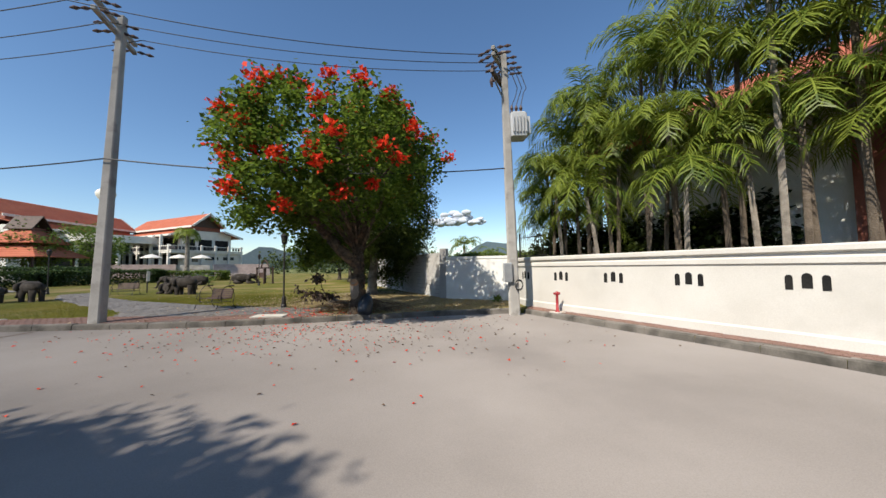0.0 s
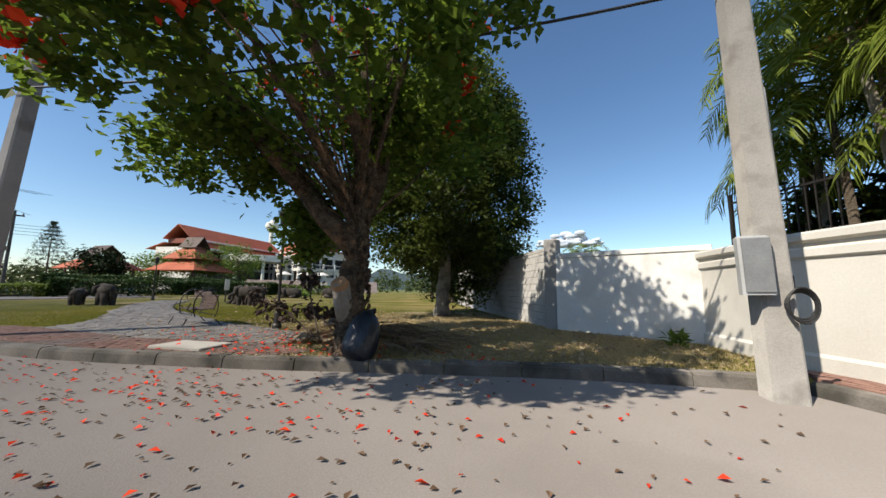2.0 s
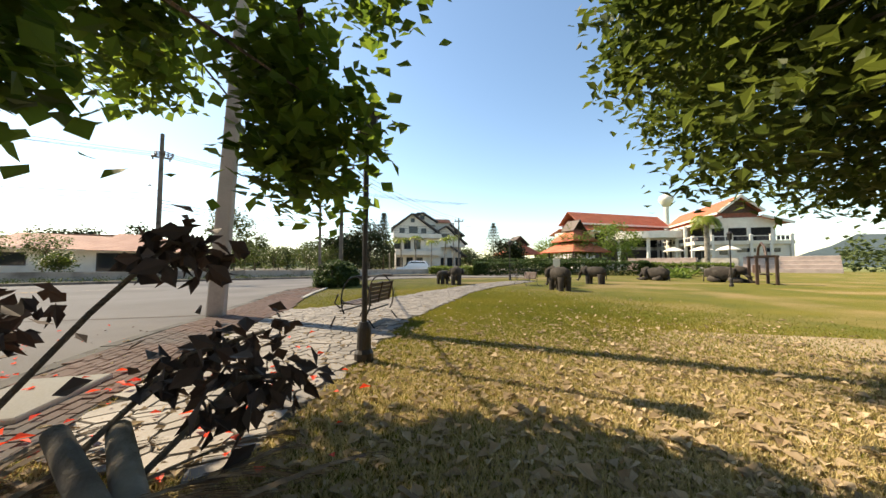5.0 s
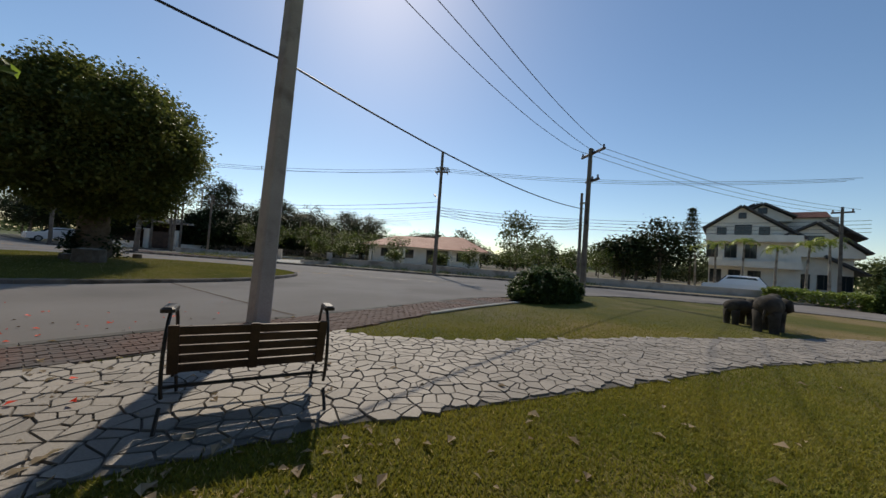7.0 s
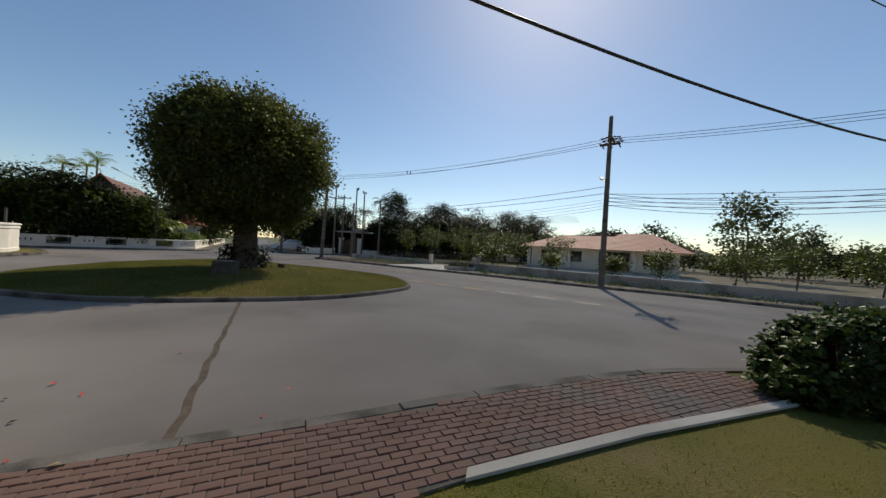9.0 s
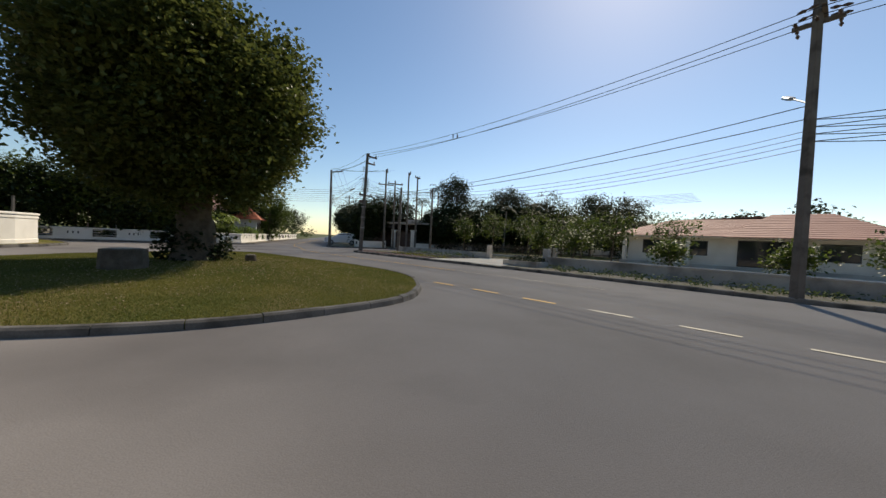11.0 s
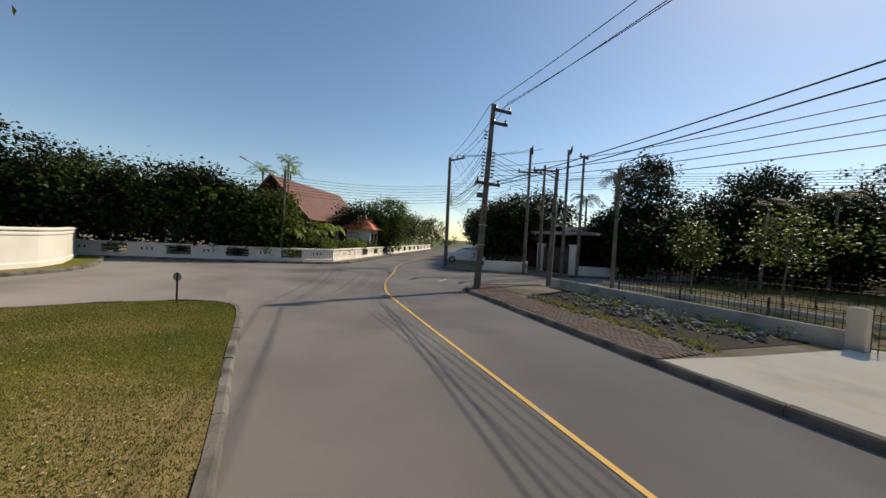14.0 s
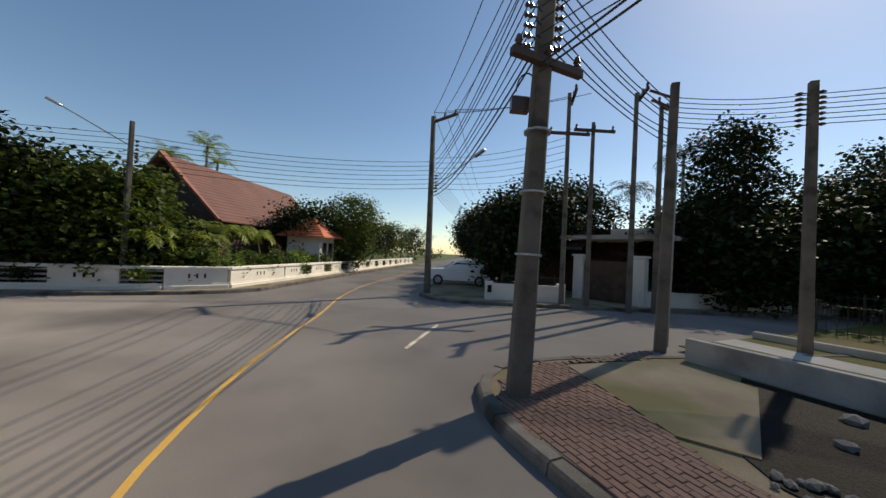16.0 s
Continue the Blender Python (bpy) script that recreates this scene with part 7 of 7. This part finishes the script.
def weeds(label, pts, size, per, mat, seed, spread=0.12):
    v, f = leaves(pts, spread, per, size, seed, 0.8, 0.28, -0.5)
    return thing("weeds", label, "weeds", raw("weeds", v, f, mat), kind="stuff")


weeds("low weeds creeping over the rubble", [(*S(g.uniform(3, 9), g.normal(4.2, 0.7))[:2], 0.2 + 0.08 * g.random()) for _ in range(110)], 0.09, 12, LEAF_T, 52)
weeds("tufts of grass along the paving edge", [(*S(g.uniform(3.2, 9.2), g.normal(1.9, 0.2))[:2], 0.15) for _ in range(90)], 0.08, 14, BLADE, 53, 0.07)
weeds("low green plants in the planter bed", [(*S(g.uniform(14.35, 16.1), g.uniform(1.95, 4.0))[:2], 0.4) for _ in range(90)], 0.14, 14, LEAF_D, 54, 0.13)
weeds("weeds and litter along the bungalow wall", [(*S(g.uniform(17, 40), g.uniform(0.8, 2.6))[:2], 0.16) for _ in range(260)], 0.12, 10, LEAF_F, 55, 0.12)
pl = thing("planter_bed", "low brick-edged planting bed by the drive", "planter", at=Matrix.Translation(S(14.1, 1.7, 0.1)) @ Matrix.Rotation(math.atan2(ROAD_U.y, ROAD_U.x), 4, "Z"))
for x0, y0, x1, y1 in ((0, 0, 2.2, 0.16), (0, 2.34, 2.2, 2.5), (0, 0.161, 0.16, 2.339), (2.04, 0.161, 2.2, 2.339)):
    part("edging", Mesh().box(x0, y0, -0.05, x1, y1, 0.32, 0.015), GREY, pl, "weathered grey edging")
part("soil", Mesh().box(0.161, 0.161, 0, 2.039, 2.339, 0.26), SOIL, pl)


# ---------------------------------------------------------------- vehicles
def car(at, turn, label, paint, L=4.3, W=1.75, H=1.58):
    top = thing("parked_car", label, "car", at=pose(at[0], at[1], at[2], 0, 0, turn), group="parked cars")
    prof = [(-L / 2, 0.32), (-L / 2 - 0.02, 0.62), (-L / 2 + 0.1, 0.95), (-L / 2 + 1.15, 1.02), (-L / 2 + 1.85, H - 0.06), (-L / 2 + 2.5, H), (L / 2 - 0.75, H - 0.06), (L / 2 - 0.2, 1.05), (L / 2 - 0.02, 0.9), (L / 2, 0.4), (L / 2 - 0.1, 0.3)]
    m = Mesh()
    k = len(prof)
    v = []
    for y, s in ((-W / 2, 0.93), (-W / 2 + 0.12, 1.0), (W / 2 - 0.12, 1.0), (W / 2, 0.93)):
        v += [(x * (0.985 if s < 1 else 1), y * (0.86 if z > 1.1 else 1), 0.3 + (z - 0.3) * (s if z > 1.1 else 1)) for x, z in prof]
    f = [tuple(range(k)), tuple(range(4 * k - 1, 3 * k - 1, -1))]
    for r in range(3):
        f += [(r * k + (i + 1) % k, r * k + i, (r + 1) * k + i, (r + 1) * k + (i + 1) % k) for i in range(k)]
    part("body", m.add(v, f), paint, top)
    for sg in (-1, 1):
        y0 = sg * W / 2 * 0.865
        w = Mesh()
        q = [(-L / 2 + 1.35, 1.06), (-L / 2 + 1.95, H - 0.14), (L / 2 - 0.95, H - 0.16), (L / 2 - 0.5, 1.08)]
        w.add([(x, y0 + sg * (0.05 if z < 1.2 else 0.0), z) for x, z in q] + [(x, y0 + sg * (0.075 if z < 1.2 else 0.02), z) for x, z in q], [(0, 1, 2, 3), (7, 6, 5, 4), (0, 4, 5, 1), (1, 5, 6, 2), (2, 6, 7, 3), (3, 7, 4, 0)])
        part("side_window", w, GLASS, top)
        for x in (-L / 2 + 0.82, L / 2 - 0.85):
            wh = part("wheel", Mesh().tube([(x, sg * (W / 2 - 0.2), 0.32), (x, sg * (W / 2 + 0.01), 0.32)], 0.32, 20), TYRE, top)
            part("rim", Mesh().tube([(x, sg * (W / 2), 0.32), (x, sg * (W / 2 + 0.02), 0.32)], 0.2, 14), STEEL, wh)
        part("tail_light", Mesh().box(L / 2 - 0.1, sg * W / 2 * 0.8 - 0.12, 0.85, L / 2 + 0.01, sg * W / 2 * 0.8 + 0.12, 1.05, 0.02), TAIL, top)
        part("headlight", Mesh().box(-L / 2 - 0.03, sg * W / 2 * 0.75 - 0.2, 0.68, -L / 2 + 0.12, sg * W / 2 * 0.75 + 0.2, 0.84, 0.02), STEEL, top)
    part("rear_window", Mesh().add([(L / 2 - 0.7, -0.62, H - 0.12), (L / 2 - 0.7, 0.62, H - 0.12), (L / 2 - 0.21, 0.68, 1.1), (L / 2 - 0.21, -0.68, 1.1), (L / 2 - 0.66, -0.62, H - 0.1), (L / 2 - 0.66, 0.62, H - 0.1), (L / 2 - 0.16, 0.68, 1.1), (L / 2 - 0.16, -0.68, 1.1)], [(0, 1, 2, 3), (7, 6, 5, 4), (0, 4, 5, 1), (1, 5, 6, 2), (2, 6, 7, 3), (3, 7, 4, 0)]), GLASS, top)
    part("windscreen", Mesh().add([(-L / 2 + 1.2, -0.7, 1.06), (-L / 2 + 1.2, 0.7, 1.06), (-L / 2 + 1.82, 0.62, H - 0.08), (-L / 2 + 1.82, -0.62, H - 0.08), (-L / 2 + 1.16, -0.7, 1.08), (-L / 2 + 1.16, 0.7, 1.08), (-L / 2 + 1.79, 0.62, H - 0.05), (-L / 2 + 1.79, -0.62, H - 0.05)], [(3, 2, 1, 0), (4, 5, 6, 7), (1, 5, 4, 0), (2, 6, 5, 1), (3, 7, 6, 2), (0, 4, 7, 3)]), GLASS, top)
    return top


car((-0.9, -39.6, 0.12), 200, "white parked car on the shaded verge", CARWHITE)
car((-49, 9.8, 0.0), 100, "white van parked by the white house", CARWHITE, 4.7, 1.85, 1.85)


# ---------------------------------------------------------------- paving, piece by piece
def pavers(name, label, outline, turn, at, z, size=(0.18, 0.09), gap=0.008, single=280, bed=True):
    """Running-bond pavers within an outline; those nearest to a spot are single pieces, the rest joined."""
    if bed:
        patch(name + "_bed", "dark sand bed under the paving", outline, z - 0.012, MORTAR, 0.06)
    top = thing(name, label, "paving", kind="structure")
    a = radians(turn)
    ca, sa = math.cos(a), math.sin(a)
    o = np.array([p[:2] for p in outline])
    local = np.stack([o[:, 0] * ca + o[:, 1] * sa, -o[:, 0] * sa + o[:, 1] * ca], 1)
    x0, y0 = local.min(0)
    x1, y1 = local.max(0)
    w, h = size
    cells = []
    j = 0
    y = y0
    while y < y1:
        x = x0 + (w / 2 if j % 2 else 0)
        while x < x1:
            cells.append((x + w / 2, y + h / 2))
            x += w
        y += h
        j += 1
    c = np.array(cells)
    wx, wy = c[:, 0] * ca - c[:, 1] * sa, c[:, 0] * sa + c[:, 1] * ca
    ok = inside(wx, wy, [tuple(p[:2]) for p in outline])
    wx, wy = wx[ok], wy[ok]
    order = np.argsort((wx - at[0]) ** 2 + (wy - at[1]) ** 2)
    r = random.Random(len(order))
    me = Mesh().box(-w / 2 + gap / 2, -h / 2 + gap / 2, -0.05, w / 2 - gap / 2, h / 2 - gap / 2, 0, 0.006).data("paver", PAVER)
    rest = Mesh()
    for n_, i in enumerate(order):
        dz, tx_, ty_ = r.uniform(-0.005, 0.004), r.uniform(-1.2, 1.2), r.uniform(-1.2, 1.2)
        m_ = pose(wx[i], wy[i], z + dz, tx_, ty_, turn)
        if n_ < single:
            o_ = part("paver", me, None, top)
            o_.matrix_basis = m_
        else:
            rest.m = m_
            b_, d_ = w / 2 - gap / 2, h / 2 - gap / 2
            rest.add([(-b_, -d_, -0.04), (b_, -d_, -0.04), (b_, d_, -0.04), (-b_, d_, -0.04), (-b_ + 0.004, -d_ + 0.004, 0), (b_ - 0.004, -d_ + 0.004, 0), (b_ - 0.004, d_ - 0.004, 0), (-b_ + 0.004, d_ - 0.004, 0)], [(4, 5, 6, 7), (0, 1, 5, 4), (1, 2, 6, 5), (2, 3, 7, 6), (3, 0, 4, 7)])
    if rest.v:
        tagged(part("paver_rest", rest, PAVER_J, top), kind="stuff")
    return top


strip = [(p.x - 0.05, p.y + 0.17) for p in NORTH_KERB if -18.6 < p.x < -4.0]
pavers("pavement_north", "red brick paving strip between kerb and path", strip + [(-4.2, 10.65), (-5.2, 10.75), (-7.5, 10.0), (-11, 9.6), (-11.8, 9.4), (-13.6, 8.9), (-15.5, 8.5), (-18.4, 8.05)], 12, (-11.0, 8.8), 0.155)
pavers("pavement_corner", "worn red brick paving at the street corner", [(-7.35, -24.3), (-7.75, -25.5), (-9.7, -26.95), S(-0.9, 5.0), S(-0.7, 2.3), S(1.6, 1.7), S(2.3, 1.5), S(9.2, 1.5), S(9.2, 0.2), S(2, 0.2), S(0.6, 0.1)][::-1], ROAD_TURN, (-9.3, -22.6), 0.15)
east_in = [(p.x + 0.02, p.y) for p in EAST_WALL if 1.8 < p.y < 13.2]
east_out = [(p.x + 0.16, p.y + 0.06) for p in EAST_KERB if p.y > 2]
pavers("pavement_east", "stained red brick pavement below the white wall", east_out + east_in[::-1], -55, (4.6, 8.2), 0.158)
patch("lawn_edging", "white painted concrete edging of the lawn", [(-18.4, 8.0), (-15.5, 8.42), (-13.6, 8.82), (-13.55, 8.94), (-15.5, 8.55), (-18.4, 8.13)], 0.17, SLAB)

PATH_OUT = [(-5.2, 10.8), (-7.5, 10.05), (-11, 9.65), (-11.4, 10.3), (-12.8, 11.2), (-15.7, 12.3), (-19, 13.9), (-21.8, 15.3), (-25, 17.6), (-25, 19.4), (-20.5, 16.6), (-19.5, 15.9), (-15.7, 14.2), (-13.2, 13.5), (-11.2, 12.9), (-9.6, 12.4), (-7.1, 12.1), (-5.0, 11.9)]
patch("path_bed", "dark mortar bed of the flagstone path", PATH_OUT, 0.132, MORTAR, 0.06)
fp = thing("flagstone_path", "crazy-paved path of pale irregular flagstones", "path", kind="structure")
rnd = random.Random(31)
seeds = []
y = 9.4
while y < 19.6:
    x = -25.2
    while x < -4.6:
        fine = 0.15
        seeds.append((x + rnd.uniform(-0.1, 0.1), y + rnd.uniform(-0.1, 0.1)))
        x += fine
    y += 0.143
sa_ = np.array(seeds)
ok = inside(sa_[:, 0], sa_[:, 1], PATH_OUT)
big = Mesh()
near = sorted(np.nonzero(ok)[0], key=lambda i: (sa_[i, 0] + 9.8) ** 2 + (sa_[i, 1] - 12.0) ** 2)
for n_, i in enumerate(near):
    p0 = sa_[i]
    poly = [(p0[0] + dx, p0[1] + dy) for dx, dy in ((-0.22, -0.22), (0.22, -0.22), (0.22, 0.22), (-0.22, 0.22))]
    d2 = np.hypot(*(sa_ - p0).T)
    for j in np.nonzero((d2 > 0) & (d2 < 0.55))[0]:
        q = sa_[j]
        nx, ny = q - p0
        L_ = math.hypot(nx, ny)
        nx, ny = nx / L_, ny / L_
        lim = L_ / 2 - 0.006
        out_ = []
        for a_, b_ in zip(poly, poly[1:] + poly[:1]):
            da = (a_[0] - p0[0]) * nx + (a_[1] - p0[1]) * ny - lim
            db = (b_[0] - p0[0]) * nx + (b_[1] - p0[1]) * ny - lim
            if da <= 0:
                out_.append(a_)
            if da * db < 0:
                t_ = da / (da - db)
                out_.append((a_[0] + (b_[0] - a_[0]) * t_, a_[1] + (b_[1] - a_[1]) * t_))
        poly = out_
        if len(poly) < 3:
            break
    if len(poly) < 3:
        continue
    z_ = 0.15 + rnd.uniform(-0.005, 0.006)
    k = len(poly)
    v_ = [(x, y, 0.1) for x, y in poly] + [(x, y, z_ - 0.008) for x, y in poly] + [(p0[0] + (x - p0[0]) * 0.955, p0[1] + (y - p0[1]) * 0.955, z_) for x, y in poly]
    f_ = [tuple(range(2 * k, 3 * k))] + [(r * k + q, r * k + (q + 1) % k, (r + 1) * k + (q + 1) % k, (r + 1) * k + q) for r in (0, 1) for q in range(k)]
    if n_ < 300:
        part("flagstone", Mesh().add(v_, f_), FLAG, fp)
    else:
        big.add(v_, f_)
FLAG_J = material("flagstone_far", (0.095, 0.085, 0.074), (0.22, 0.198, 0.174), 1.6, 55, 0.75, 0.35, island=0.45)
tagged(part("flagstone_rest", big, FLAG_J, fp), kind="stuff")


# block courses of the side wall
a0, b0 = Vector((-6.9, 24.0, 0)), Vector((-1.6, 15.95, 0))
dd = (b0 - a0).normalized()
face = Vector((-dd.y, dd.x, 0)) * -1
blk = Mesh().box(0.006, -0.006, 0.006, 0.384, 0.006, 0.184, 0.003).data("block", BLOCK)
turn_b = math.degrees(math.atan2(dd.y, dd.x))
L_ = (b0 - a0).length
for row in range(11):
    n_ = int(L_ / 0.39)
    for i in range(n_):
        if row * n_ + i > 298:
            break
        p_ = a0 + dd * (L_ - 0.2 - 0.39 * (i + 1) + (0.195 if row % 2 else 0)) + face * 0.085
        o_ = part("block", blk, None, side)
        o_.matrix_basis = pose(p_.x, p_.y, 0.12 + 0.19 * row, 0, 0, turn_b)


# ---------------------------------------------------------------- grass
def grass(name, label, n, sample, keep, zf, h, seed, mat=BLADE):
    r = np.random.default_rng(seed)
    x, y = sample(r, n)
    ok_ = keep(x, y)
    x, y = x[ok_], y[ok_]
    k = len(x)
    a = r.uniform(0, 2 * math.pi, k)
    hh = h * r.uniform(0.5, 1.3, k)
    lean = r.normal(0, 0.45, (k, 2)) * hh[:, None]
    w = 0.004 + 0.004 * r.random(k)
    z = zf(x, y)
    b = np.stack([x, y, z], 1)
    s = np.stack([np.cos(a) * w, np.sin(a) * w, np.zeros(k)], 1)
    t = b + np.stack([lean[:, 0], lean[:, 1], hh], 1)
    v = np.stack([b - s, b + s, t], 1).reshape(-1, 3)
    return thing(name, label, "grass", raw(name, v, np.arange(3 * k).reshape(-1, 3), mat), kind="stuff")


lawn_ok = lambda x, y: on_lawn(x, y) & ~inside(x, y, PATH_OUT) & ~inside(x, y, strip + [(-4.2, 10.65), (-5.2, 10.75), (-7.5, 10.0), (-11, 9.6), (-13.6, 8.9), (-18.4, 8.05)])
flat_z = lambda x, y: np.full(len(x), 0.12)


grass("lawn_grass", "short dry blades of the lawn near the path", 330000, lambda r, n: (r.normal(-9.5, 4.2, n), r.normal(13.6, 2.2, n)), lawn_ok, flat_z, 0.03, 1)
STRAW = material("straw_blade", (0.28, 0.215, 0.09), (0.55, 0.44, 0.23), 0.5, 30, 0.75, 0, island=0.5, translucent=0.2)
grass("lawn_grass", "thin straw-coloured grass under the trees", 330000, lambda r, n: (r.normal(-3.4, 2.1, n), r.normal(14.0, 1.8, n)), lawn_ok, flat_z, 0.04, 2, STRAW)
grass("island_grass", "short blades of the island lawn", 520000, lambda r, n: (r.uniform(-14.6, 0.6, n), r.uniform(-15.5, 1.3, n)), lambda x, y: inside(x, y, [(q[0] * 0.985 + cx * 0.015, q[1] * 0.985 + cy * 0.015) for q in isl]), isl_z, 0.03, 3, material("island_blade", (0.05, 0.078, 0.012), (0.19, 0.165, 0.045), 0.5, 30, 0.7, 0, island=0.5, translucent=0.25))

# straw thatch where the lawn is worn thin under the trees
patch("worn_turf", "worn straw-coloured turf under the trees", [(-2.2, 11.5), (-0.4, 12.0), (1.0, 12.9), (1.2, 14.6), (-1.6, 15.4), (-3.6, 18.6), (-5.2, 20.6), (-7.8, 19.2), (-8.6, 16.4), (-6.6, 13.8), (-5.0, 12.9), (-3.0, 12.2)], 0.124, DIRT, 0.02)
stripe("seam_line", "rusty brown crack stain across the forecourt", [(-9.2 - 0.0826 * i - 0.02 * math.sin(i * 1.9) - 0.015 * math.sin(i * 4.3), 1.1 + 0.3 * i) for i in range(24)], 0.085, material("crack_stain", (0.085, 0.062, 0.045), (0.17, 0.13, 0.095), 6.0, 60, 0.9, 0.4))
g = np.random.default_rng(61)
for a, b in zip(CORNER_WALL, CORNER_WALL[1:]):
    L = (b - a).length
    n = max(1, round(L / 3.2))
    if n == 1:
        continue
    d = (b - a).normalized()
    for i in range(min(n, 9)):
        mid = a + d * (L * (i + 0.8) / n)
        c = [(d.x * g.uniform(-0.5, 0.5) - d.y * g.uniform(-0.1, 0.25), d.y * g.uniform(-0.5, 0.5) + d.x * g.uniform(-0.1, 0.25), g.uniform(0.4, 0.85)) for _ in range(16)]
        bx = thing("opening_plant", "leafy plant growing through the wall opening", "plant", at=(mid.x, mid.y, 0.1), group="opening plants")
        v, f = leaves(c, 0.1, 26, 0.12, 1400 + i, 0.6, 0.3, 0.3)
        part("foliage", raw("foliage", v, f, LEAF_B if i % 3 == 1 else LEAF_D), None, bx)
